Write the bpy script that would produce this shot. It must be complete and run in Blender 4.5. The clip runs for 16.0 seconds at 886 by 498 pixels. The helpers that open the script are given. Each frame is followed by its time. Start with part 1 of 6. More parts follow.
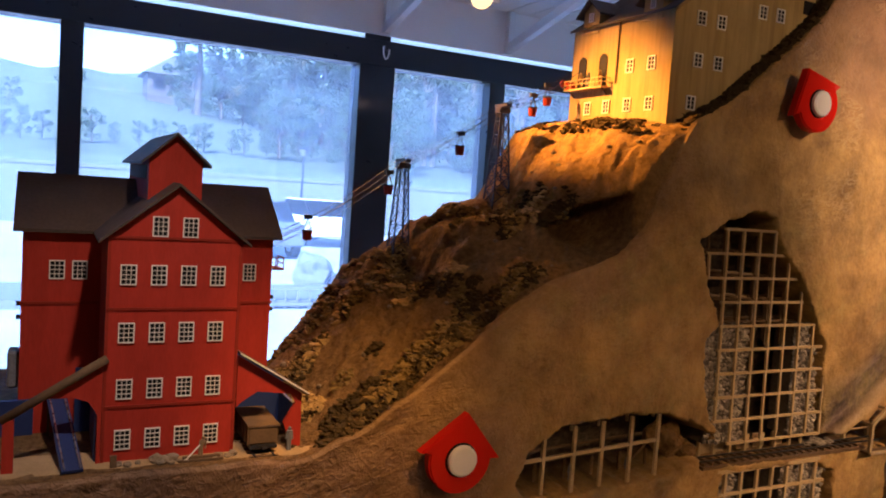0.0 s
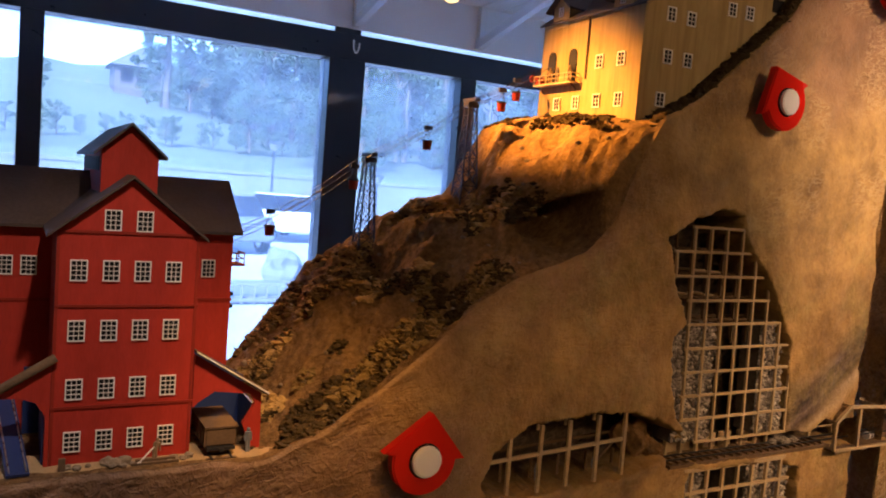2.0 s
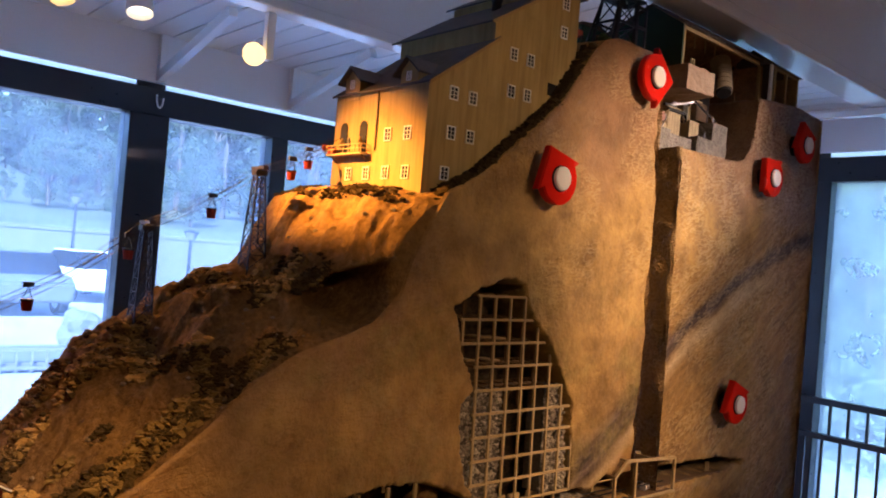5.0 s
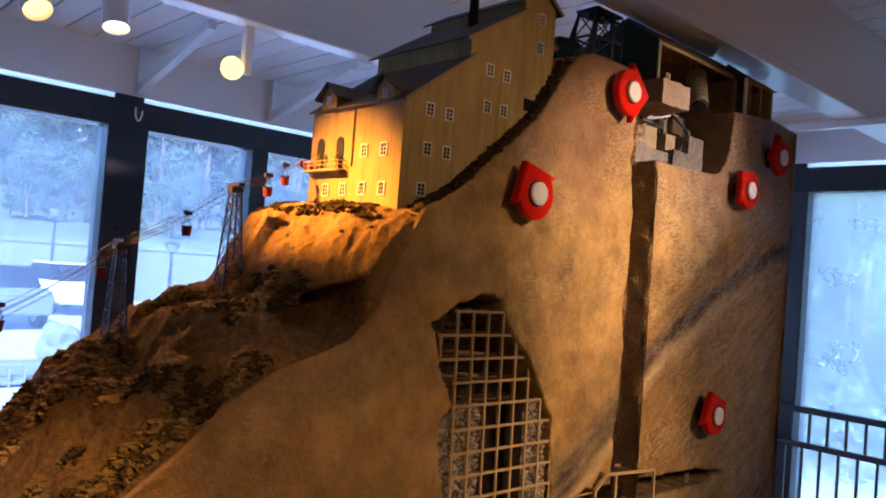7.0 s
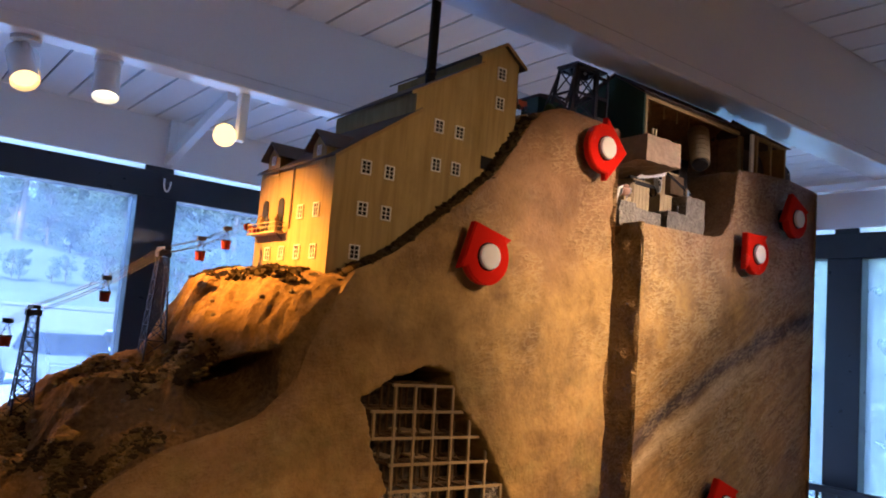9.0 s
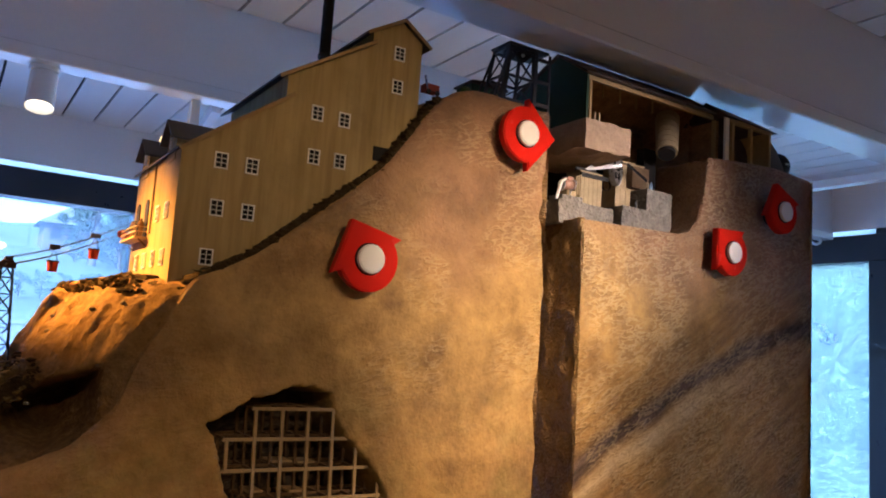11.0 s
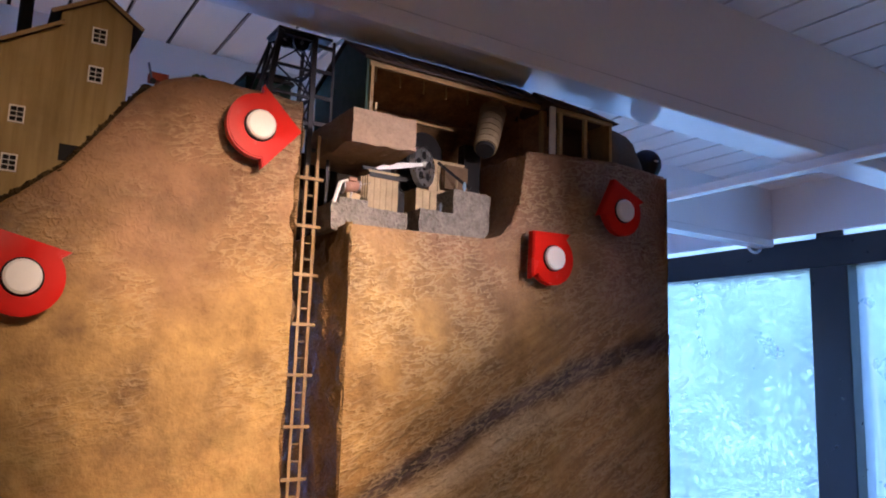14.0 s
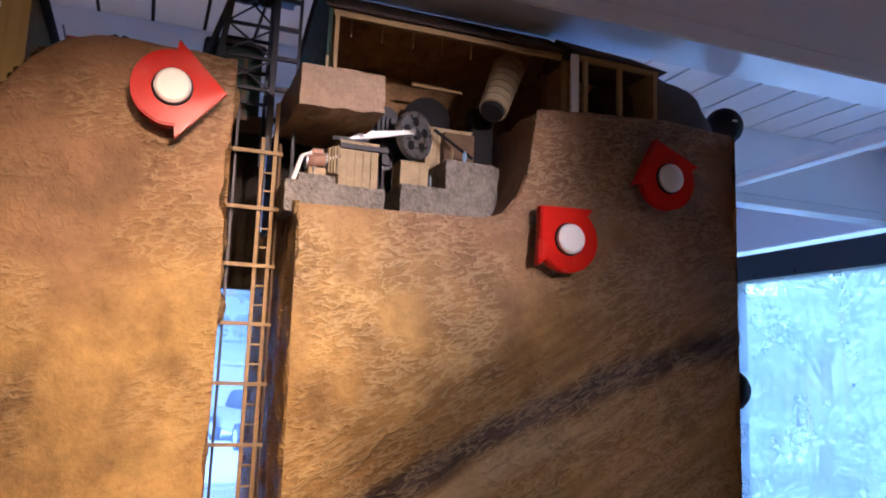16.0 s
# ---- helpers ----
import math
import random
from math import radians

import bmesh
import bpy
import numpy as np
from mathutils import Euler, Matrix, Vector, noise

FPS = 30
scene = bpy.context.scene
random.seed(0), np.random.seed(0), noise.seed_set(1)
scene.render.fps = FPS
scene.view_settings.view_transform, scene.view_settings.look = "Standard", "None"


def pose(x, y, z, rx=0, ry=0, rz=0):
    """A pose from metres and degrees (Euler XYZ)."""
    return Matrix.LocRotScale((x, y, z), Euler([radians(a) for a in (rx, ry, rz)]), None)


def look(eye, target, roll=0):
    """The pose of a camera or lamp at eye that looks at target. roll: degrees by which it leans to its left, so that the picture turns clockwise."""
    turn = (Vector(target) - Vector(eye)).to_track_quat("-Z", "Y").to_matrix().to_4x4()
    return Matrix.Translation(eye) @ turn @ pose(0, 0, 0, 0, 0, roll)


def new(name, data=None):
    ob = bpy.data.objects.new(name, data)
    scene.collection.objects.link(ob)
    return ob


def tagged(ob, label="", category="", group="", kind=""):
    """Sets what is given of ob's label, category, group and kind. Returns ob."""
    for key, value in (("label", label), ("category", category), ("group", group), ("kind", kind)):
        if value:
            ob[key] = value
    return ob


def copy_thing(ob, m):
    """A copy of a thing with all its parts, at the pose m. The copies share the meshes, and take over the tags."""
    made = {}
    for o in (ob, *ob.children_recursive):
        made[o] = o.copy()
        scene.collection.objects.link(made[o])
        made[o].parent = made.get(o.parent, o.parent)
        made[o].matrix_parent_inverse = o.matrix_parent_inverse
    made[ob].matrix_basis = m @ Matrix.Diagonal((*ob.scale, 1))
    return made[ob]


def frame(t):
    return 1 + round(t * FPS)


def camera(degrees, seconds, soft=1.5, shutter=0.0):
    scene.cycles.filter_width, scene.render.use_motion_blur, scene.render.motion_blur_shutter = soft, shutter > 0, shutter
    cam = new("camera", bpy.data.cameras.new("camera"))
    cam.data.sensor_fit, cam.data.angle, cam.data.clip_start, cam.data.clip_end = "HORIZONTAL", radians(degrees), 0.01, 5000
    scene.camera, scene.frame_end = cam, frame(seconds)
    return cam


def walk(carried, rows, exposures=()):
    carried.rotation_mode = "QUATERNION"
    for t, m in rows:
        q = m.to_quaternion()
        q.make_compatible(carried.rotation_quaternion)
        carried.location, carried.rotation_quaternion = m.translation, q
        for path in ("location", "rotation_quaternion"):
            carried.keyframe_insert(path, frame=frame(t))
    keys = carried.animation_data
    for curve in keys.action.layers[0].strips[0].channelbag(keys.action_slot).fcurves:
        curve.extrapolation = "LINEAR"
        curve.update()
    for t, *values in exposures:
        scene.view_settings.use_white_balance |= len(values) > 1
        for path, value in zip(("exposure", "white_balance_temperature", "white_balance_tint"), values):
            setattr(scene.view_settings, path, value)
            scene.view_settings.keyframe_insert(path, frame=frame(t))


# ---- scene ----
# ---- camera and walk ----
cam = camera(59.6, 16.0, soft=1.9)
PATH = [
    (0, (0.012, 0.0, 1.601), (0.916, 1.777, 1.448), 4.1),
    (0.5, (0.013, -0.001, 1.602), (0.927, 1.771, 1.45), 4.2),
    (1, (0.017, 0.0, 1.604), (0.944, 1.766, 1.457), 4.3),
    (1.5, (0.022, 0.005, 1.603), (0.966, 1.762, 1.455), 4.4),
    (2, (0.032, 0.019, 1.6), (1.002, 1.761, 1.443), 4.6),
    (2.5, (0.041, 0.025, 1.604), (1.062, 1.738, 1.449), 4.9),
    (3, (0.053, 0.029, 1.608), (1.173, 1.681, 1.491), 5.3),
    (3.5, (0.059, 0.024, 1.613), (1.265, 1.618, 1.532), 5.2),
    (4, (0.069, 0.011, 1.622), (1.328, 1.564, 1.587), 5.1),
    (4.5, (0.082, -0.005, 1.628), (1.385, 1.512, 1.631), 5.0),
    (7, (0.096, -0.018, 1.644), (1.457, 1.447, 1.697), 4.4),
    (7.5, (0.155, -0.063, 1.651), (1.463, 1.447, 1.74), 4.4),
    (8, (0.222, -0.101, 1.648), (1.512, 1.42, 1.798), 4.6),
    (10.5, (0.621, -0.059, 1.682), (1.693, 1.61, 1.939), 4.1),
    (11, (0.724, -0.114, 1.679), (1.792, 1.558, 1.929), 3.8),
    (11.5, (0.787, -0.129, 1.684), (1.922, 1.495, 1.952), 3.3),
    (12, (0.844, -0.107, 1.705), (2.015, 1.49, 1.991), 3.0),
    (12.5, (0.911, -0.085, 1.705), (2.135, 1.465, 2.02), 2.1),
    (13, (1.017, -0.119, 1.703), (2.181, 1.475, 2.027), 1.8),
    (13.5, (1.144, -0.157, 1.705), (2.212, 1.502, 2.033), 2.0),
    (14, (1.231, -0.171, 1.704), (2.278, 1.504, 2.019), 1.9),
    (14.5, (1.304, -0.114, 1.712), (2.366, 1.549, 2.04), 1.2),
    (15, (1.382, -0.055, 1.705), (2.403, 1.631, 2.044), 0.5),
    (15.5, (1.48, -0.05, 1.724), (2.393, 1.704, 2.024), 0.9),
    (16, (1.604, -0.062, 1.727), (2.311, 1.784, 2.028), 2.1),
]
walk(cam, [(t, look(eye, target, roll)) for t, eye, target, roll in PATH], [(0, 2.82, 6550, 21), (4.5, 2.87, 6500, 18), (8, 2.90, 6600, 19), (10.5, 2.99, 5850, 9), (12.0, 2.98, 5900, 16), (12.5, 3.10, 5850, 18), (14.5, 3.00, 5700, 20), (16, 2.95, 5650, 20)])

# ---- world, sun, lamps ----
world = bpy.data.worlds.new("world")
scene.world = world
world.use_nodes = True
wn = world.node_tree.nodes
sky = wn.new("ShaderNodeTexSky")
sky.sky_type, sky.sun_disc = "NISHITA", False
sky.sun_elevation, sky.sun_rotation = radians(38), radians(215)
world.node_tree.links.new(sky.outputs[0], wn["Background"].inputs[0])
wn["Background"].inputs[1].default_value = 0.15
sun = new("sun", bpy.data.lights.new("sun", "SUN"))
sun.data.energy, sun.data.angle, sun.data.color = 5.0, radians(0.6), (1.0, 0.95, 0.86)
az = radians(215)
sun.matrix_world = look((0, 0, 0), (-math.sin(az) * math.cos(radians(38)), -math.cos(az) * math.cos(radians(38)), -math.sin(radians(38))))

WARM, AMBER, ROOM_FILL = (1.0, 0.77, 0.60), (1.0, 0.41, 0.065), (1.0, 0.68, 0.36)
AMBER2, GOLD, STRAW, COOL = (1.0, 0.53, 0.15), (1.0, 0.60, 0.28), (1.0, 0.68, 0.40), (1.0, 0.80, 0.70)


def spot(eye, target, watts, degrees, colour, blend=1.0, size=0.03):
    ob = new("spot", bpy.data.lights.new("spot", "SPOT"))
    d = ob.data
    d.energy, d.spot_size, d.spot_blend, d.shadow_soft_size, d.color = watts, radians(degrees), blend, size, colour
    ob.matrix_world = look(eye, target)
    return ob


# can lights: eye, target, watts, cone, colour
SPOTS = [
    ((0.10, 1.78, 2.40), (0.970, 1.25, 1.776), 80, 19.6, AMBER),
    ((0.675, 2.29, 2.262), (0.58, 1.28, 1.46), 9, 38, AMBER),
    ((1.80, -0.75, 2.45), (1.64, 1.05, 1.80), 35, 24, STRAW),
    ((2.35, -1.70, 2.33), (1.95, 1.08, 2.00), 52, 15, COOL),
    ((0.21, 0.34, 2.45), (0.14, 1.11, 1.34), 6, 32, WARM),
    ((0.52, 0.30, 2.45), (0.40, 1.15, 1.22), 11, 21, AMBER2),
    ((0.70, -1.05, 2.45), (1.84, 1.20, 1.60), 8, 15, GOLD),
    ((2.20, -1.00, 2.45), (1.62, 1.05, 1.14), 32, 25, GOLD),
    ((2.35, -1.25, 2.45), (1.98, 1.05, 1.52), 9, 34, WARM),
    ((1.20, -1.10, 2.45), (1.28, 1.10, 1.93), 7, 22, STRAW),
    # unseen fill lamp added to warm the dim lower left face
    ((0.50, -1.20, 2.45), (1.00, 1.05, 1.06), 12, 29, GOLD),
    # unseen downlights added as room fill, to warm the ceiling by bounce
    ((-0.6, -1.9, 2.55), (-0.6, -1.9, 0.0), 25, 100, ROOM_FILL),
    ((1.7, -2.2, 2.55), (1.7, -2.2, 0.0), 34, 100, ROOM_FILL),
    ((3.4, -1.6, 2.55), (3.4, -1.6, 0.0), 8, 100, ROOM_FILL),
]
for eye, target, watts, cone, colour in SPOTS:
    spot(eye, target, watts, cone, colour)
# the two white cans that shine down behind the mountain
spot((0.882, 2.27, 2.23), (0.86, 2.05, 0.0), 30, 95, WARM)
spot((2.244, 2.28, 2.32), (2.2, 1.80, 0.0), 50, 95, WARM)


# ---- helpers for meshes and materials ----
INVERSE = {}


def mesh_of(name, bm):
    me = bpy.data.meshes.new(name)
    bm.normal_update()
    bm.to_mesh(me)
    bm.free()
    return me


def part(name, bm, material, parent=None, label="", smooth=False):
    """One mesh object out of a bmesh, under a thing or a part."""
    me = mesh_of(name, bm)
    if material:
        me.materials.append(material)
    if smooth:
        me.polygons.foreach_set("use_smooth", [True] * len(me.polygons))
    ob = new(name, me)
    if parent is not None:
        ob.parent = parent
        ob.matrix_parent_inverse = INVERSE.get(parent.name, Matrix())
    if label:
        tagged(ob, label)
    return ob


def thing(name, base, label, category, group="", kind="", local=False):
    """An Empty at the thing's base. Parts are given in world metres, or in the thing's own if local."""
    ob = new(name)
    ob.empty_display_size = 0.02
    ob.location = base
    if not local:
        INVERSE[ob.name] = Matrix.Translation(-Vector(base))
    return tagged(ob, label, category, group, kind)


def box(bm, x0, x1, y0, y1, z0, z1, bevel=0.0, m=None):
    r = bmesh.ops.create_cube(bm, size=1.0, matrix=Matrix.Translation(((x0 + x1) / 2, (y0 + y1) / 2, (z0 + z1) / 2)) @ Matrix.Diagonal((x1 - x0, y1 - y0, z1 - z0, 1)))
    vs = r["verts"]
    if bevel:
        es = list({e for v in vs for e in v.link_edges})
        out = bmesh.ops.bevel(bm, geom=es, offset=bevel, segments=1, affect="EDGES")
        vs = list({v for f in out["faces"] for v in f.verts} | {v for v in vs if v.is_valid})
    if m is not None:
        bmesh.ops.transform(bm, matrix=m, verts=vs)
    return bm


def boxes(*rows, bevel=0.0):
    bm = bmesh.new()
    for r in rows:
        box(bm, *r, bevel=bevel)
    return bm


def beam(bm, a, b, w, h=None, up=(0, 0, 1)):
    """A bar of section w x h from a to b."""
    a, b = Vector(a), Vector(b)
    h = w if h is None else h
    d = (b - a).normalized()
    u = Vector(up)
    if abs(d.dot(u)) > 0.98:
        u = Vector((0, 1, 0))
    s = d.cross(u).normalized()
    u = s.cross(d).normalized()
    vs = [bm.verts.new(p + s * (i * w / 2) + u * (j * h / 2)) for p in (a, b) for i, j in ((-1, -1), (1, -1), (1, 1), (-1, 1))]
    for f in ((3, 2, 1, 0), (4, 5, 6, 7), (0, 1, 5, 4), (1, 2, 6, 5), (2, 3, 7, 6), (3, 0, 4, 7)):
        bm.faces.new([vs[i] for i in f])
    return bm


def tube(bm, a, b, r0, r1=None, n=12, caps=True):
    a, b = Vector(a), Vector(b)
    r1 = r0 if r1 is None else r1
    m = (b - a).to_track_quat("Z", "Y").to_matrix().to_4x4()
    m.translation = (a + b) / 2
    bmesh.ops.create_cone(bm, cap_ends=caps, segments=n, radius1=r0, radius2=r1, depth=(b - a).length, matrix=m)
    return bm


def prism(bm, outline, y0, y1):
    """Extrude an (x, z) outline along y."""
    a = [bm.verts.new((x, y0, z)) for x, z in outline]
    b = [bm.verts.new((x, y1, z)) for x, z in outline]
    n = len(a)
    bm.faces.new(a)
    bm.faces.new(list(reversed(b)))
    for i in range(n):
        bm.faces.new((a[i], b[i], b[(i + 1) % n], a[(i + 1) % n]))
    bmesh.ops.recalc_face_normals(bm, faces=bm.faces)
    return bm


def blob(bm, at, r, squash=0.8, seed=0, sub=1):
    v = bmesh.ops.create_icosphere(bm, subdivisions=sub, radius=1.0)["verts"]
    rnd = random.Random(seed)
    off = Vector((rnd.uniform(0, 50), rnd.uniform(0, 50), rnd.uniform(0, 50)))
    for p in v:
        k = r * (1 + 0.45 * noise.noise(p.co * 1.7 + off))
        p.co = Vector((p.co.x * k, p.co.y * k, p.co.z * k * squash)) + Vector(at)
    return bm


NOISE = {}


def vnoise(x, z, scale, seed):
    """Smooth value noise on arrays, -1 to 1."""
    if seed not in NOISE:
        NOISE[seed] = np.random.RandomState(seed).rand(257, 257) * 2 - 1
    t = NOISE[seed]
    u, v = x / scale, z / scale
    i, j = np.floor(u).astype(int), np.floor(v).astype(int)
    fu, fv = u - i, v - j
    fu, fv = fu * fu * (3 - 2 * fu), fv * fv * (3 - 2 * fv)
    i, j = i % 256, j % 256
    return (t[i, j] * (1 - fu) + t[i + 1, j] * fu) * (1 - fv) + (t[i, j + 1] * (1 - fu) + t[i + 1, j + 1] * fu) * fv


def grid_mesh(name, X, Y, Z, material, attrs=None):
    """A sheet from 2-D arrays of coordinates."""
    n, m = X.shape
    co = np.stack([X, Y, Z], -1).reshape(-1, 3)
    idx = np.arange(n * m).reshape(n, m)
    q = np.stack([idx[:-1, :-1], idx[1:, :-1], idx[1:, 1:], idx[:-1, 1:]], -1).reshape(-1, 4)
    me = bpy.data.meshes.new(name)
    me.from_pydata(co.tolist(), [], q.tolist())
    for key, val in (attrs or {}).items():
        a = me.attributes.new(key, "FLOAT", "POINT")
        a.data.foreach_set("value", np.ascontiguousarray(val, dtype=np.float32).ravel())
    me.materials.append(material)
    me.polygons.foreach_set("use_smooth", [True] * len(me.polygons))
    return new(name, me)


class Nodes:
    """A node material with a few shorthands."""

    def __init__(self, name):
        self.mat = bpy.data.materials.new(name)
        self.mat.use_nodes = True
        self.t = self.mat.node_tree
        self.b = self.t.nodes["Principled BSDF"]
        self.co = self.t.nodes.new("ShaderNodeNewGeometry").outputs["Position"]

    def link(self, a, b):
        self.t.links.new(a, b)

    def noise(self, scale, detail=4, rough=0.55, stretch=None, kind="noise"):
        co = self.co
        if stretch:
            mp = self.t.nodes.new("ShaderNodeMapping")
            mp.inputs["Scale"].default_value = stretch
            self.link(co, mp.inputs[0])
            co = mp.outputs[0]
        if kind == "voronoi":
            n = self.t.nodes.new("ShaderNodeTexVoronoi")
            n.inputs["Scale"].default_value = scale
            self.link(co, n.inputs["Vector"])
            return n.outputs["Distance"]
        n = self.t.nodes.new("ShaderNodeTexNoise")
        n.inputs["Scale"].default_value, n.inputs["Detail"].default_value, n.inputs["Roughness"].default_value = scale, detail, rough
        self.link(co, n.inputs["Vector"])
        return n.outputs["Fac"]

    def ramp(self, fac, *stops):
        r = self.t.nodes.new("ShaderNodeValToRGB")
        e = r.color_ramp.elements
        while len(e) < len(stops):
            e.new(0.5)
        for k, (pos, col) in zip(e, stops):
            k.position = pos
            k.color = (*col, 1) if not isinstance(col, float) else (col, col, col, 1)
        self.link(fac, r.inputs[0])
        return r.outputs[0]

    def mix(self, fac, a, b, mode="MIX"):
        n = self.t.nodes.new("ShaderNodeMix")
        n.data_type, n.blend_type = "RGBA", mode
        for sock, v in ((n.inputs[0], fac), (n.inputs[6], a), (n.inputs[7], b)):
            if isinstance(v, (int, float)):
                sock.default_value = v
            elif isinstance(v, tuple):
                sock.default_value = (*v, 1)
            else:
                self.link(v, sock)
        return n.outputs[2]

    def bump(self, height, strength, dist, under=None):
        n = self.t.nodes.new("ShaderNodeBump")
        n.inputs["Strength"].default_value, n.inputs["Distance"].default_value = strength, dist
        self.link(height, n.inputs["Height"])
        if under is not None:
            self.link(under, n.inputs["Normal"])
        return n.outputs[0]

    def attr(self, name):
        n = self.t.nodes.new("ShaderNodeAttribute")
        n.attribute_name = name
        return n.outputs["Fac"]

    def done(self, colour, rough=0.6, metal=0.0, normal=None, spec=0.5):
        b = self.b
        if isinstance(colour, tuple):
            b.inputs["Base Color"].default_value = (*colour, 1)
        else:
            self.link(colour, b.inputs["Base Color"])
        if isinstance(rough, (int, float)):
            b.inputs["Roughness"].default_value = rough
        else:
            self.link(rough, b.inputs["Roughness"])
        b.inputs["Metallic"].default_value = metal
        b.inputs["Specular IOR Level"].default_value = spec
        if normal is not None:
            self.link(normal, b.inputs["Normal"])
        return self.mat


def shade(c, k):
    return tuple(min(1.0, v * k) for v in c)


def simple(name, colour, rough=0.6, metal=0.0, var=0.25, scale=30, fine=300, bump=0.15, dist=0.001, spec=0.4, stretch=None):
    """A surface with blotches and grain at two scales."""
    n = Nodes(name)
    a = n.ramp(n.noise(scale, 5, stretch=stretch), (0.3, shade(colour, 1 - var)), (0.7, shade(colour, 1 + var)))
    g = n.noise(fine, 3, stretch=stretch)
    c = n.mix(0.5, a, n.ramp(g, (0.3, shade(colour, 1 - var * 0.8)), (0.7, shade(colour, 1 + var * 0.8))))
    r = n.ramp(n.noise(scale * 2, 3), (0.3, max(0.02, rough - 0.08)), (0.7, min(1.0, rough + 0.08)))
    return n.done(c, r, metal, n.bump(g, bump, dist), spec)


# ---- materials ----
def rock_material():
    n = Nodes("painted_rock_plaster")
    big = n.ramp(n.noise(4.0, 6, 0.6), (0.30, (0.13, 0.070, 0.024)), (0.5, (0.36, 0.206, 0.064)), (0.74, (0.57, 0.365, 0.122)))
    mid = n.ramp(n.noise(16, 6, 0.65), (0.34, (0.125, 0.070, 0.024)), (0.68, (0.53, 0.342, 0.110)))
    c = n.mix(0.5, big, mid)
    c = n.mix(n.attr("red"), c, n.ramp(n.noise(12, 5), (0.3, (0.13, 0.062, 0.036)), (0.7, (0.35, 0.185, 0.108))))
    turned = n.t.nodes.new("ShaderNodeMapping")
    turned.inputs["Rotation"].default_value = (0, radians(32), 0)
    n.link(n.co, turned.inputs[0])
    drawn = n.t.nodes.new("ShaderNodeMapping")
    drawn.inputs["Scale"].default_value = (0.30, 1.0, 2.0)
    n.link(turned.outputs[0], drawn.inputs[0])
    sn = n.t.nodes.new("ShaderNodeTexNoise")
    sn.inputs["Scale"].default_value, sn.inputs["Detail"].default_value, sn.inputs["Roughness"].default_value = 24, 6, 0.65
    n.link(drawn.outputs[0], sn.inputs["Vector"])
    streak = sn.outputs["Fac"]
    c = n.mix(n.attr("strata"), c, n.mix(0.46, c, n.ramp(streak, (0.34, (0.085, 0.044, 0.018)), (0.52, (0.33, 0.19, 0.068)), (0.68, (0.58, 0.39, 0.165)))))
    speck = n.ramp(n.noise(150, 4, 0.6), (0.36, (0.04, 0.022, 0.010)), (0.45, (0.34, 0.21, 0.075)), (0.7, (0.46, 0.30, 0.12)))
    c = n.mix(0.09, c, speck)
    c = n.mix(n.attr("pale"), c, n.ramp(streak, (0.3, (0.42, 0.29, 0.15)), (0.7, (0.66, 0.53, 0.34))))
    purple = n.ramp(streak, (0.38, (0.020, 0.013, 0.013)), (0.50, (0.075, 0.050, 0.045)), (0.66, (0.20, 0.145, 0.125)))
    c = n.mix(n.attr("vein"), c, purple)
    c = n.mix(n.mix(1.0, n.ramp(n.noise(9, 6, 0.7), (0.46, 0.0), (0.66, 0.7)), n.attr("olive"), "MULTIPLY"), c, n.ramp(n.noise(45, 4), (0.3, (0.13, 0.105, 0.03)), (0.7, (0.36, 0.275, 0.09))))
    stain = n.ramp(n.noise(7, 7, 0.7), (0.53, 0.0), (0.72, 0.62))
    c = n.mix(stain, c, (0.10, 0.054, 0.022))
    # recess shade put into the colour: near black inside the hollows
    c = n.mix(n.attr("hollow_shade"), c, n.ramp(n.noise(60, 4), (0.3, (0.022, 0.016, 0.012)), (0.7, (0.07, 0.05, 0.034))))
    worm = n.t.nodes.new("ShaderNodeTexNoise")
    worm.inputs["Scale"].default_value, worm.inputs["Detail"].default_value, worm.inputs["Distortion"].default_value = 70, 2, 0.4
    n.link(n.co, worm.inputs["Vector"])
    chips = n.mix(n.attr("chip"), (0.5, 0.5, 0.5), n.ramp(worm.outputs["Fac"], (0.38, 0.0), (0.50, 1.0), (0.60, 0.25)))
    def strokes(angle, scale, stretch):
        """Trowel marks drawn out along a direction of the face."""
        m1, m2 = n.t.nodes.new("ShaderNodeMapping"), n.t.nodes.new("ShaderNodeMapping")
        m1.inputs["Rotation"].default_value = (0, radians(angle), 0)
        m2.inputs["Scale"].default_value = stretch
        n.link(n.co, m1.inputs[0])
        n.link(m1.outputs[0], m2.inputs[0])
        k = n.t.nodes.new("ShaderNodeTexNoise")
        k.inputs["Scale"].default_value, k.inputs["Detail"].default_value, k.inputs["Distortion"].default_value = scale, 2, 0.5
        n.link(m2.outputs[0], k.inputs["Vector"])
        return k.outputs["Fac"]
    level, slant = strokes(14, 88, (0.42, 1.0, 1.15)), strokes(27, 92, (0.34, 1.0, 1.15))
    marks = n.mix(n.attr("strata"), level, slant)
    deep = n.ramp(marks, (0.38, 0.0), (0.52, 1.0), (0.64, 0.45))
    # pale glints on the trowel ridges, put into the colour
    ridge_glint = n.ramp(marks, (0.46, 0.0), (0.53, 1.0), (0.62, 0.0))
    c = n.mix(n.mix(1.0, ridge_glint, n.attr("trowel"), "MULTIPLY"), c, n.mix(0.34, c, (0.72, 0.57, 0.33)))
    trowel = n.mix(n.attr("trowel"), (0.5, 0.5, 0.5), deep)
    lumps = n.noise(20, 5, 0.6)
    fine = n.noise(330, 2)
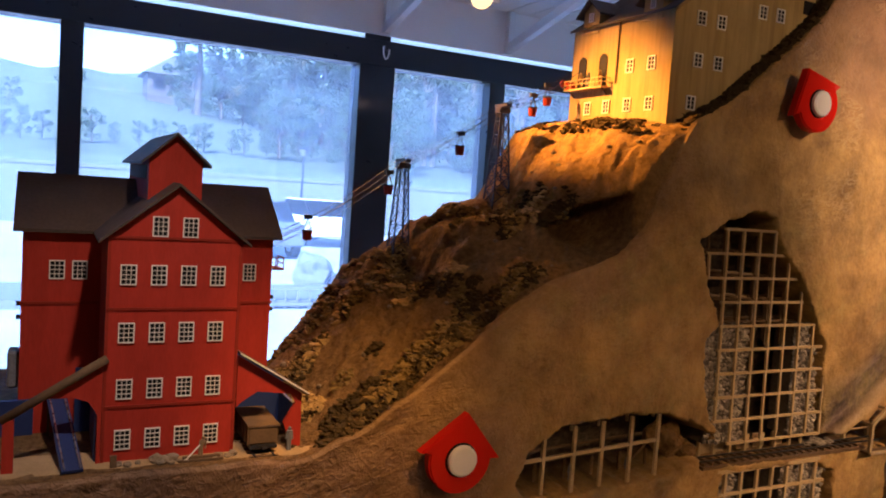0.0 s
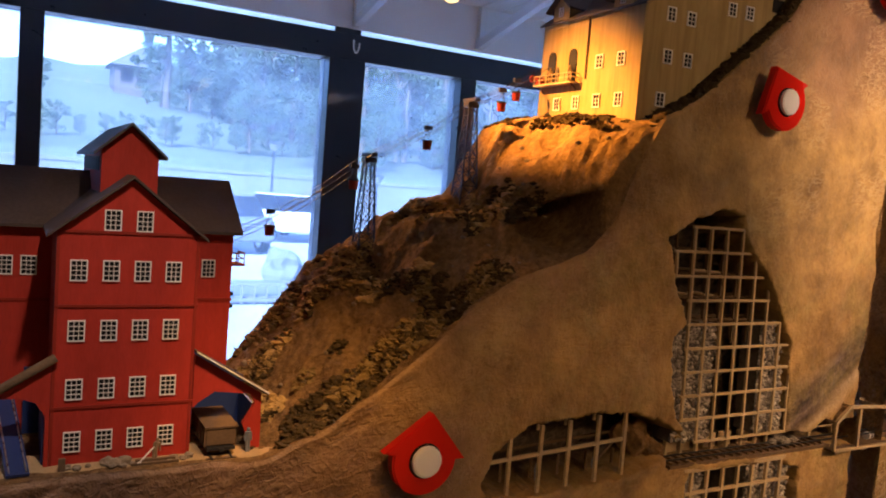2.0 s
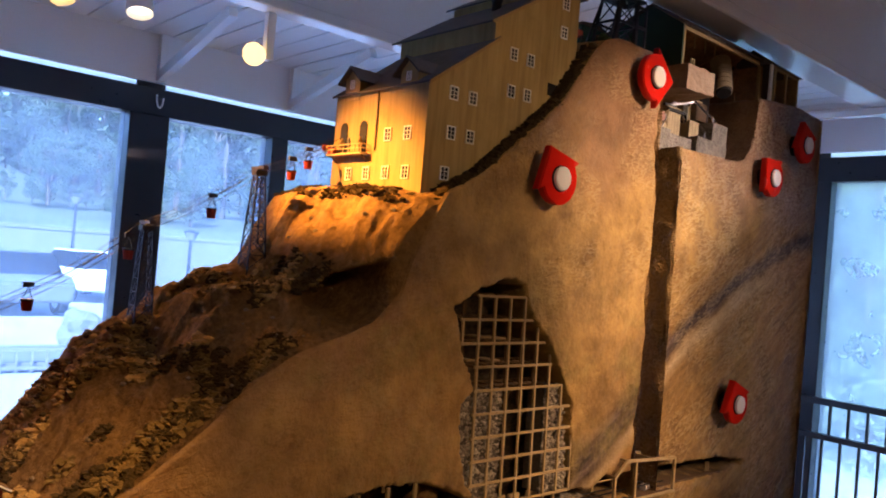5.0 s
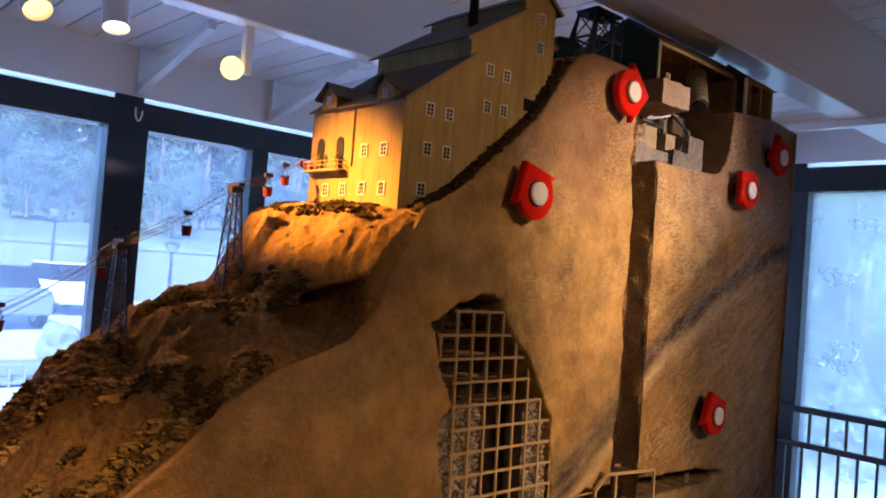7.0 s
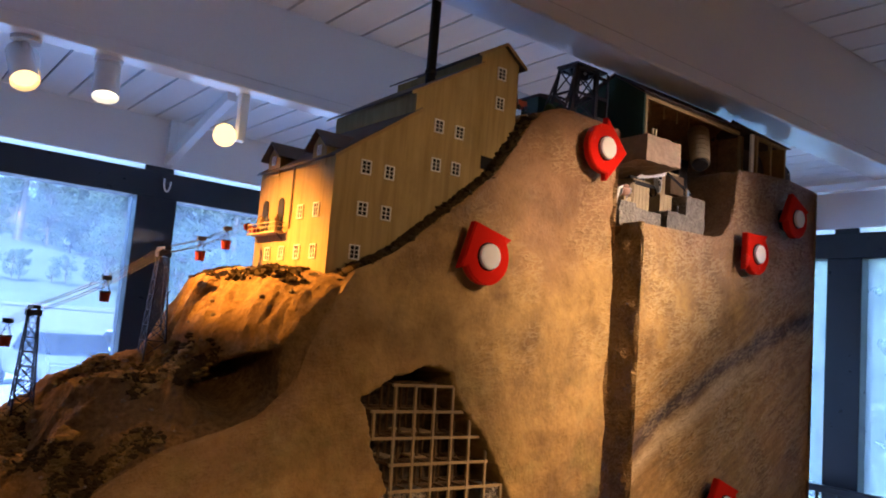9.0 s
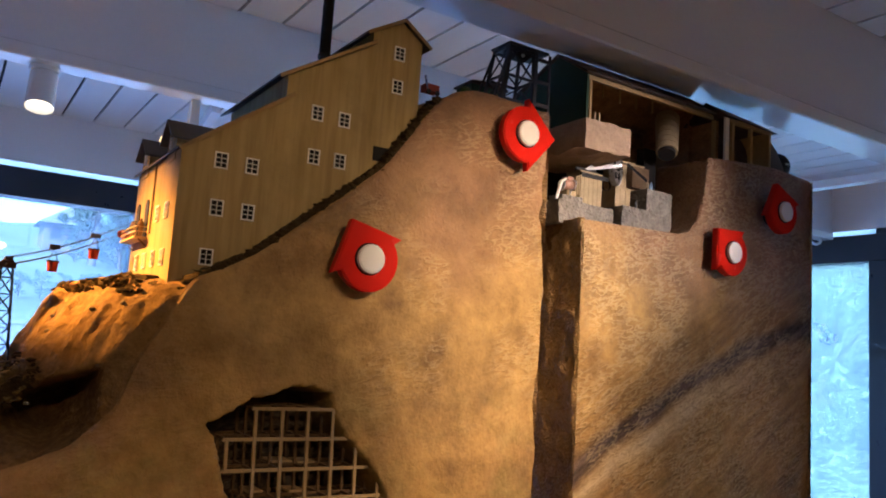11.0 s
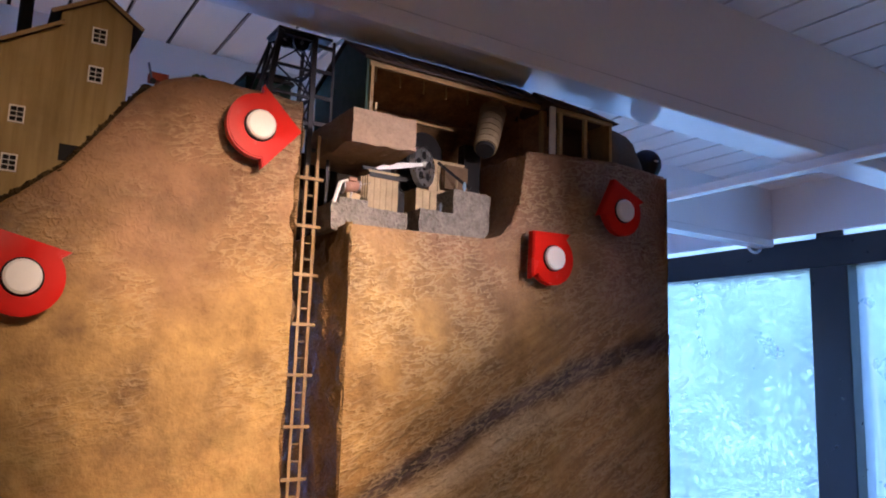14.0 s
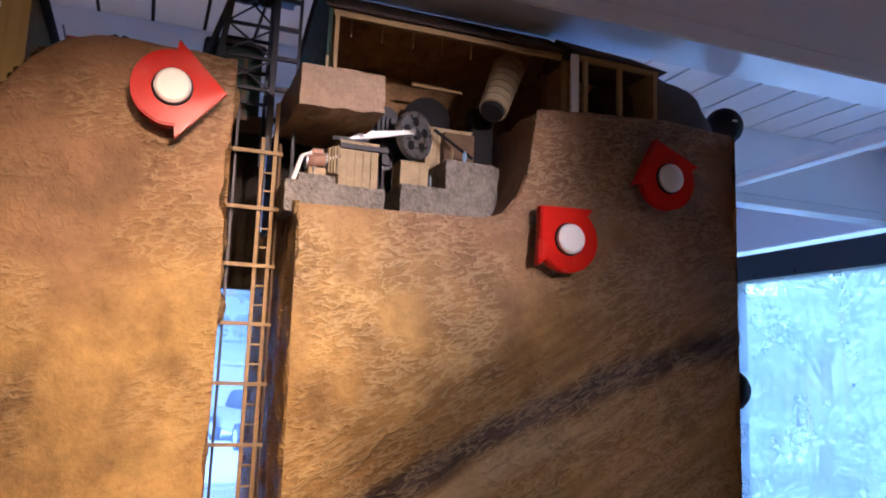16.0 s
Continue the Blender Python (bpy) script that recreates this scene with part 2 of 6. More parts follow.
    nm = n.bump(trowel, 0.9, 0.0040, n.bump(chips, 0.8, 0.0042, n.bump(n.mix(n.attr("strata"), (0.5, 0.5, 0.5), streak), 0.95, 0.015, n.bump(lumps, 0.7, 0.016, n.bump(fine, 0.2, 0.0010)))))
    gloss = n.mix(n.attr("chip"), (0.80, 0.80, 0.80), n.ramp(n.noise(40, 4), (0.3, 0.28), (0.7, 0.50)))
    return n.done(c, gloss, 0, nm, 0.5)


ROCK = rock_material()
def soil_material():
    """Dark earth on the slope, yellow sand on the building ledge."""
    n = Nodes("hillside_soil")
    earth = n.mix(0.5, n.ramp(n.noise(9, 5), (0.3, (0.060, 0.036, 0.018)), (0.7, (0.29, 0.180, 0.080))), n.ramp(n.noise(90, 5, 0.65), (0.3, (0.075, 0.042, 0.020)), (0.7, (0.42, 0.26, 0.115))))
    sand = n.mix(0.5, n.ramp(n.noise(14, 5, 0.65), (0.3, (0.17, 0.103, 0.040)), (0.7, (0.52, 0.325, 0.125))), n.ramp(n.noise(70, 5, 0.65), (0.3, (0.15, 0.088, 0.034)), (0.7, (0.58, 0.365, 0.140))))
    return n.done(n.mix(n.attr("sand"), earth, sand), 0.9, 0, n.bump(n.noise(120, 6, 0.75), 0.9, 0.007, n.bump(n.noise(26, 5, 0.65), 0.8, 0.024)), 0.15)


SOIL = soil_material()
RUBBLE = simple("tan_hillside_rubble", (0.40, 0.27, 0.105), 0.95, var=0.4, scale=60, fine=400, bump=0.5, dist=0.003, spec=0.1)
SHRUB = simple("dry_lichen_shrub", (0.20, 0.138, 0.055), 0.95, var=0.5, scale=60, fine=500, bump=0.5, dist=0.003, spec=0.1)
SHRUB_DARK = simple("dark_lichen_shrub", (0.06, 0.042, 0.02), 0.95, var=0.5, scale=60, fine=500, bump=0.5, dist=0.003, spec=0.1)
WHITE = simple("white_gloss_paint", (0.80, 0.80, 0.80), 0.16, var=0.03, scale=3, fine=90, bump=0.05, dist=0.0006, spec=0.5)
WALLPAINT = simple("white_wall_paint", (0.78, 0.78, 0.79), 0.6, var=0.04, scale=2, fine=140, bump=0.08, dist=0.0008, spec=0.3)
PLANK = simple("white_plank_paint", (0.80, 0.80, 0.80), 0.45, var=0.05, scale=3, fine=80, bump=0.08, spec=0.4, stretch=(6, 0.6, 6))
GROOVE = simple("dark_groove", (0.02, 0.02, 0.022), 0.9, var=0.2)
DARKWALL = simple("dark_unseen_wall", (0.085, 0.065, 0.05), 0.7, var=0.2, scale=6, fine=60, bump=0.1, stretch=(4, 4, 0.4))
FRAME = simple("dark_window_frame", (0.012, 0.014, 0.020), 0.35, var=0.2, scale=8, bump=0.05, spec=0.5)
CARPET = simple("oak_floor_boards", (0.31, 0.23, 0.15), 0.5, var=0.2, scale=5, fine=70, bump=0.1, dist=0.001, stretch=(1, 8, 1))


def glass_material(name, haze_low, tint):
    n = Nodes(name)
    t = n.t.nodes.new("ShaderNodeBsdfTransparent")
    t.inputs[0].default_value = tint
    g = n.t.nodes.new("ShaderNodeBsdfGlossy")
    g.inputs["Roughness"].default_value = 0.02
    m = n.t.nodes.new("ShaderNodeMixShader")
    m.inputs[0].default_value = 0.05
    n.link(t.outputs[0], m.inputs[1])
    n.link(g.outputs[0], m.inputs[2])
    # veil of glare over the view, put into the pane as a translucent layer
    haze = n.t.nodes.new("ShaderNodeBsdfTranslucent")
    haze.inputs[0].default_value = tint
    haze_mix = n.t.nodes.new("ShaderNodeMixShader")
    n.link(n.ramp(n.noise(3.0, 5), (0.3, haze_low), (0.75, haze_low + 0.10)), haze_mix.inputs[0])
    n.link(m.outputs[0], haze_mix.inputs[1])
    n.link(haze.outputs[0], haze_mix.inputs[2])
    n.link(haze_mix.outputs[0], n.t.nodes["Material Output"].inputs[0])
    return n.mat


GLASS = glass_material("tinted_window_glass", 0.11, (0.57, 0.74, 1.0, 1))
# heavy haze layer, so that the slot shows as an even overexposed white
GLASS_WHITENED = glass_material("whitened_clerestory_glass", 0.80, (0.80, 0.90, 1.0, 1))
GLASS_HAZY = glass_material("hazy_tinted_window_glass", 0.23, (0.60, 0.79, 1.0, 1))
RED_SIGN = simple("glossy_red_plastic", (0.56, 0.016, 0.008), 0.20, var=0.05, scale=12, fine=60, bump=0.01, spec=0.15)
BUTTON = simple("white_push_button", (0.80, 0.80, 0.80), 0.35, var=0.03, scale=40, bump=0.03)
BLACK = simple("black_rubber", (0.012, 0.011, 0.012), 0.6, var=0.2, spec=0.18)
RED_WALL = simple("red_painted_wood", (0.38, 0.033, 0.019), 0.75, var=0.22, scale=18, fine=160, bump=0.2, dist=0.0006, stretch=(3, 3, 0.5), spec=0.25)
RED_TRIM = simple("dark_red_trim", (0.26, 0.026, 0.014), 0.75, var=0.2, scale=30, spec=0.2)
ROOF = simple("weathered_brown_roofing", (0.070, 0.050, 0.042), 0.8, var=0.3, scale=20, fine=200, bump=0.3, spec=0.25)
ROOF_GREY = simple("weathered_grey_roofing", (0.065, 0.060, 0.058), 0.7, var=0.3, scale=20, fine=200, bump=0.3, spec=0.3)
def ochre_boards():
    """Ochre paint on upright boards, with rain streaks and weathered, darker patches."""
    n = Nodes("weathered_ochre_boards")
    base = n.ramp(n.noise(16, 5, stretch=(5, 5, 0.45)), (0.3, (0.30, 0.213, 0.085)), (0.7, (0.41, 0.30, 0.132)))
    streaks = n.ramp(n.noise(20, 4, 0.5, stretch=(3, 3, 0.22)), (0.52, 0.0), (0.74, 0.5))
    c = n.mix(streaks, base, (0.17, 0.115, 0.05))
    c = n.mix(n.ramp(n.noise(9, 5, 0.65), (0.50, 0.0), (0.70, 0.45)), c, (0.20, 0.15, 0.065))
    g = n.noise(130, 3, stretch=(5, 5, 0.45))
    return n.done(c, n.ramp(n.noise(30, 3), (0.3, 0.72), (0.7, 0.9)), 0, n.bump(g, 0.25, 0.0006), 0.2)


YELLOW = ochre_boards()
MUNTIN = simple("off_white_window_wood", (0.80, 0.78, 0.72), 0.6, var=0.08, scale=60)
PANE = simple("dark_model_glazing", (0.008, 0.008, 0.010), 0.6, var=0.2, spec=0.12)
TIMBER = simple("pale_model_timber", (0.42, 0.32, 0.185), 0.75, var=0.25, scale=50, fine=260, bump=0.25, dist=0.0005, stretch=(1, 1, 1), spec=0.2)
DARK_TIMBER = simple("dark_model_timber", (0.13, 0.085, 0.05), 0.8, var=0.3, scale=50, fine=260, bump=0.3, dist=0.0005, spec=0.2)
STEEL = simple("dark_painted_steel", (0.030, 0.029, 0.032), 0.5, 0.3, var=0.25, scale=60)
SILVER = simple("brushed_bright_metal", (0.66, 0.65, 0.64), 0.30, 0.92, var=0.1, scale=60)
CONCRETE = simple("cast_plaster_concrete", (0.23, 0.205, 0.175), 0.8, var=0.55, scale=60, fine=150, bump=1.0, dist=0.009, spec=0.3)
GAP_BACKING = simple("dark_gap_backing", (0.11, 0.10, 0.088), 0.9, var=0.5, scale=120, fine=420, bump=0.6, dist=0.003, spec=0.2)
DARK = simple("dark_tunnel_rock", (0.03, 0.022, 0.016), 0.95, var=0.5, scale=30, bump=0.5, dist=0.004, spec=0.1)
GREEN = simple("dark_green_siding", (0.016, 0.048, 0.030), 0.6, var=0.2, scale=30, spec=0.3)
NAVY = simple("dark_blue_paint", (0.020, 0.040, 0.14), 0.45, var=0.2, scale=30)
# ---- the room ----
CEIL, FLOOR = 2.70, 0.0
WX, WY = 4.755, 4.14            # inner faces of the two window walls
X0, Y0 = -3.2, -4.0
HEAD, BAND, SLOT = 2.268, 2.412, 2.436

floor_ob = tagged(part("floor", boxes((X0 - 0.2, WX + 0.2, Y0 - 0.2, WY + 0.2, -0.15, FLOOR)), CARPET), "brown oak board museum floor", "floor", kind="structure")


def window_wall(name, along, posts, lo, hi, group):
    """Window wall in its own frame: u along it, v outwards; posts are (from, to) of the uprights."""
    def put(bm, u0, u1, v0, v1, z0, z1, bevel=0.0):
        if along == "x":
            box(bm, u0, u1, WY + v0, WY + v1, z0, z1, bevel)
        else:
            box(bm, WX + v0, WX + v1, u0, u1, z0, z1, bevel)
    wall = bmesh.new()
    put(wall, lo, hi, 0.0, 0.022, SLOT + 0.004, CEIL + 0.1)
    put(wall, lo, hi, 0.022, 0.16, CEIL - 0.06, CEIL + 0.1)
    put(wall, lo, hi, 0.0, 0.16, 0.0, 0.12)
    ob = tagged(part("wall_" + name, wall, WALLPAINT), "white painted wall over the tall window front", "wall", kind="structure")
    win = tagged(part("window_1" if along == "x" else "window_2", (lambda b: (put(b, lo, hi, 0.0, 0.15, HEAD, BAND, 0.004), b)[1])(bmesh.new()), FRAME), "tall dark-framed window front with large panes", "window", kind="structure")
    for a, b in posts:
        bm = bmesh.new()
        put(bm, a, b, -0.012, 0.14, 0.12, HEAD - 0.001, 0.004)
        part("mullion", bm, FRAME, win)
        bm = bmesh.new()
        if b - a > 0.15:
            put(bm, a + 0.03, b - 0.03, 0.01, 0.13, BAND + 0.001, SLOT + 0.003)
            part("slot_spacer", bm, FRAME, win)
    edges = [lo] + [e for p in posts for e in p] + [hi]
    for a, b in zip(edges[0::2], edges[1::2]):
        if b - a < 0.05:
            continue
        bm = bmesh.new()
        put(bm, a, b, 0.065, 0.075, 0.12, HEAD)
        pane = part("pane", bm, GLASS if along == "x" else GLASS_HAZY, win)
        bm = bmesh.new()
        put(bm, a, b, 0.04, 0.10, 0.12, 0.17, 0.003)
        part("sill_rail", bm, FRAME, win)
    bm = bmesh.new()
    put(bm, lo, hi, 0.024, 0.030, BAND, SLOT + 0.06)
    part("clerestory_pane", bm, GLASS_WHITENED, win)
    return win


window_wall("north", "x", [(-2.19, -1.98), (-1.46, -1.36), (0.022, 0.124), (1.516, 1.728), (2.355, 2.461), (3.10, 3.20), (3.86, 4.06)], X0, WX - 0.004, "north")
window_wall("east", "y", [(0.2, 0.32), (1.866, 2.058), (3.52, 3.62)], 0.2, WY - 0.02, "east")
# unseen wall added to keep east daylight off the face and ceiling
tagged(part("added_wall_east_south", boxes((WX, WX + 0.16, Y0, 0.198, 0, CEIL + 0.1)), DARKWALL), "plain brown unseen wall added to block daylight beside the window front", "wall", kind="structure")
# unseen walls to the west and south, dark so that little light bounces
tagged(part("wall_west", boxes((X0 - 0.16, X0, Y0, WY, 0, CEIL + 0.1)), DARKWALL), "unseen dark brown wall closing the room", "wall", kind="structure")
tagged(part("wall_south", boxes((X0, WX, Y0 - 0.16, Y0, 0, CEIL + 0.1)), DARKWALL), "unseen dark brown wall closing the room", "wall", kind="structure")

# ceiling of tongue-and-groove boards that run across the room
bm = bmesh.new()
box(bm, X0, WX, Y0, WY, CEIL + 0.014, CEIL + 0.12)
ceil_backing = tagged(part("ceiling_deck", bm, GROOVE), "dark deck behind the ceiling boards", "ceiling", kind="structure")
bm = bmesh.new()
PITCH = 0.1465
k0 = int((X0 - 1.408) / PITCH)
for k in range(k0, int((WX - 1.408) / PITCH) + 1):
    a = 1.408 + k * PITCH
    box(bm, max(X0, a + 0.0055), min(WX, a + PITCH - 0.0055), Y0, WY, CEIL, CEIL + 0.013)
tagged(part("ceiling", bm, PLANK), "white painted plank ceiling with dark joints", "ceiling", kind="structure")


def ceiling_beam(x0, x1, y0, y1, z0):
    bm = bmesh.new()
    box(bm, x0, x1, y0, y1, z0, z0 + 0.04, 0.004)
    box(bm, x0, x1, y0 + 0.008, y1 - 0.008, z0 + 0.038, CEIL - 0.001)
    return tagged(part("ceiling_beam", bm, WHITE), "deep white gloss-painted ceiling beam", "beam", "ceiling beams", "structure")


ceiling_beam(X0, WX - 0.002, 1.077, 1.196, 2.360)
ceiling_beam(X0, WX - 0.002, 2.250, 2.335, 2.395)
hanger = thing("ceiling_rail", (3.33, 1.13, 2.36), "white square steel rail slung under the ceiling beams", "rail")
part("tube", boxes((3.308, 3.345, -2.6, WY - 0.01, 2.330, 2.3592), bevel=0.003), WHITE, hanger)
for y in (2.292, -1.6):
    part("hanger_rod", tube(bmesh.new(), (3.326, y, 2.3592), (3.326, y, 2.3945 if y > 0 else CEIL - 0.001), 0.006, n=10), WHITE, hanger)


def roof_brace(x):
    """White steel bracket from the window wall up to the ceiling."""
    t = thing("roof_brace", (x, WY, 2.45), "white painted steel bracket under the ceiling", "bracket", "roof brackets")
    part("upright", boxes((x - 0.02, x + 0.02, WY - 0.045, WY - 0.004, 2.45, CEIL - 0.004), bevel=0.002), WHITE, t)
    bm = beam(bmesh.new(), (x, WY - 0.03, 2.475), (x, 3.32, CEIL - 0.02), 0.04, 0.05)
    part("strut", bm, WHITE, t)
    return t


for x in (-2.08, 0.07, 1.655, 2.455, 3.96):
    roof_brace(x)
# cable tie hanging on the wide post
bm = bmesh.new()
for i in range(14):
    a, b = math.pi * i / 13, math.pi * (i + 1) / 13
    tube(bm, (1.655 + 0.018 * math.cos(a), 4.10, 2.36 - 0.055 * math.sin(a)), (1.655 + 0.018 * math.cos(b), 4.10, 2.36 - 0.055 * math.sin(b)), 0.005, n=6)
tie = thing("cord_loop", (1.655, 4.11, 2.36), "pale cord loop hung on the window post", "cord")
part("loop", bm, MUNTIN, tie)
part("hook", boxes((1.648, 1.662, 4.095, 4.128, 2.355, 2.375)), STEEL, tie)


def glow(name, colour, strength):
    n = Nodes(name)
    n.b.inputs["Base Color"].default_value = (*colour, 1)
    n.b.inputs["Emission Color"].default_value = (*colour, 1)
    n.b.inputs["Emission Strength"].default_value = strength
    return n.mat


BULB = glow("lit_bulb", (1.0, 0.66, 0.26), 0.32)
BULB_WHITE = glow("lit_white_bulb", (1.0, 0.88, 0.66), 0.36)


def can_light(at, toward, bulb, top=CEIL):
    """A white cylinder spotlight on a short stem, its mouth at 'at'."""
    at, d = Vector(at), (Vector(toward) - Vector(at)).normalized()
    t = thing("track_spotlight", (at.x, at.y, top), "white cylinder spotlight hung from the ceiling", "spotlight", "track spotlights")
    back = at - d * 0.13
    part("housing", tube(bmesh.new(), at, back, 0.038, 0.036, 24, caps=False), WHITE, t, smooth=True)
    part("rear_cap", tube(bmesh.new(), back, back - d * 0.006, 0.036, 0.030, 24), WHITE, t)
    part("bulb", tube(bmesh.new(), at - d * 0.018, at - d * 0.03, 0.034, 0.030, 24), bulb, t, "glowing lamp face")
    mid = (at + back) / 2
    part("stem", tube(bmesh.new(), mid, (mid.x, mid.y, top - 0.012), 0.010, n=12), WHITE, t)
    part("canopy", tube(bmesh.new(), (mid.x, mid.y, top - 0.012), (mid.x, mid.y, top), 0.04, n=20), WHITE, t)
    return t


can_light((0.675, 2.29, 2.262), (0.80, 1.6, 1.4), BULB, 2.394)
can_light((0.887, 2.30, 2.272), (0.86, 2.05, 1.5), BULB_WHITE, 2.394)
gim = thing("track_spotlight", (1.315, 2.32, 2.394), "white gimbal spotlight with a glowing bulb under the beam", "spotlight", "track spotlights")
part("stem", boxes((1.300, 1.330, 2.300, 2.330, 2.235, 2.394), bevel=0.003), WHITE, gim)
part("arm", tube(bmesh.new(), (1.262, 2.310, 2.243), (1.300, 2.315, 2.243), 0.008, n=12), WHITE, gim)
bm = tube(bmesh.new(), (1.252, 2.285, 2.236), (1.258, 2.305, 2.248), 0.037, 0.034, 24)
tube(bm, (1.258, 2.305, 2.248), (1.270, 2.345, 2.272), 0.034, 0.014, 24, caps=False)
part("bulb", bm, BULB, gim, "glowing reflector bulb")
# can housings for all spots, the unseen and added fill lamps too
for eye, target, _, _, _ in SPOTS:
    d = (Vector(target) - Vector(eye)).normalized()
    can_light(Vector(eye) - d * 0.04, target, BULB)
can_light((2.25, 2.32, 2.36), (2.2, 1.5, 2.2), BULB_WHITE)

# bracket where the far beam meets the east wall
clip = thing("beam_bracket", (4.62, 2.30, 2.395), "small white steel bracket at the end of the beam", "bracket")
bm = bmesh.new()
for i in range(12):
    a, b = math.pi * i / 12, math.pi * (i + 1) / 12
    tube(bm, (4.66 - 0.05 * math.cos(a), 2.30, 2.394 - 0.03 * math.sin(a)), (4.66 - 0.05 * math.cos(b), 2.30, 2.394 - 0.03 * math.sin(b)), 0.008, n=6)
part("loop", bm, WHITE, clip)
# ---- the mine mountain: cut face, hillside, shaft ----
FACE = 1.05
PX = [-1.2, 0.35, 0.442, 0.485, 0.576, 0.653, 0.723, 0.778, 0.893, 0.945, 0.965, 1.032, 1.124, 1.258, 1.345, 1.40, 1.432, 1.468, 1.516, 1.72]
PZ = [1.203, 1.203, 1.237, 1.269, 1.335, 1.396, 1.452, 1.474, 1.512, 1.563, 1.634, 1.752, 1.80, 1.911, 1.985, 2.063, 2.112, 2.145, 2.163, 2.160]
STOPE = [(1.078, 1.543), (1.10, 1.48), (1.145, 1.385), (1.112, 1.36), (1.12, 1.27), (1.16, 1.18), (1.17, 1.155), (1.13, 1.14), (1.13, 1.106), (1.71, 1.10), (1.71, 1.158), (1.60, 1.16), (1.55, 1.14), (1.475, 1.146), (1.468, 1.24), (1.452, 1.335), (1.42, 1.386), (1.33, 1.50), (1.288, 1.55), (1.275, 1.592), (1.22, 1.605), (1.15, 1.585)]
DRIFT = [(0.712, 1.125), (0.735, 1.172), (0.804, 1.214), (0.94, 1.224), (1.04, 1.219), (1.104, 1.20), (1.167, 1.163), (1.15, 1.13), (1.05, 1.10), (0.80, 1.085), (0.73, 1.098)]
LOWER = [(1.19, 1.093), (1.45, 1.088), (1.53, 1.06), (1.53, 0.80), (1.19, 0.80)]
TUNNEL = [(1.76, 1.10), (2.10, 1.106), (2.25, 1.118), (2.25, 1.128), (2.10, 1.152), (1.76, 1.158)]


def inside(poly, X, Z, jitter=0.004, seed=3):
    """Signed distance to an outline, positive inside, with a rough rim."""
    d = np.full(X.shape, 1e9)
    odd = np.zeros(X.shape, bool)
    for (ax, az), (bx, bz) in zip(poly, poly[1:] + poly[:1]):
        ex, ez = bx - ax, bz - az
        k = np.clip(((X - ax) * ex + (Z - az) * ez) / (ex * ex + ez * ez), 0, 1)
        d = np.minimum(d, np.hypot(X - ax - k * ex, Z - az - k * ez))
        if bz != az:
            odd ^= ((az > Z) != (bz > Z)) & (X < ex * (Z - az) / ez + ax)
    return np.where(odd, d, -d) + jitter * vnoise(X, Z, 0.02, seed) + jitter * 0.6 * vnoise(X, Z, 0.007, seed + 1)


def smooth(a, b, x):
    t = np.clip((x - a) / (b - a), 0, 1)
    return t * t * (3 - 2 * t)


def relief(X, Z, seed):
    U, V = 0.86 * X + 0.51 * Z, 0.86 * Z - 0.51 * X
    return 0.006 * vnoise(X, Z, 0.16, seed) + 0.0035 * vnoise(U * 0.7, V * 1.3, 0.045, seed + 1) + 0.0008 * vnoise(V * 1.3, U * 0.7, 0.016, seed + 2)


def pigments(X, Z):
    """Painted bands: dark vein, pale band under it, mauve upper ground, strata and chipped plaster."""
    wob = 0.016 * vnoise(X, Z, 0.12, 41) + 0.007 * vnoise(X, Z, 0.03, 42)
    left = Z - (1.172 + 0.72 * (X - 1.47)) + wob
    d = X - 1.8
    right = Z - (1.447 + 0.66 * d - 0.29 * d * d) + 0.6 * wob
    off = np.where(X < 1.75, left, right)
    keep = np.where(X < 1.75, smooth(1.45, 1.5, X), 1.0)
    vein = keep * np.clip(1.5 - np.abs(off) / np.where(X < 1.75, 0.050, 0.025), 0, 1)
    pale = 0.9 * keep * np.clip(1.2 - np.abs(off + 0.058) / 0.036, 0, 1) * np.where(X < 1.75, 0.7, smooth(2.5, 2.1, X))
    red = 0.85 * smooth(1.78, 2.02, Z + 0.10 * vnoise(X, Z, 0.3, 7))
    red = np.maximum(red, smooth(2.15, 2.45, X) * (0.5 + 0.45 * smooth(1.75, 1.95, Z)))
    dark = smooth(0.80, 0.55, X) * smooth(1.30, 1.18, Z + 0.02 * vnoise(X, Z, 0.05, 43))
    dark = np.maximum(dark, 0.55 * smooth(0.13, 0.01, np.interp(X, PX, PZ) - Z + 0.03 * vnoise(X, Z, 0.06, 49)) * smooth(1.05, 0.90, X))
    red = np.maximum(red, 0.8 * dark)
    vein = np.maximum(vein, 0.45 * dark)
    strata = np.where(X < 1.75, 0.4 * smooth(1.5, 1.62, X) * smooth(1.75, 1.6, Z), smooth(0.22, 0.06, right))
    chip = np.where(X < 1.75, 0.75 * smooth(1.72, 1.95, Z + 0.10 * vnoise(X, Z, 0.2, 9)), smooth(1.76, 1.90, Z))
    chip = np.maximum(chip * (0.6 + 0.4 * vnoise(X, Z, 0.07, 46)), 0.30 * smooth(1.0, 0.75, X) * smooth(1.32, 1.22, Z))
    trowel = np.where(X < 1.75, 0.22 + 0.45 * smooth(1.10, 1.45, X) * smooth(1.55, 1.70, Z), 0.75 + 0.25 * smooth(2.5, 2.2, X))
    trowel = trowel * smooth(-0.45, 0.45, vnoise(X, Z, 0.09, 45) + 0.5 * vnoise(X, Z, 0.035, 47) + np.where(X < 1.75, -0.1, 0.25))
    return {"vein": vein, "pale": pale, "red": red, "strata": strata, "chip": 0.10 + 0.75 * chip, "trowel": trowel, "olive": np.where(X < 1.75, smooth(1.75, 1.45, Z) * smooth(0.6, 0.8, X), 0.6 * smooth(0.0, -0.2, right))}


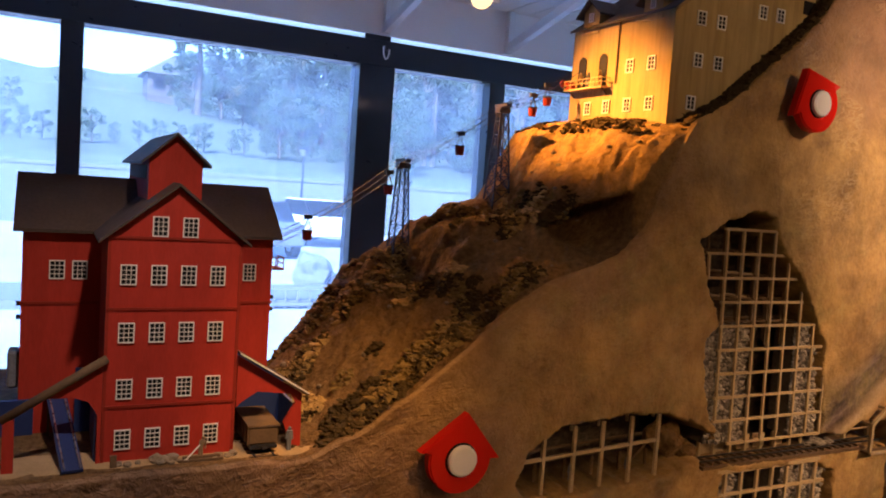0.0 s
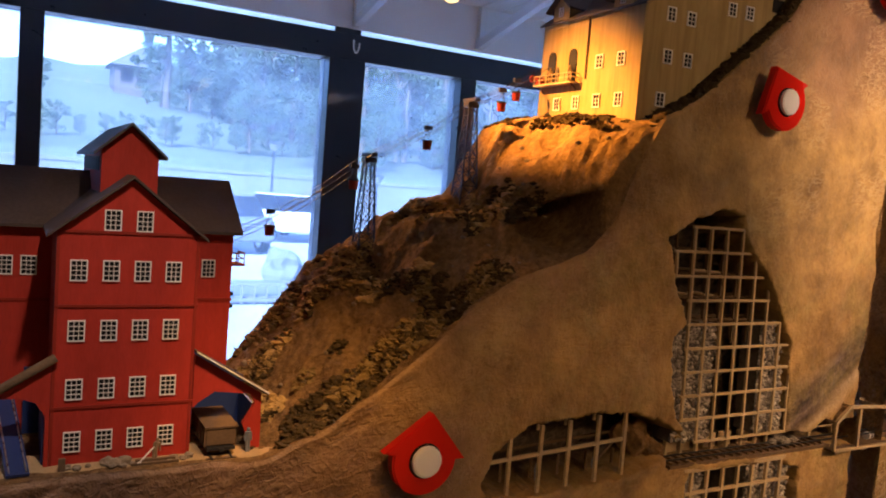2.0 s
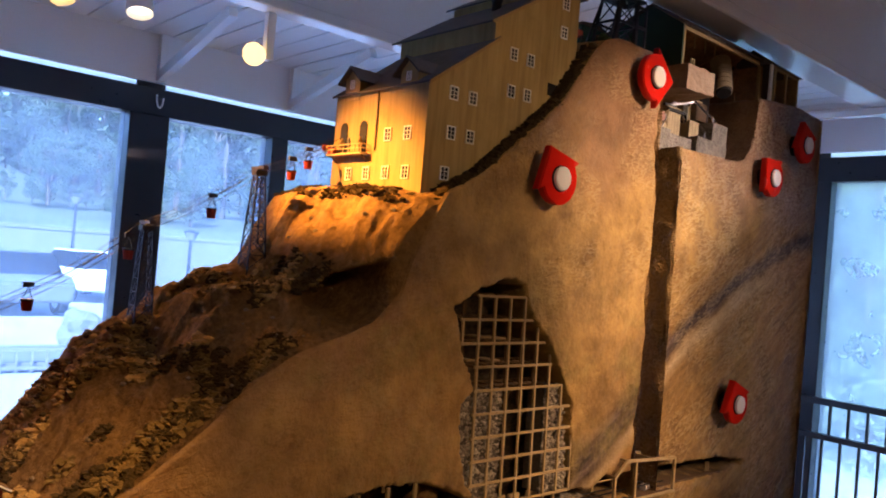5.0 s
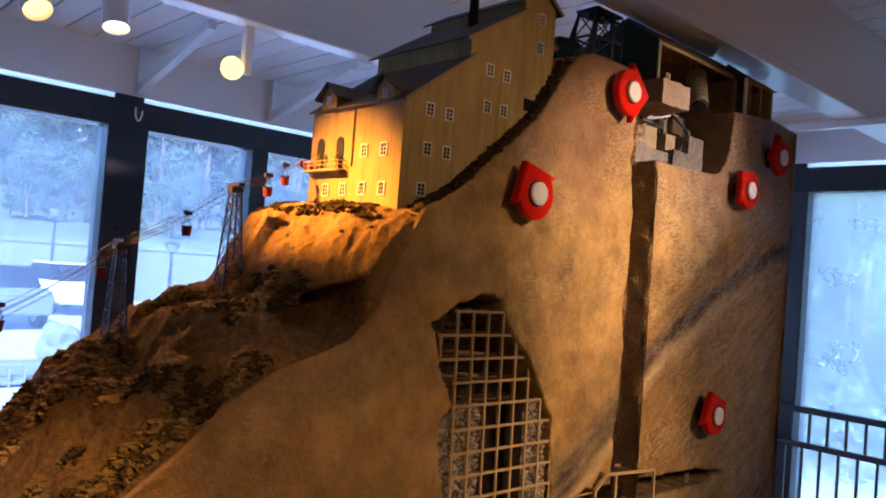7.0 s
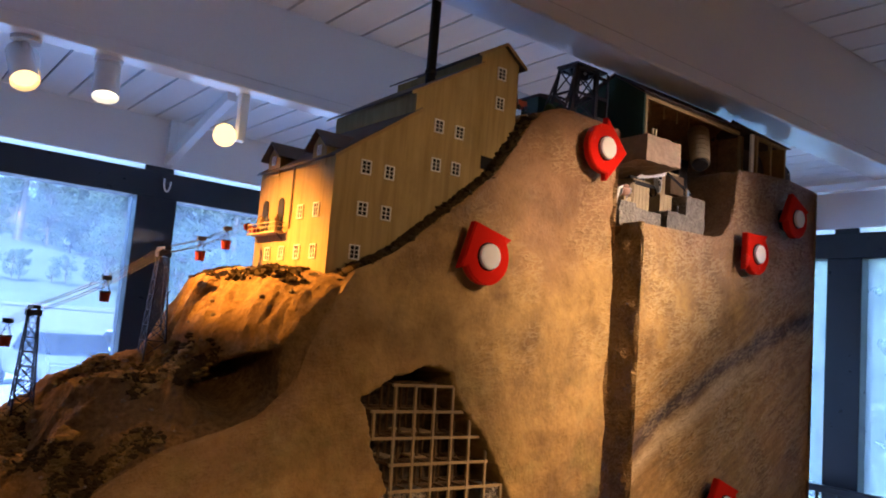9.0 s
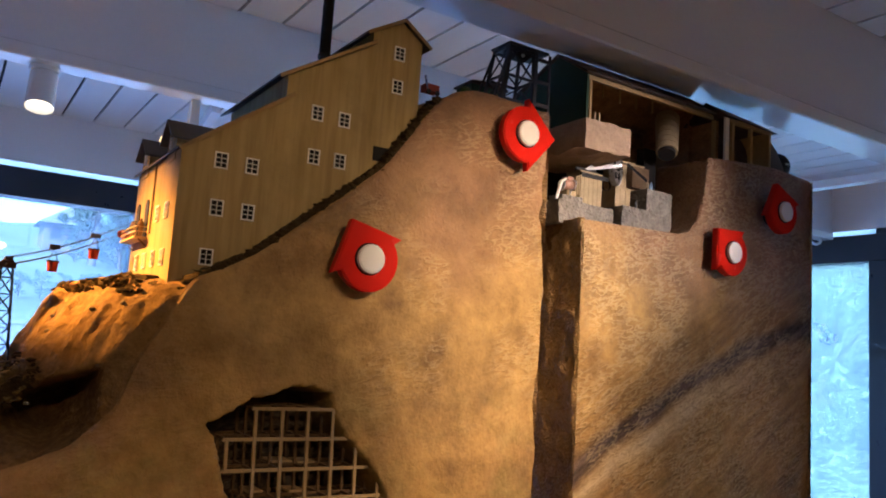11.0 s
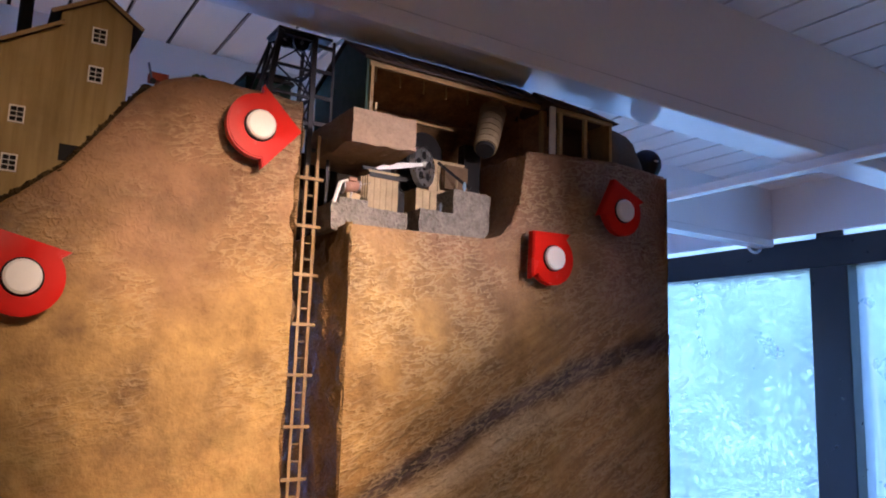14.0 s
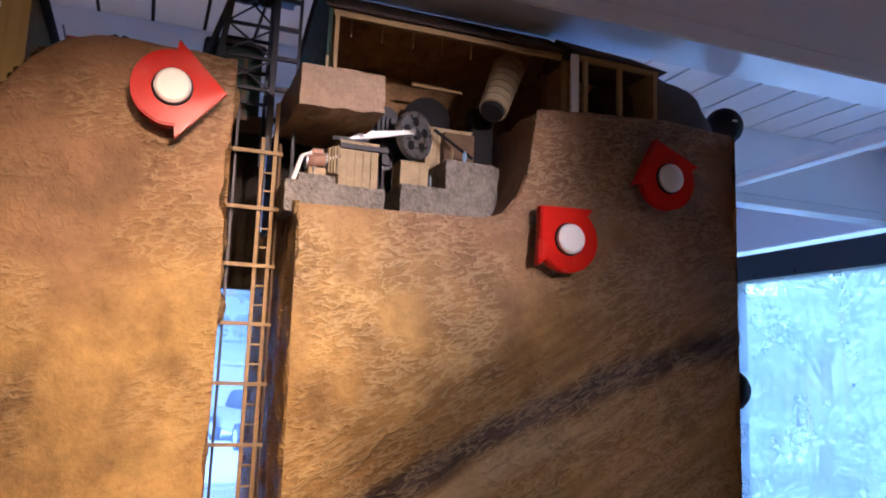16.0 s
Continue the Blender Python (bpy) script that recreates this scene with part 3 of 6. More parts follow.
def cut_face(name, xs, top, zb, nz, hollows, label):
    s = np.linspace(0, 1, nz) ** 0.92
    X = np.repeat(xs[:, None], nz, 1)
    T = np.repeat(top[:, None], nz, 1)
    Z = zb + (T - zb) * s[None, :]
    Y = FACE + relief(X, Z, 11) * smooth(0.0, 0.035, T - Z) + 0.005 * smooth(0.008, 0.0, T - Z)
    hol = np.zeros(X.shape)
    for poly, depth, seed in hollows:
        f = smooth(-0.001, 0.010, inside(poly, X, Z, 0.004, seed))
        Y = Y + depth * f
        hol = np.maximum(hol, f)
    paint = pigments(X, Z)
    paint["hollow_shade"] = hol
    return tagged(grid_mesh(name, X, Y, Z, ROCK, paint), label, "rock face", kind="structure")


xs = np.concatenate([np.arange(-1.2, 0.0, 0.03), np.arange(0.0, 0.66, 0.008), np.arange(0.66, 1.7005, 0.0036)])
face_top = np.interp(xs, PX, PZ)
k = np.ones(5) / 5
face_top[60:-3] = np.convolve(face_top, k, "same")[60:-3]
FACE_LINE = face_top + 0.003 * vnoise(xs, xs * 0, 0.04, 5)
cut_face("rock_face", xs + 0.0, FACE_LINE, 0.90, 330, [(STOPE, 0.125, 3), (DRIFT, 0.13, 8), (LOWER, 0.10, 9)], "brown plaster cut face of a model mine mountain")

BX = [1.80, 2.10, 2.13, 2.155, 2.176, 2.186, 2.192, 2.30, 2.45, 2.603]
BZ = [1.958, 1.966, 1.976, 2.005, 2.055, 2.12, 2.162, 2.172, 2.182, 2.174]
xb = np.arange(1.801, 2.6035, 0.0036)
tb = np.interp(xb, BX, BZ)
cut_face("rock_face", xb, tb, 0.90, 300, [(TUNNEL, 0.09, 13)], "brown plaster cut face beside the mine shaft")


k = np.linspace(0, 1, 40)
cx, cz = np.interp(k, np.linspace(0, 1, 7), BX[1:8]), np.interp(k, np.linspace(0, 1, 7), BZ[1:8])
cy = np.arange(FACE + 0.003, 1.36, 0.012)
CX, CY = np.meshgrid(cx, cy, indexing="ij")
CZ = np.repeat(cz[:, None], len(cy), 1) + 0.004 * vnoise(CX * 3, CY, 0.04, 51)
o = np.zeros(CX.shape)
tagged(grid_mesh("recess_side", CX + 0.004 * vnoise(CY, CZ, 0.05, 52), CY, CZ - 0.0015, ROCK, {"vein": o, "pale": o, "red": o + 0.8, "strata": o, "chip": o + 0.5, "trowel": o + 0.4, "olive": o, "hollow_shade": o}), "curved rough rock side of the hoist room", "rock face", kind="structure")


def side_sheet(name, x, ys, top, label, dark=0.0, wob=0.008):
    zs = np.arange(0.90, top, 0.01)
    Y, Z = np.meshgrid(ys, zs, indexing="ij")
    X = x + wob * vnoise(Y, Z, 0.05, 21) + wob * 0.5 * vnoise(Y, Z, 0.017, 22)
    X[0, :] = x
    o = np.zeros(X.shape)
    return tagged(grid_mesh(name, X, Y, Z, ROCK, {"vein": o, "pale": o, "red": o + 0.15, "strata": o + 0.3, "chip": o + 0.7, "trowel": o + 0.5, "olive": o, "hollow_shade": o + dark}), label, "rock face", kind="structure")


depth = np.arange(FACE - 0.004, 1.50, 0.008)
side_sheet("shaft_side", 1.803, depth, 1.962, "dark rough rock side of the mine shaft")
# this side carries some of the recess shade in its colour
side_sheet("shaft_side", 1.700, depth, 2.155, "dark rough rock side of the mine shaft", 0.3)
side_sheet("rock_end", 2.602, depth, 2.172, "rough rock end of the model mountain")

# hillside behind the cut face
RX = [-1.2, 0.315, 0.394, 0.450, 0.521, 0.582, 0.658, 0.745, 0.80, 0.835, 0.862, 0.888, 0.95, 1.05, 1.72]
RZ = [1.203, 1.205, 1.268, 1.338, 1.428, 1.474, 1.535, 1.570, 1.592, 1.635, 1.695, 1.735, 1.757, 1.758, 1.758]


def hill_height(X, Y):
    P = np.interp(X, PX, PZ)
    R = np.interp(X, RX, RZ)
    R = np.where(X > 1.06, P + 0.02 * smooth(1.40, 1.46, X), R)
    f = smooth(0.0, 0.30, Y - FACE)
    base = P + (R - P) * f
    wob = 0.012 * vnoise(Y, X, 0.06, 33) + 0.005 * vnoise(Y, X, 0.015, 35)
    lip = np.interp(Y, [1.05, 1.08, 1.11, 1.16, 1.25, 1.40], [1.036, 1.000, 0.975, 0.945, 0.925, 0.915]) + 0.6 * wob
    slope = 1.757 - 1.45 * np.maximum(lip - X, 0) - 0.012 * smooth(0.05, 0.0, np.abs(lip - X))
    base = np.where((X < 1.06) & (X > 0.78), np.maximum(base, slope), base)
    base = base - 0.070 * np.exp(-((X - 0.605) / 0.045) ** 2 - ((Y - 1.295) / 0.065) ** 2) - 0.030 * np.exp(-((X - 0.80) / 0.035) ** 2 - ((Y - 1.315) / 0.05) ** 2)
    rough = 0.010 * vnoise(X, Y, 0.09, 31) + 0.009 * vnoise(X, Y, 0.035, 32) + 0.007 * vnoise(X, Y, 0.014, 34) + 0.0035 * vnoise(X, Y, 0.006, 36)
    k = smooth(0.0, 0.04, Y - FACE) * smooth(0.30, 0.42, X) * smooth(1.03, 0.97, X)
    k = k * (1 - 0.75 * smooth(1.70, 1.75, base))
    fall = smooth(1.42, 1.62, Y) * 0.5
    return base + rough * k - fall * (X > 0.33)


hx = np.concatenate([np.arange(-1.2, 0.25, 0.03), np.arange(0.25, 1.08, 0.0045), np.arange(1.08, 1.705, 0.02)])
hy = np.concatenate([np.arange(FACE + 0.0045, 1.08, 0.005), np.arange(1.08, 1.13, 0.0018), np.arange(1.13, 1.45, 0.0045), np.arange(1.45, 1.66, 0.02)])
HX, HY = np.meshgrid(hx, hy, indexing="ij")
HZ = hill_height(HX, HY)
# hollow under the ledge: the bank is pushed back into the hill
cave = np.clip(1.3 - np.hypot((HX - 0.945) / 0.118, (HZ - 1.560 - 0.16 * (HX - 0.935)) / 0.048), 0, 1) * smooth(1.26, 1.16, HY)
cave = smooth(0, 0.6, cave)
cave[:, 0] = 0
HX2, HY2 = HX + 0.012 * cave, HY + 0.19 * cave
# the face's own crest
HZ[:, 0] = np.interp(hx, xs, FACE_LINE) - 0.0005
sand = smooth(1.60, 1.66, HZ + 0.02 * vnoise(HX, HY, 0.04, 58)) * smooth(0.79, 0.84, HX)
hill = tagged(grid_mesh("hillside", HX2, HY2, HZ, SOIL, {"sand": sand}), "brown earth hillside of the model mountain", "hillside", kind="structure")

# body behind the right-hand face, round the hoist room
bm = bmesh.new()
box(bm, 1.81, 2.595, 1.36, 1.50, 0.9, 2.16)
box(bm, 2.20, 2.595, 1.075, 1.36, 2.0, 2.150)
box(bm, 1.705, 1.80, 1.44, 1.47, 1.86, 2.20)
tagged(part("rock_core", bm, DARK), "dark rock core of the model mountain", "rock", kind="structure")
bm = boxes((1.806, 2.19, 1.062, 1.36, 1.90, 1.9565))
tagged(part("hoist_room_floor", bm, SOIL), "brown rock floor of the hoist room", "floor", kind="structure")
tagged(part("model_plinth", boxes((-1.2, 1.69, 1.075, 1.62, 0.0, 0.899), (1.806, 2.598, 1.075, 1.49, 0.0, 0.899)), DARK_TIMBER), "dark wooden plinth under the model mountain", "plinth", kind="structure")
# ---- red push-button signs on the rock ----
def button_sign(x, z, degrees):
    """A thick red arrow-shaped plate with a white push button, pointing along 'degrees'."""
    t = thing("push_button_sign", (x, FACE, z), "glossy red arrow plate with a white push button on the rock", "push button", "red push-button signs")
    outline = [(0.072, 0.0), (0.006, 0.070), (0.004, 0.054)]
    outline += [(0.054 * math.cos(a), 0.054 * math.sin(a)) for a in np.linspace(radians(97), radians(263), 22)]
    outline += [(0.004, -0.054), (0.006, -0.070)]
    c, s = math.cos(radians(degrees)), math.sin(radians(degrees))
    pts = [(x + u * c - v * s, z + u * s + v * c) for u, v in outline]
    front = FACE - 0.039
    bm = prism(bmesh.new(), pts, front, FACE - 0.022)
    rim = [e for e in bm.edges if all(abs(v.co.y - front) < 1e-5 for v in e.verts)]
    bmesh.ops.bevel(bm, geom=rim, offset=0.0025, segments=2, affect="EDGES")
    part("plate", bm, RED_SIGN, t)
    part("standoff", tube(bmesh.new(), (x, FACE - 0.022, z), (x, FACE + 0.02, z), 0.030), BLACK, t)
    part("bezel", tube(bmesh.new(), (x, front, z), (x, front - 0.003, z), 0.0272, 0.0262, 32), BLACK, t, "black bezel ring")
    bm = tube(bmesh.new(), (x, front - 0.003, z), (x, front - 0.008, z), 0.0245, 0.0240, 32)
    tube(bm, (x, front - 0.008, z), (x, front - 0.0100, z), 0.0240, 0.0205, 32)
    part("button", bm, BUTTON, t, "round white push button")
    return t


for x, z, a in ((0.583, 1.190, 82), (1.302, 1.813, 119), (1.614, 2.089, 2), (2.232, 1.937, 135), (2.427, 2.061, 109), (2.123, 1.301, 112)):
    button_sign(x, z, a)


# ---- model windows ----
def window_meshes(w, h, cols, rows, bar=0.0007, rim=0.0015):
    """Frame with bars, facing -y, as one lattice, and its pane."""
    def cuts(lo, hi, n):
        step, out = (hi - lo - 2 * rim) / n, [lo, lo + rim]
        for i in range(1, n):
            c = lo + rim + step * i
            out += [c - bar / 2, c + bar / 2]
        return out + [hi - rim, hi]
    us, vs = cuts(-w / 2, w / 2, cols), cuts(0, h, rows)
    bm = bmesh.new()
    grid = [[bm.verts.new((u, -0.0022, v)) for v in vs] for u in us]
    faces = [bm.faces.new((grid[i][j], grid[i + 1][j], grid[i + 1][j + 1], grid[i][j + 1])) for i in range(len(us) - 1) for j in range(len(vs) - 1) if i % 2 == 0 or j % 2 == 0]
    out = bmesh.ops.extrude_face_region(bm, geom=faces)
    bmesh.ops.translate(bm, vec=(0, 0.0032, 0), verts=[e for e in out["geom"] if isinstance(e, bmesh.types.BMVert)])
    bmesh.ops.recalc_face_normals(bm, faces=bm.faces)
    frame_me = mesh_of("window", bm)
    frame_me.materials.append(MUNTIN)
    pane_me = mesh_of("pane", boxes((-w / 2 + rim, w / 2 - rim, -0.0004, 0.0008, rim, h - rim)))
    pane_me.materials.append(PANE)
    return frame_me, pane_me


def model_window(meshes, parent, at, turn=0):
    w = new("window", meshes[0])
    w.parent = parent
    w.matrix_parent_inverse = INVERSE[parent.name]
    w.matrix_basis = pose(*at, 0, 0, turn)
    p = new("pane", meshes[1])
    p.parent = w
    return w


RED_WIN = window_meshes(0.0205, 0.0275, 3, 4)
OCHRE_WIN = window_meshes(0.0215, 0.0265, 2, 3, 0.0010, 0.0022)
SMALL_WIN = window_meshes(0.013, 0.018, 2, 3, 0.0008, 0.0016)

# ---- red mill building ----
DENIM = simple("blue_grey_paint", (0.16, 0.18, 0.22), 0.8, var=0.3, scale=200)
mill = thing("red_mill_building", (0.165, 1.20, 1.203), "model of a tall red wooden mill with brown roofs", "model building")
FY = 1.10
bm = prism(bmesh.new(), [(0.081, 1.195), (0.2545, 1.195), (0.2535, 1.508), (0.166, 1.578), (0.079, 1.508)], FY, 1.34)
part("front_block", bm, RED_WALL, mill)
part("rear_wing", prism(bmesh.new(), [(-0.024, 1.20), (0.335, 1.20), (0.335, 1.505), (-0.024, 1.505)], 1.245, 1.46), RED_WALL, mill)
for x in (-0.024, 0.333):
    bm = bmesh.new()
    vs = [bm.verts.new((x + dx, y, z)) for dx in (0, 0.002) for y, z in ((1.245, 1.505), (1.46, 1.505), (1.345, 1.575))]
    bm.faces.new(vs[:3]), bm.faces.new(vs[3:][::-1])
    for i in range(3):
        bm.faces.new((vs[i], vs[3 + i], vs[3 + (i + 1) % 3], vs[(i + 1) % 3]))
    part("gable_end", bm, RED_WALL, mill)


def roof_slab(bm, a, b, y0, y1, thick=0.004):
    """Slab from (x, z) a to b, running from y0 to y1."""
    (ax, az), (bx, bz) = a, b
    prism(bm, [(ax, az), (bx, bz), (bx, bz + thick), (ax, az + thick)], y0, y1)
    return bm


bm = bmesh.new()
roof_slab(bm, (0.067, 1.500), (0.166, 1.580), FY - 0.010, 1.34)
roof_slab(bm, (0.166, 1.580), (0.265, 1.500), FY - 0.010, 1.34)
part("front_roof", bm, ROOF, mill)
bm = bmesh.new()
for y0, y1 in ((1.232, 1.345), (1.473, 1.345)):
    z0 = 1.500
    vs = [bm.verts.new(p) for p in ((-0.036, y0, z0), (0.347, y0, z0), (0.347, y1, 1.578), (-0.036, y1, 1.578), (-0.036, y0, z0 + 0.005), (0.347, y0, z0 + 0.005), (0.347, y1, 1.583), (-0.036, y1, 1.583))]
    for f in ((0, 1, 2, 3), (7, 6, 5, 4), (0, 4, 5, 1), (1, 5, 6, 2), (2, 6, 7, 3), (3, 7, 4, 0)):
        bm.faces.new([vs[i] for i in f])
bmesh.ops.recalc_face_normals(bm, faces=bm.faces)
part("wing_roof", bm, ROOF, mill)
part("cupola", prism(bmesh.new(), [(0.132, 1.55), (0.2055, 1.55), (0.2055, 1.615), (0.168, 1.650), (0.132, 1.615)], 1.165, 1.47), RED_WALL, mill)
bm = bmesh.new()
roof_slab(bm, (0.121, 1.607), (0.1685, 1.651), 1.155, 1.49)
roof_slab(bm, (0.1685, 1.651), (0.2165, 1.607), 1.155, 1.49)
part("cupola_roof", bm, ROOF_GREY, mill, "grey weathered cupola roof")
for i in range(9):
    y = 1.19 + i * 0.03
    part("louvre_slat", boxes((0.1302, 0.1325, y, y + 0.018, 1.586, 1.606)), DARK_TIMBER, mill)
for z in (1.5065, 1.4105, 1.277):
    part("belt_board", boxes((0.0795, 0.2555, FY - 0.002, FY + 0.004, z, z + 0.0035)), RED_TRIM, mill)
for x in (0.079, 0.2505):
    part("corner_board", boxes((x, x + 0.004, FY - 0.0015, FY + 0.003, 1.198, 1.506)), RED_TRIM, mill)
for x0, x1 in ((-0.026, 0.079), (0.256, 0.337)):
    part("belt_board", boxes((x0, x1, 1.243, 1.247, 1.395, 1.399)), RED_TRIM, mill)
for x in (0.1055, 0.1440, 0.1825, 0.2215):
    for z in (1.4445, 1.3660, 1.2890, 1.2195):
        model_window(RED_WIN, mill, (x, FY - 0.0005, z))
for x in (0.1435, 0.1825):
    model_window(RED_WIN, mill, (x, FY - 0.0005, 1.5105))
for x in (0.021, 0.051, 0.2985):
    model_window(RED_WIN, mill, (x, 1.2445, 1.432))
# lean-to sheds on both sides
part("leanto_pole", tube(bmesh.new(), (-0.038, 1.093, 1.271), (0.083, 1.093, 1.347), 0.0058, n=14), DARK_TIMBER, mill, "round brown pole over the open shed", smooth=True)
part("leanto_post", boxes((-0.036, -0.023, 1.089, 1.101, 1.198, 1.272)), RED_WALL, mill)
bm = prism(bmesh.new(), [(0.004, 1.2955), (0.0785, 1.342), (0.0785, 1.200), (0.0735, 1.200), (0.0735, 1.270), (0.062, 1.288), (0.045, 1.2945)], 1.098, 1.106)
part("leanto_front", bm, RED_WALL, mill)
for b in ((-0.060, -0.004, 1.238, 1.2435, 1.196, 1.256), (0.050, 0.079, 1.238, 1.2435, 1.196, 1.30), (0.071, 0.0785, 1.107, 1.2375, 1.20, 1.30)):
    part("leanto_back", boxes(b), NAVY, mill, "dark blue back wall")
bm = prism(bmesh.new(), [(0.256, 1.3465), (0.360, 1.2825), (0.360, 1.286), (0.256, 1.350)], 1.088, 1.118)
part("leanto_roof", bm, DARK_TIMBER, mill, "brown plank lean-to roof")
bm = prism(bmesh.new(), [(0.2555, 1.344), (0.352, 1.284), (0.354, 1.196), (0.342, 1.196), (0.327, 1.240), (0.344, 1.270), (0.336, 1.284), (0.285, 1.290), (0.264, 1.276), (0.2555, 1.268)], 1.098, 1.106)
part("leanto_front", bm, RED_WALL, mill)
part("roof_edge", beam(bmesh.new(), (0.256, 1.0865, 1.3500), (0.360, 1.0865, 1.2860), 0.002, 0.0018), MUNTIN, mill, "pale roof edge")
part("leanto_side", boxes((0.346, 0.350, 1.107, 1.200, 1.196, 1.262)), NAVY, mill, "dark blue side wall")
part("leanto_back", prism(bmesh.new(), [(0.2555, 1.196), (0.352, 1.196), (0.352, 1.284), (0.2555, 1.340)], 1.2005, 1.206), NAVY, mill, "dark blue back wall")
# tram landing on the side of the wing
bm = boxes((0.3355, 0.362, 1.27, 1.31, 1.447, 1.450))
part("landing", bm, RED_TRIM, mill)
bm = bmesh.new()
for x, y in ((0.361, 1.271), (0.361, 1.309), (0.348, 1.271), (0.338, 1.271)):
    beam(bm, (x, y, 1.449), (x, y, 1.468), 0.0016)
for z in (1.459, 1.468):
    beam(bm, (0.336, 1.271, z), (0.361, 1.271, z), 0.0014)
    beam(bm, (0.361, 1.271, z), (0.361, 1.309, z), 0.0014)
part("landing_rail", bm, RED_TRIM, mill)
for z in (1.392, 1.372):
    part("bracket", boxes((-0.030, -0.024, 1.25, 1.258, z, z + 0.006)), BLACK, mill)
    part("bracket", boxes((0.335, 0.341, 1.25, 1.258, z + 0.01, z + 0.016)), BLACK, mill)
part("side_hatch", boxes((-0.040, -0.0245, 1.262, 1.300, 1.268, 1.322), bevel=0.003), DENIM, mill, "blue-grey hatch on the side wall")

# inclined track beside the mill
ramp = thing("inclined_track", (0.03, 1.08, 1.203), "dark blue inclined rail chute with pale rails", "track")
part("bed", beam(bmesh.new(), (0.045, 1.066, 1.207), (0.024, 1.234, 1.268), 0.026, 0.004), NAVY, ramp)
for x in (0.014, 0.030):
    part("trestle_post", boxes((x, x + 0.004, 1.226, 1.230, 1.203, 1.262)), DARK_TIMBER, ramp)
for dx in (-0.0095, 0.0095):
    part("rail", beam(bmesh.new(), (0.045 + dx, 1.067, 1.211), (0.024 + dx, 1.233, 1.272), 0.0018, 0.0022), SILVER, ramp)

# ore car in the shed
car = thing("ore_car", (0.292, 1.12, 1.206), "grey-brown model ore car on rails at the shed", "ore car")
part("body", boxes((0.272, 0.315, 1.080, 1.175, 1.217, 1.2420), bevel=0.002), DARK_TIMBER, car)
for y in (1.080, 1.098, 1.116, 1.134, 1.152, 1.170):
    part("rib", boxes((0.2705, 0.272, y, y + 0.003, 1.217, 1.2425)), DARK_TIMBER, car)
part("top_rim", boxes((0.2705, 0.3165, 1.0785, 1.1765, 1.2425, 1.2450)), DARK_TIMBER, car)
part("underframe", boxes((0.274, 0.312, 1.074, 1.180, 1.2125, 1.2168)), STEEL, car)
for y in (1.095, 1.160):
    for x in (0.279, 0.306):
        part("wheel", tube(bmesh.new(), (x - 0.0015, y, 1.2135), (x + 0.0015, y, 1.2135), 0.0068, n=16), STEEL, car)
part("coupler", boxes((0.2895, 0.2955, 1.067, 1.074, 1.213, 1.2165)), STEEL, car)
rails = thing("mill_rails", (0.292, 1.10, 1.203), "short dark rails leading into the shed", "track")
for x in (0.279, 0.306):
    part("rail", boxes((x - 0.001, x + 0.001, 1.062, 1.235, 1.2045, 1.2067)), STEEL, rails)
for i in range(10):
    part("sleeper", boxes((0.272, 0.313, 1.066 + 0.017 * i, 1.071 + 0.017 * i, 1.2025, 1.2044)), DARK_TIMBER, rails)


# sandy yard round the mill
SAND = simple("tan_yard_sand", (0.40, 0.285, 0.15), 0.95, var=0.3, scale=25, fine=350, bump=0.6, dist=0.002, spec=0.1)
ux, uy = np.meshgrid(np.arange(-0.10, 0.392, 0.006), np.arange(FACE + 0.010, 1.26, 0.006), indexing="ij")
edge = np.minimum(np.minimum(ux + 0.10, 0.386 - ux), uy - FACE - 0.012) + 0.010 * vnoise(ux, uy, 0.03, 91)
tagged(grid_mesh("mill_yard", ux, uy, 1.2034 - 0.005 * smooth(0.012, -0.004, edge), SAND), "tan sandy yard round the red mill", "ground", kind="structure")


# small figures, plain shapes
def figurine(at, height, shirt, label, lean=0.0, group="miniature workers"):
    x, y, z = at
    bm = bmesh.new()
    h = height
    for s in (-1, 1):
        tube(bm, (x + s * 0.045 * h, y, z), (x + s * 0.04 * h, y, z + 0.48 * h), 0.05 * h, 0.06 * h, 8)
        tube(bm, (x + s * 0.13 * h + lean * h * 0.2, y, z + 0.45 * h), (x + s * 0.10 * h + lean * h * 0.3, y, z + 0.80 * h), 0.035 * h, 0.04 * h, 8)
    tube(bm, (x, y, z + 0.46 * h), (x + lean * h * 0.3, y, z + 0.82 * h), 0.085 * h, 0.105 * h, 10)
    bmesh.ops.create_icosphere(bm, subdivisions=2, radius=0.075 * h, matrix=Matrix.Translation((x + lean * h * 0.38, y, z + 0.91 * h)))
    return tagged(part("miniature_figure", bm, shirt), label, "figurine", group)


KHAKI = simple("brown_paint", (0.24, 0.17, 0.10), 0.8, var=0.3, scale=200)
figurine((0.333, 1.085, 1.2035), 0.036, DENIM, "tiny painted figure in grey-blue clothes by the shed")
figurine((0.206, 1.078, 1.2035), 0.034, KHAKI, "tiny painted figure leaning at the mill front", 0.25)
handle_ob = thing("shovel", (0.197, 1.075, 1.2035), "tiny pale shovel beside the mill", "shovel")
part("handle", beam(bmesh.new(), (0.186, 1.072, 1.207), (0.204, 1.074, 1.226), 0.0016), MUNTIN, handle_ob)
part("blade", boxes((0.1835, 0.1885, 1.0715, 1.0725, 1.2035, 1.2075)), MUNTIN, handle_ob)
rnd = random.Random(4)
STONE = simple("grey_brown_stone", (0.24, 0.19, 0.13), 0.9, var=0.35, scale=90, fine=400, bump=0.5, dist=0.002)
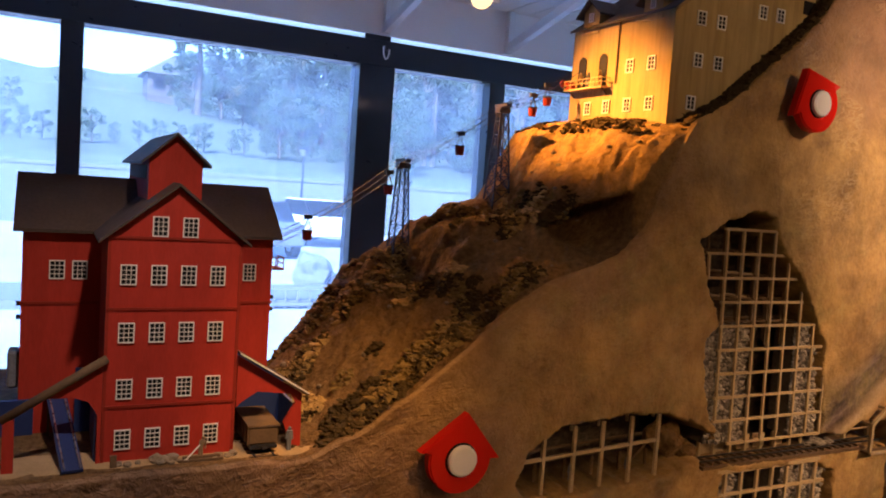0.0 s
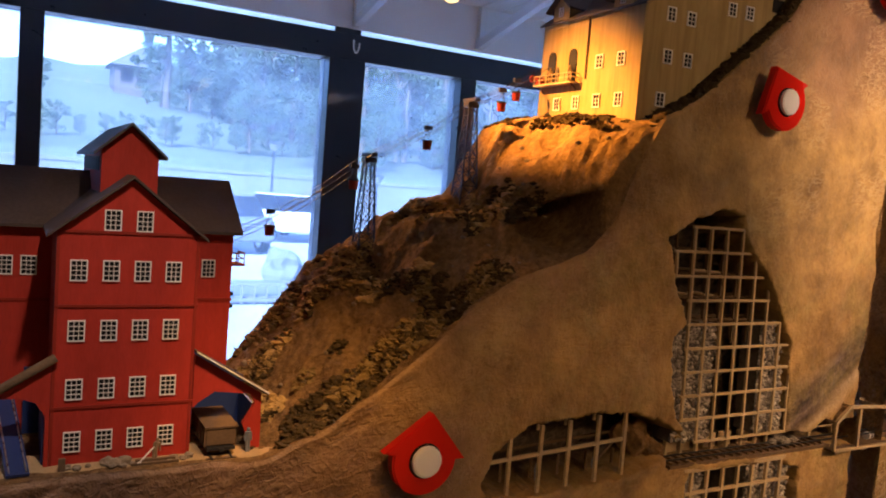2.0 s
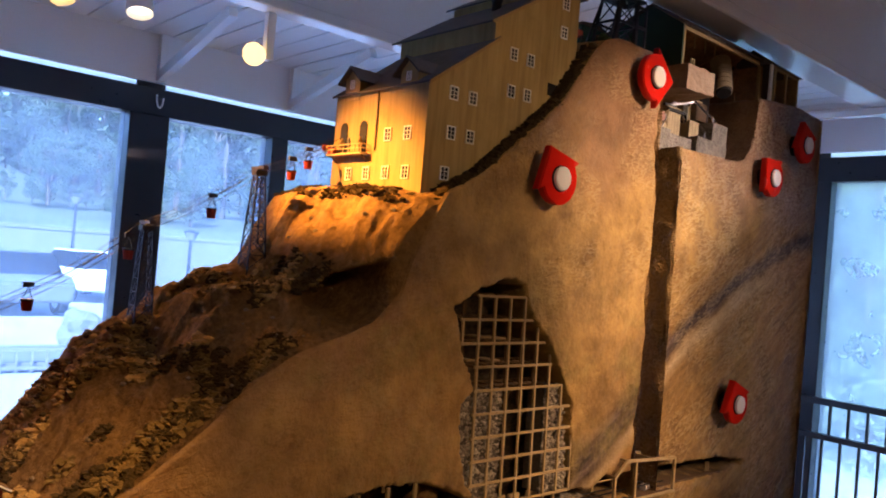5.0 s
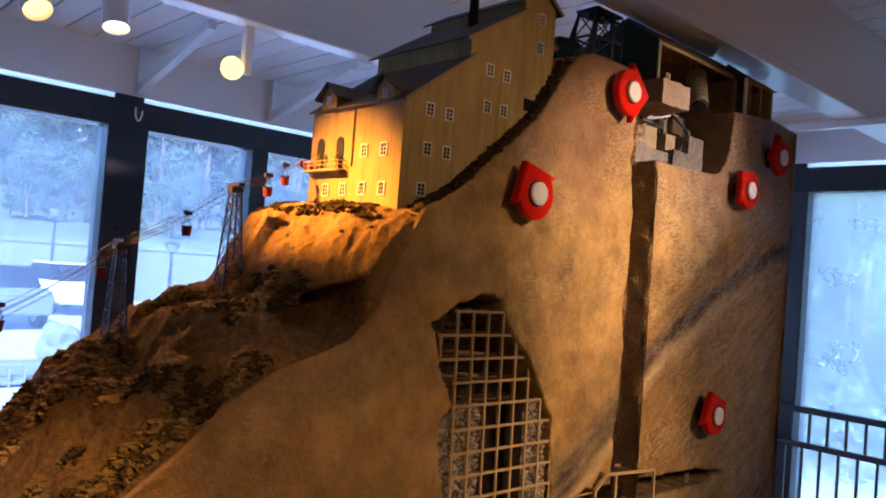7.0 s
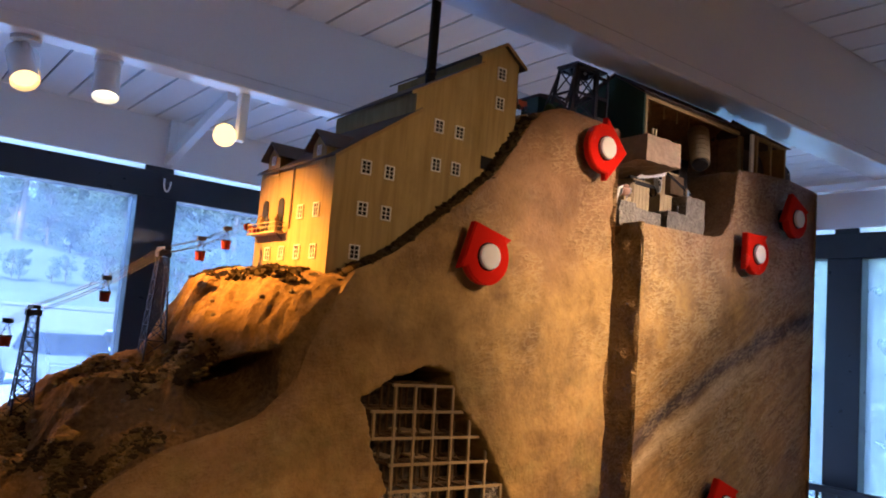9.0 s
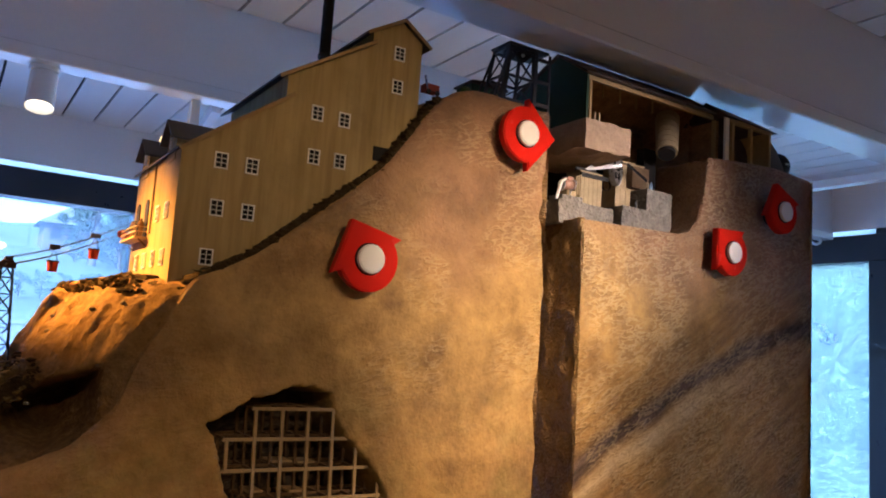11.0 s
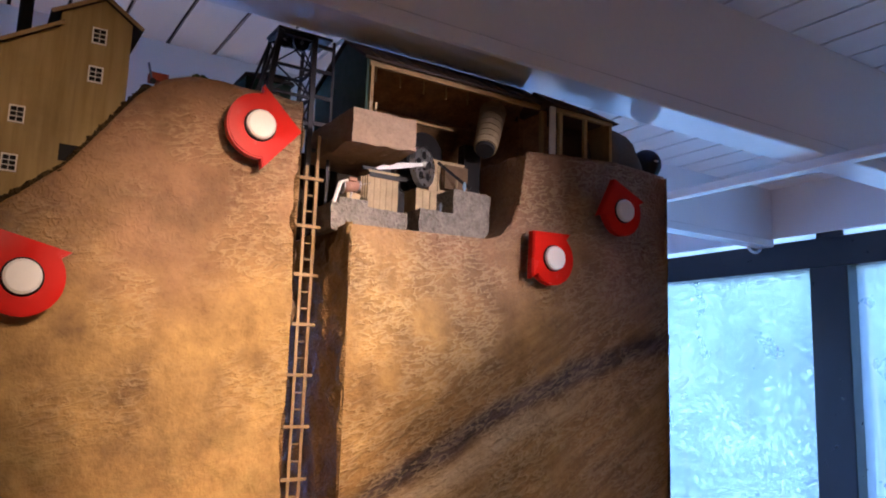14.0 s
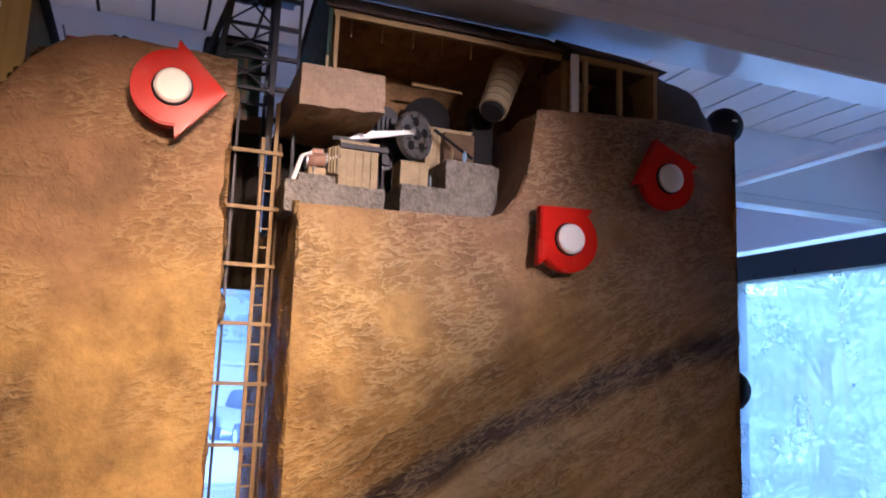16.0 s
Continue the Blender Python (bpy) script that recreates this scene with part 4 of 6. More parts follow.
for x, y, r in ((0.100, 1.082, 0.006), (0.112, 1.077, 0.0055), (0.125, 1.084, 0.004), (0.148, 1.085, 0.009), (0.158, 1.080, 0.008), (0.170, 1.086, 0.009), (0.153, 1.074, 0.006), (0.166, 1.072, 0.005), (0.232, 1.083, 0.006), (0.243, 1.079, 0.005), (0.225, 1.074, 0.004), (0.252, 1.085, 0.0065), (0.178, 1.077, 0.004)):
    tagged(part("rubble_stone", blob(bmesh.new(), (x, y, 1.203 + r * 0.45), r, 0.75, int(x * 1e4), 2), STONE), "small rough rubble stone before the mill", "stone", "rubble at the mill")
for x0, x1, y, z in ((0.176, 0.236, 1.070, 1.2035), (0.182, 0.232, 1.0745, 1.2065), (0.09, 0.098, 1.075, 1.2035)):
    tagged(part("plank", boxes((x0, x1, y, y + 0.005, z, z + 0.003 if x1 - x0 > 0.02 else z + 0.016)), DARK_TIMBER), "short weathered plank lying before the mill", "plank", "planks at the mill")

# ---- ochre stepped mill on the ledge ----
YS = 1.096
BX0 = 0.984            # outer edge of the balcony
och = thing("ochre_mill_building", (1.2, 1.25, 1.757), "model of a stepped ochre wooden mill on the mountainside", "model building")
bm = prism(bmesh.new(), [(1.006, 1.74), (1.421, 1.74), (1.421, 2.238), (1.378, 2.268), (1.3185, 2.233), (1.3185, 2.209), (1.166, 2.115), (1.166, 2.070), (1.006, 1.957)], YS, 1.40)
part("wall", bm, YELLOW, och)
OCHRE_EDGE = simple("ochre_eave_board", (0.30, 0.20, 0.085), 0.8, var=0.2, scale=40)
bm = bmesh.new()
roof_slab(bm, (0.999, 1.9548), (1.178, 2.0825), YS - 0.006, 1.408, 0.004)
part("roof", bm, ROOF_GREY, och, "weathered lower roof")
bm = bmesh.new()
roof_slab(bm, (1.148, 2.107), (1.322, 2.2145), YS - 0.008, 1.412, 0.004)
part("roof", bm, ROOF_GREY, och, "weathered middle roof")
bm = bmesh.new()
roof_slab(bm, (1.303, 2.2265), (1.378, 2.2705), YS - 0.009, 1.412, 0.004)
roof_slab(bm, (1.378, 2.2705), (1.437, 2.230), YS - 0.009, 1.412, 0.004)
part("roof", bm, ROOF_GREY, och, "weathered gable roof")
for a, b in (((1.000, 1.9538), (1.178, 2.081)), ((1.149, 2.1065), (1.322, 2.213)), ((1.304, 2.226), (1.378, 2.2695)), ((1.378, 2.2695), (1.436, 2.2295))):
    part("eave_board", beam(bmesh.new(), (a[0], YS - 0.0095, a[1] + 0.001), (b[0], YS - 0.0095, b[1] + 0.001), 0.002, 0.006), OCHRE_EDGE, och)
for x, z in ((1.0685, 1.9355), (1.119, 1.9350), (1.0685, 1.859), (1.119, 1.859), (1.2235, 2.0475), (1.2745, 2.046), (1.2235, 1.971), (1.2720, 1.972), (1.374, 2.1935), (1.374, 2.1305)):
    model_window(OCHRE_WIN, och, (x, YS - 0.0005, z))
model_window(OCHRE_WIN, och, (1.060, YS - 0.0005, 1.780))
WXF = 1.0055
for y, z in ((1.209, 1.8525), (1.1475, 1.8520), (1.3335, 1.7775), (1.2720, 1.7775), (1.2080, 1.7775), (1.1455, 1.7765)):
    model_window(OCHRE_WIN, och, (WXF, y, z), -90)
for y in (1.362, 1.293):
    arch = [(y - 0.0125, 1.834), (y + 0.0125, 1.834)] + [(y + 0.0125 * math.cos(a), 1.886 + 0.014 * math.sin(a)) for a in np.linspace(0, math.pi, 11)]
    bm = bmesh.new()
    vs = [bm.verts.new((WXF - 0.0012, yy, zz)) for yy, zz in arch]
    us = [bm.verts.new((WXF + 0.004, yy, zz)) for yy, zz in arch]
    bm.faces.new(vs)
    for i in range(len(vs)):
        bm.faces.new((vs[i], us[i], us[(i + 1) % len(vs)], vs[(i + 1) % len(vs)]))
    bmesh.ops.recalc_face_normals(bm, faces=bm.faces)
    part("arched_doorway", bm, BLACK, och, "dark arched tram doorway")
part("downpipe", tube(bmesh.new(), (WXF - 0.002, 1.248, 1.836), (WXF - 0.002, 1.248, 1.956), 0.0016, n=8), DARK_TIMBER, och)
part("balcony_floor", boxes((BX0, WXF - 0.0005, 1.268, 1.396, 1.828, 1.8315)), TIMBER, och)
for y in (1.275, 1.385):
    part("balcony_brace", beam(bmesh.new(), (BX0 + 0.008, y, 1.8275), (WXF, y, 1.817), 0.002), DARK_TIMBER, och)
for z in (1.8405, 1.849):
    part("balcony_rail", beam(bmesh.new(), (BX0 + 0.002, 1.269, z), (BX0 + 0.002, 1.395, z), 0.0014, 0.0018), TIMBER, och)
    part("balcony_rail", beam(bmesh.new(), (BX0 + 0.002, 1.270, z), (WXF, 1.270, z), 0.0014, 0.0018), TIMBER, och)
for y in (1.270, 1.291, 1.312, 1.333, 1.354, 1.375, 1.395):
    part("baluster", beam(bmesh.new(), (BX0 + 0.002, y, 1.8315), (BX0 + 0.002, y, 1.850), 0.0014), TIMBER, och)
for yc, za in ((1.343, 2.013), (1.155, 2.009)):
    bm = bmesh.new()
    pts = [(yc - 0.026, 1.945), (yc + 0.026, 1.945), (yc + 0.026, za - 0.022), (yc, za), (yc - 0.026, za - 0.022)]
    a = [bm.verts.new((1.0045, y, z)) for y, z in pts]
    b = [bm.verts.new((1.095, y, z)) for y, z in pts]
    bm.faces.new(a), bm.faces.new(b[::-1])
    for i in range(5):
        bm.faces.new((a[i], b[i], b[(i + 1) % 5], a[(i + 1) % 5]))
    bmesh.ops.recalc_face_normals(bm, faces=bm.faces)
    part("dormer", bm, YELLOW, och)
    for side in (-1, 1):
        bm = bmesh.new()
        vs = [bm.verts.new((x, yc + side * o, z + dz)) for x in (0.993, 1.098) for o, z, dz in ((0.040, za - 0.0335, 0), (0, za, 0), (0, za, 0.004), (0.040, za - 0.0335, 0.004))]
        for f in ((0, 1, 2, 3), (4, 5, 6, 7), (0, 1, 5, 4), (1, 2, 6, 5), (2, 3, 7, 6), (3, 0, 4, 7)):
            bm.faces.new([vs[i] for i in f])
        bmesh.ops.recalc_face_normals(bm, faces=bm.faces)
        part("dormer_roof", bm, ROOF_GREY, och)
    model_window(SMALL_WIN, och, (1.004, yc, za - 0.043), -90)
part("loading_door", boxes((1.335, 1.369, YS - 0.0015, YS + 0.003, 2.0, 2.026)), PANE, och, "dark loading door")
stack = thing("smokestack", (1.274, 1.209, 2.18), "tall thin black smokestack on the mill roof", "smokestack")
part("pipe", tube(bmesh.new(), (1.274, 1.209, 2.17), (1.274, 1.209, 2.60), 0.0105, n=20), BLACK, stack, smooth=True)
part("collar", tube(bmesh.new(), (1.274, 1.209, 2.205), (1.274, 1.209, 2.212), 0.0125, n=20), BLACK, stack)
for z in (2.40, 2.56):
    part("band", tube(bmesh.new(), (1.274, 1.209, z), (1.274, 1.209, z + 0.004), 0.0117, n=20), BLACK, stack)
figurine((0.995, 1.352, 1.832), 0.034, KHAKI, "tiny brown figure on the mill balcony")
figurine((0.994, 1.325, 1.832), 0.033, DENIM, "tiny dark figure on the mill balcony")
figurine((0.997, 1.290, 1.832), 0.034, KHAKI, "tiny brown figure at the mill balcony door")
winch = thing("balcony_winch", (0.985, 1.39, 1.832), "small red tram winch on the balcony", "winch")
part("frame", boxes((0.988, 1.000, 1.372, 1.394, 1.832, 1.846)), RED_TRIM, winch)
part("wheel", tube(bmesh.new(), (0.988, 1.405, 1.846), (0.988, 1.400, 1.846), 0.008, n=18), RED_TRIM, winch)

# ---- aerial tramway ----
def tram_tower(x, y, top, base, foot=0.019, head=0.0075):
    t = thing("tram_tower", (x, y, base), "dark lattice tram tower on the hillside", "tower", "tram towers")
    def leg(i, j, z):
        k = foot + (head - foot) * (z - base) / (top - base)
        return (x + i * k, y + j * k, z)
    for i, j in ((-1, -1), (1, -1), (1, 1), (-1, 1)):
        part("leg", beam(bmesh.new(), leg(i, j, base - 0.012), leg(i, j, top), 0.0026), STEEL, t)
    n = 7
    for k in range(n):
        z0, z1 = base + (top - base) * k / n, base + (top - base) * (k + 1) / n
        for (i, j), (p, q) in (((-1, -1), (1, -1)), ((1, -1), (1, 1)), ((1, 1), (-1, 1)), ((-1, 1), (-1, -1))):
            part("brace", beam(bmesh.new(), leg(i, j, z0), leg(p, q, z1), 0.0013), STEEL, t)
            part("brace", beam(bmesh.new(), leg(p, q, z0), leg(i, j, z1), 0.0013), STEEL, t)
            part("girt", beam(bmesh.new(), leg(i, j, z1), leg(p, q, z1), 0.0016), STEEL, t)
    part("crossarm", boxes((x - 0.006, x + 0.006, y - 0.024, y + 0.024, top, top + 0.006)), STEEL, t)
    part("saddle", boxes((x - 0.012, x + 0.012, y - 0.010, y + 0.010, top - 0.012, top - 0.002)), STEEL, t)
    return t


def hill_z(x, y):
    return float(hill_height(np.array([[x]]), np.array([[y]]))[0, 0])


T1, T2 = (0.615, 1.380), (0.808, 1.345)
tram_tower(*T1, 1.6485, hill_z(*T1) - 0.004, 0.016)
tram_tower(*T2, 1.7725, hill_z(*T2) - 0.004)
LINE = [((0.338, 1.30, 1.497)), ((T1[0], T1[1], 1.6545)), ((T2[0], T2[1], 1.7785)), ((1.0, 1.385, 1.868))]


def on_line(k, side, drop=0.0):
    i = min(2, int(k))
    a, b = Vector(LINE[i]), Vector(LINE[i + 1])
    f = k - i
    p = a.lerp(b, f)
    return p + Vector((0, side * 0.020, -0.012 * 4 * f * (1 - f) * (b - a).length / 0.3 - drop))


for side in (-1, 1):
    for drop in (0.0, 0.012):
        ks = np.linspace(0, 2.9999, 43)
        bm, last = bmesh.new(), None
        for a in ks:
            p = on_line(a, side, drop)
            row = [bm.verts.new((p.x - 0.0003, p.y + 0.0008 * math.cos(q), p.z + 0.0008 * math.sin(q))) for q in np.linspace(0, 2 * math.pi, 6)[:5]]
            if last:
                for i in range(5):
                    bm.faces.new((last[i], last[(i + 1) % 5], row[(i + 1) % 5], row[i]))
            last = row
        tagged(part("tram_cable", bm, STEEL), "thin dark tramway cable between the towers", "cable", "tram cables")


def tram_bucket(k, side):
    p = on_line(k, side, 0.0)
    x, y, z = p
    t = thing("tram_bucket", (x, y, z), "small dark red tram bucket hung on the cable", "tram bucket", "tram buckets")
    part("trolley", boxes((x - 0.008, x + 0.008, y - 0.003, y + 0.003, z - 0.002, z + 0.006)), STEEL, t)
    bm = beam(bmesh.new(), (x, y, z), (x - 0.007, y, z - 0.022), 0.0014)
    beam(bm, (x, y, z), (x + 0.007, y, z - 0.022), 0.0014)
    part("hanger", bm, STEEL, t)
    bm = tube(bmesh.new(), (x, y, z - 0.040), (x, y, z - 0.022), 0.0075, 0.0095, 10)
    part("bucket", bm, RED_TRIM, t, "dark red bucket")
    part("rim", tube(bmesh.new(), (x, y, z - 0.024), (x, y, z - 0.0215), 0.0104, n=12), STEEL, t)


for k, s in ((0.30, 1), (0.85, -1), (1.52, -1), (2.34, -1), (2.70, 1)):
    tram_bucket(k, s)
# ---- timbered stopes ----
def lean_x(x, z):
    return x + 0.036 * (1.565 - z)


stope = thing("square_set_timbering", (1.30, 1.07, 1.145), "pale timber square sets in a dark stope, partly rock-filled", "timbering", kind="")
GX = [1.1085 + 0.0435 * k for k in range(9)]
GZ = [1.565 - 0.0467 * r for r in range(10)]
SPAN = [(1, 4), (0, 5), (0, 6), (1, 6), (1, 7), (1, 8), (1, 8), (1, 8), (1, 8), (2, 8)]
# rear rows and ties get darker timber, the stope's shade put into colour
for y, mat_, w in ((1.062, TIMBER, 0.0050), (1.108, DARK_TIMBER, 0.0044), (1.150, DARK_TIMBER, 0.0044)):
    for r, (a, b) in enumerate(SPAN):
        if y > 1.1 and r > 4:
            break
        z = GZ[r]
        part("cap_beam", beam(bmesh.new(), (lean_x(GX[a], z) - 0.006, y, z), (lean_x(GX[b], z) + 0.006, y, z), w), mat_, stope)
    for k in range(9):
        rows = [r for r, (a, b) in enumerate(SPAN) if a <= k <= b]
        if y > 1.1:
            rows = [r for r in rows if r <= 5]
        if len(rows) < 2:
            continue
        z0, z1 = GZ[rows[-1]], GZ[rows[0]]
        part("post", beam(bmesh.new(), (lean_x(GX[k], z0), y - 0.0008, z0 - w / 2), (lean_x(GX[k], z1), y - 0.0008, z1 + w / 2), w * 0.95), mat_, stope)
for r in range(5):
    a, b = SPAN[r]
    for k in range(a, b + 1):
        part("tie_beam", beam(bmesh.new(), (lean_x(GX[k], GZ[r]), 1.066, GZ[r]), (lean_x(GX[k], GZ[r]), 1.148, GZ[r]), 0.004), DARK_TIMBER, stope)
for x0, x1, z in ((1.235, 1.262, 1.428), (1.165, 1.19, 1.43), (1.20, 1.235, 1.476), (1.245, 1.275, 1.474)):
    part("floor_board", boxes((x0, x1, 1.10, 1.145, z, z + 0.003)), TIMBER, stope)


def rock_fill(cells, y, parent, seed, n=34):
    """Packed crushed rock in timber bays: many small stones in one mesh."""
    rng = np.random.RandomState(seed)
    t = (1 + 5 ** 0.5) / 2
    ico = np.array([(-1, t, 0), (1, t, 0), (-1, -t, 0), (1, -t, 0), (0, -1, t), (0, 1, t), (0, -1, -t), (0, 1, -t), (t, 0, -1), (t, 0, 1), (-t, 0, -1), (-t, 0, 1)]) / 1.9
    tri = np.array([(0, 11, 5), (0, 5, 1), (0, 1, 7), (0, 7, 10), (0, 10, 11), (1, 5, 9), (5, 11, 4), (11, 10, 2), (10, 7, 6), (7, 1, 8), (3, 9, 4), (3, 4, 2), (3, 2, 6), (3, 6, 8), (3, 8, 9), (4, 9, 5), (2, 4, 11), (6, 2, 10), (8, 6, 7), (9, 8, 1)])
    vs, fs = [], []
    for x0, x1, z0, z1 in cells:
        for _ in range(n):
            r = rng.uniform(0.0026, 0.0062)
            at = np.array([rng.uniform(x0, x1), y + rng.uniform(-0.001, 0.004), rng.uniform(z0, z1)])
            a = rng.normal(size=(3, 3))
            q, _ = np.linalg.qr(a)
            p = (ico * (1 + 0.28 * rng.normal(size=(12, 1)))) @ q * r * np.array([1, 0.8, 0.85]) + at
            fs += (tri + len(vs) * 12).tolist()
            vs.append(p)
    me = bpy.data.meshes.new("rock_fill")
    me.from_pydata(np.concatenate(vs).tolist(), [], fs)
    me.materials.append(FILL)
    ob = new("rock_fill", me)
    ob.parent = parent
    ob.matrix_parent_inverse = INVERSE[parent.name]
    tagged(ob, "packed grey crushed rock between timbers", kind="stuff")
    # dark panels behind the stones: the shade of the gaps put into colour
    for x0, x1, z0, z1 in cells:
        part("backing_panel", boxes((x0, x1, y + 0.003, y + 0.05, z0, z1)), GAP_BACKING, parent)


def fill_material():
    n = Nodes("loose_crushed_rock")
    isl = n.t.nodes.new("ShaderNodeNewGeometry").outputs["Random Per Island"]
    c = n.ramp(isl, (0.0, (0.09, 0.08, 0.07)), (0.45, (0.25, 0.225, 0.19)), (0.8, (0.40, 0.365, 0.31)), (1.0, (0.60, 0.56, 0.49)))
    c = n.mix(0.35, c, n.ramp(n.noise(400, 3), (0.3, (0.12, 0.10, 0.085)), (0.7, (0.45, 0.41, 0.35))))
    return n.done(c, 0.9, 0, n.bump(n.noise(900, 2), 0.3, 0.0006), 0.2)


FILL = fill_material()
cells = []
for r in range(4, 9):
    z1, z0 = GZ[r], GZ[r + 1]
    s = 0.036 * (1.565 - (z0 + z1) / 2)
    left0 = {4: 1.118, 5: 1.112, 6: 1.115, 7: 1.124, 8: 1.150}[r]
    cells.append((left0 + 0.004, GX[3] + s, z0, z1))
    cells.append((GX[6] + s + 0.002, {4: 1.425, 5: 1.446, 6: 1.458, 7: 1.463, 8: 1.466}[r], z0, z1))
wide = []
for c in cells:
    n = max(1, round((c[1] - c[0]) / 0.03))
    wide += [(c[0] + (c[1] - c[0]) * i / n, c[0] + (c[1] - c[0]) * (i + 1) / n, c[2], c[3]) for i in range(n)]
rock_fill(wide, 1.070, stope, 5, 46)

low = thing("square_set_timbering", (1.36, 1.07, 0.90), "pale timber square sets under the haulage level", "timbering")
LX = [1.205 + 0.0437 * k for k in range(8)]
for z in (1.0885, 1.043, 0.998, 0.953, 0.908):
    part("cap_beam", boxes((1.19, 1.497 if z < 1.08 else 1.47, 1.054, 1.060, z - 0.003, z + 0.003)), TIMBER, low)
for x in LX[:7]:
    part("post", boxes((x - 0.003, x + 0.003, 1.0535, 1.0595, 0.902, 1.088)), TIMBER, low)
lc = []
for z0, z1 in ((0.953, 0.998), (0.998, 1.043), (1.043, 1.086), (0.908, 0.953)):
    lc += [(1.192, LX[1], z0, z1)] + [(LX[4] + 0.0437 * i, LX[5] + 0.0437 * i, z0, z1) for i in range(3)]
rock_fill(lc, 1.068, low, 6, 60)

# haulage level: track bed, posts and rails
level = thing("haulage_track", (1.4, 1.08, 1.10), "dark plank haulage track with short pale posts", "track")
part("deck", boxes((1.135, 1.615, 1.048, 1.165, 1.1015, 1.1075)), DARK_TIMBER, level)
part("deck", boxes((1.80, 2.245, 1.052, 1.13, 1.1045, 1.1095)), DARK_TIMBER, level)
for y in (1.062, 1.084):
    part("rail", boxes((1.135, 1.86, y - 0.001, y + 0.001, 1.1125, 1.1155)), STEEL, level)
for i in range(22):
    x = 1.14 + i * 0.0216
    part("sleeper", boxes((x, x + 0.006, 1.053, 1.093, 1.1077, 1.1124)), DARK_TIMBER, level)
part("edge_board", beam(bmesh.new(), (1.175, 1.050, 1.0945), (1.47, 1.050, 1.0945), 0.005, 0.006), TIMBER, level)
for x in (1.165, 1.205, 1.249, 1.292, 1.336, 1.380, 1.424, 1.46):
    part("post", boxes((x - 0.0028, x + 0.0028, 1.090, 1.096, 1.1124, 1.144)), TIMBER, level)
for x in (1.190, 1.228, 1.30, 1.345, 1.40):
    part("lagging_board", boxes((x - 0.016, x + 0.017, 1.104, 1.108, 1.1124, 1.141)), TIMBER, level)
for x, w in ((2.08, 0.004), (2.092, 0.004)):
    part("post", boxes((x - w / 2, x + w / 2, 1.066, 1.070, 1.1095, 1.135)), TIMBER, level)
# spilt ore beside the track
tagged(part("ore_heap", blob(blob(blob(bmesh.new(), (1.50, 1.09, 1.115), 0.022, 0.45, 3, 3), (1.535, 1.092, 1.114), 0.018, 0.45, 8, 3), (1.47, 1.088, 1.113), 0.012, 0.5, 12, 3), CONCRETE), "small heap of pale broken rock by the track", "heap")

# left-hand drift
drift = thing("drift_timbering", (0.89, 1.07, 1.10), "pale timber posts and cap in a dark drift", "timbering")
part("cap_beam", beam(bmesh.new(), (0.735, 1.064, 1.152), (1.030, 1.064, 1.168), 0.0055), TIMBER, drift)
for i, x in enumerate((0.7725, 0.8365, 0.8975, 0.9625, 1.0255)):
    part("post", boxes((x - 0.003, x + 0.003, 1.060, 1.066, 1.088, 1.192 + 0.004 * i + (0.012 if i else 0))), TIMBER, drift)
    # rear posts and tie in darker timber, shade in their colour again
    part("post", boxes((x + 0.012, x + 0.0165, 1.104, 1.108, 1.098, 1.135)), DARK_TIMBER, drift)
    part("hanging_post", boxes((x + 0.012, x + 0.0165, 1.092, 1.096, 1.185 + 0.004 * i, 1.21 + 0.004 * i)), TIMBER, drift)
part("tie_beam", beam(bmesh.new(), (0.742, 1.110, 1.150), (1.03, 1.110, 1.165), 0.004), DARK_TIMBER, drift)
part("brace", beam(bmesh.new(), (0.97, 1.07, 1.13), (1.01, 1.075, 1.16), 0.004), DARK_TIMBER, drift)
tagged(part("drift_boulder", blob(blob(bmesh.new(), (1.095, 1.118, 1.15), 0.036, 1.0, 5, 3), (1.13, 1.10, 1.122), 0.028, 0.8, 9, 3), SOIL), "brown rock lump inside the drift", "rock")
for x, z in ((0.80, 1.118), (0.86, 1.112), (0.99, 1.115)):
    figurine((x, 1.10, 1.085 + 0.01), 0.03, DENIM, "tiny dark figure working in the drift")

# ---- shaft ----
RUNG_WOOD = simple("brown_shaft_timber", (0.30, 0.205, 0.105), 0.75, var=0.3, scale=50, fine=260, bump=0.25, dist=0.0005, spec=0.2)
shaft = thing("shaft_timbering", (1.745, 1.165, 0.90), "pale wooden shaft sets with ladder rungs", "timbering")
ZS = [2.054 - 0.0908 * k for k in range(13)]
part("guide_post", boxes((1.7165, 1.7205, 1.175, 1.179, 0.90, 2.15)), STEEL, shaft, "dark guide rod")
part("post", boxes((1.7565, 1.7620, 1.164, 1.170, 0.90, 2.08)), RUNG_WOOD, shaft)
part("post", boxes((1.7760, 1.7820, 1.162, 1.168, 0.90, 2.14)), RUNG_WOOD, shaft)
part("post", boxes((1.7890, 1.7930, 1.190, 1.195, 0.90, 2.08)), DARK_TIMBER, shaft)
for z in ZS:
    part("set_beam", boxes((1.7045, 1.790, 1.156, 1.1615, z - 0.0028, z + 0.0028)), RUNG_WOOD, shaft)
    part("set_beam", boxes((1.7055, 1.7095, 1.1620, 1.30, z - 0.002, z + 0.002)), DARK_TIMBER, shaft)
    for f in (0.34, 0.67):
        part("rung", boxes((1.762, 1.776, 1.1645, 1.1675, z - 0.0908 * f - 0.0014, z - 0.0908 * f + 0.0014)), RUNG_WOOD, shaft)

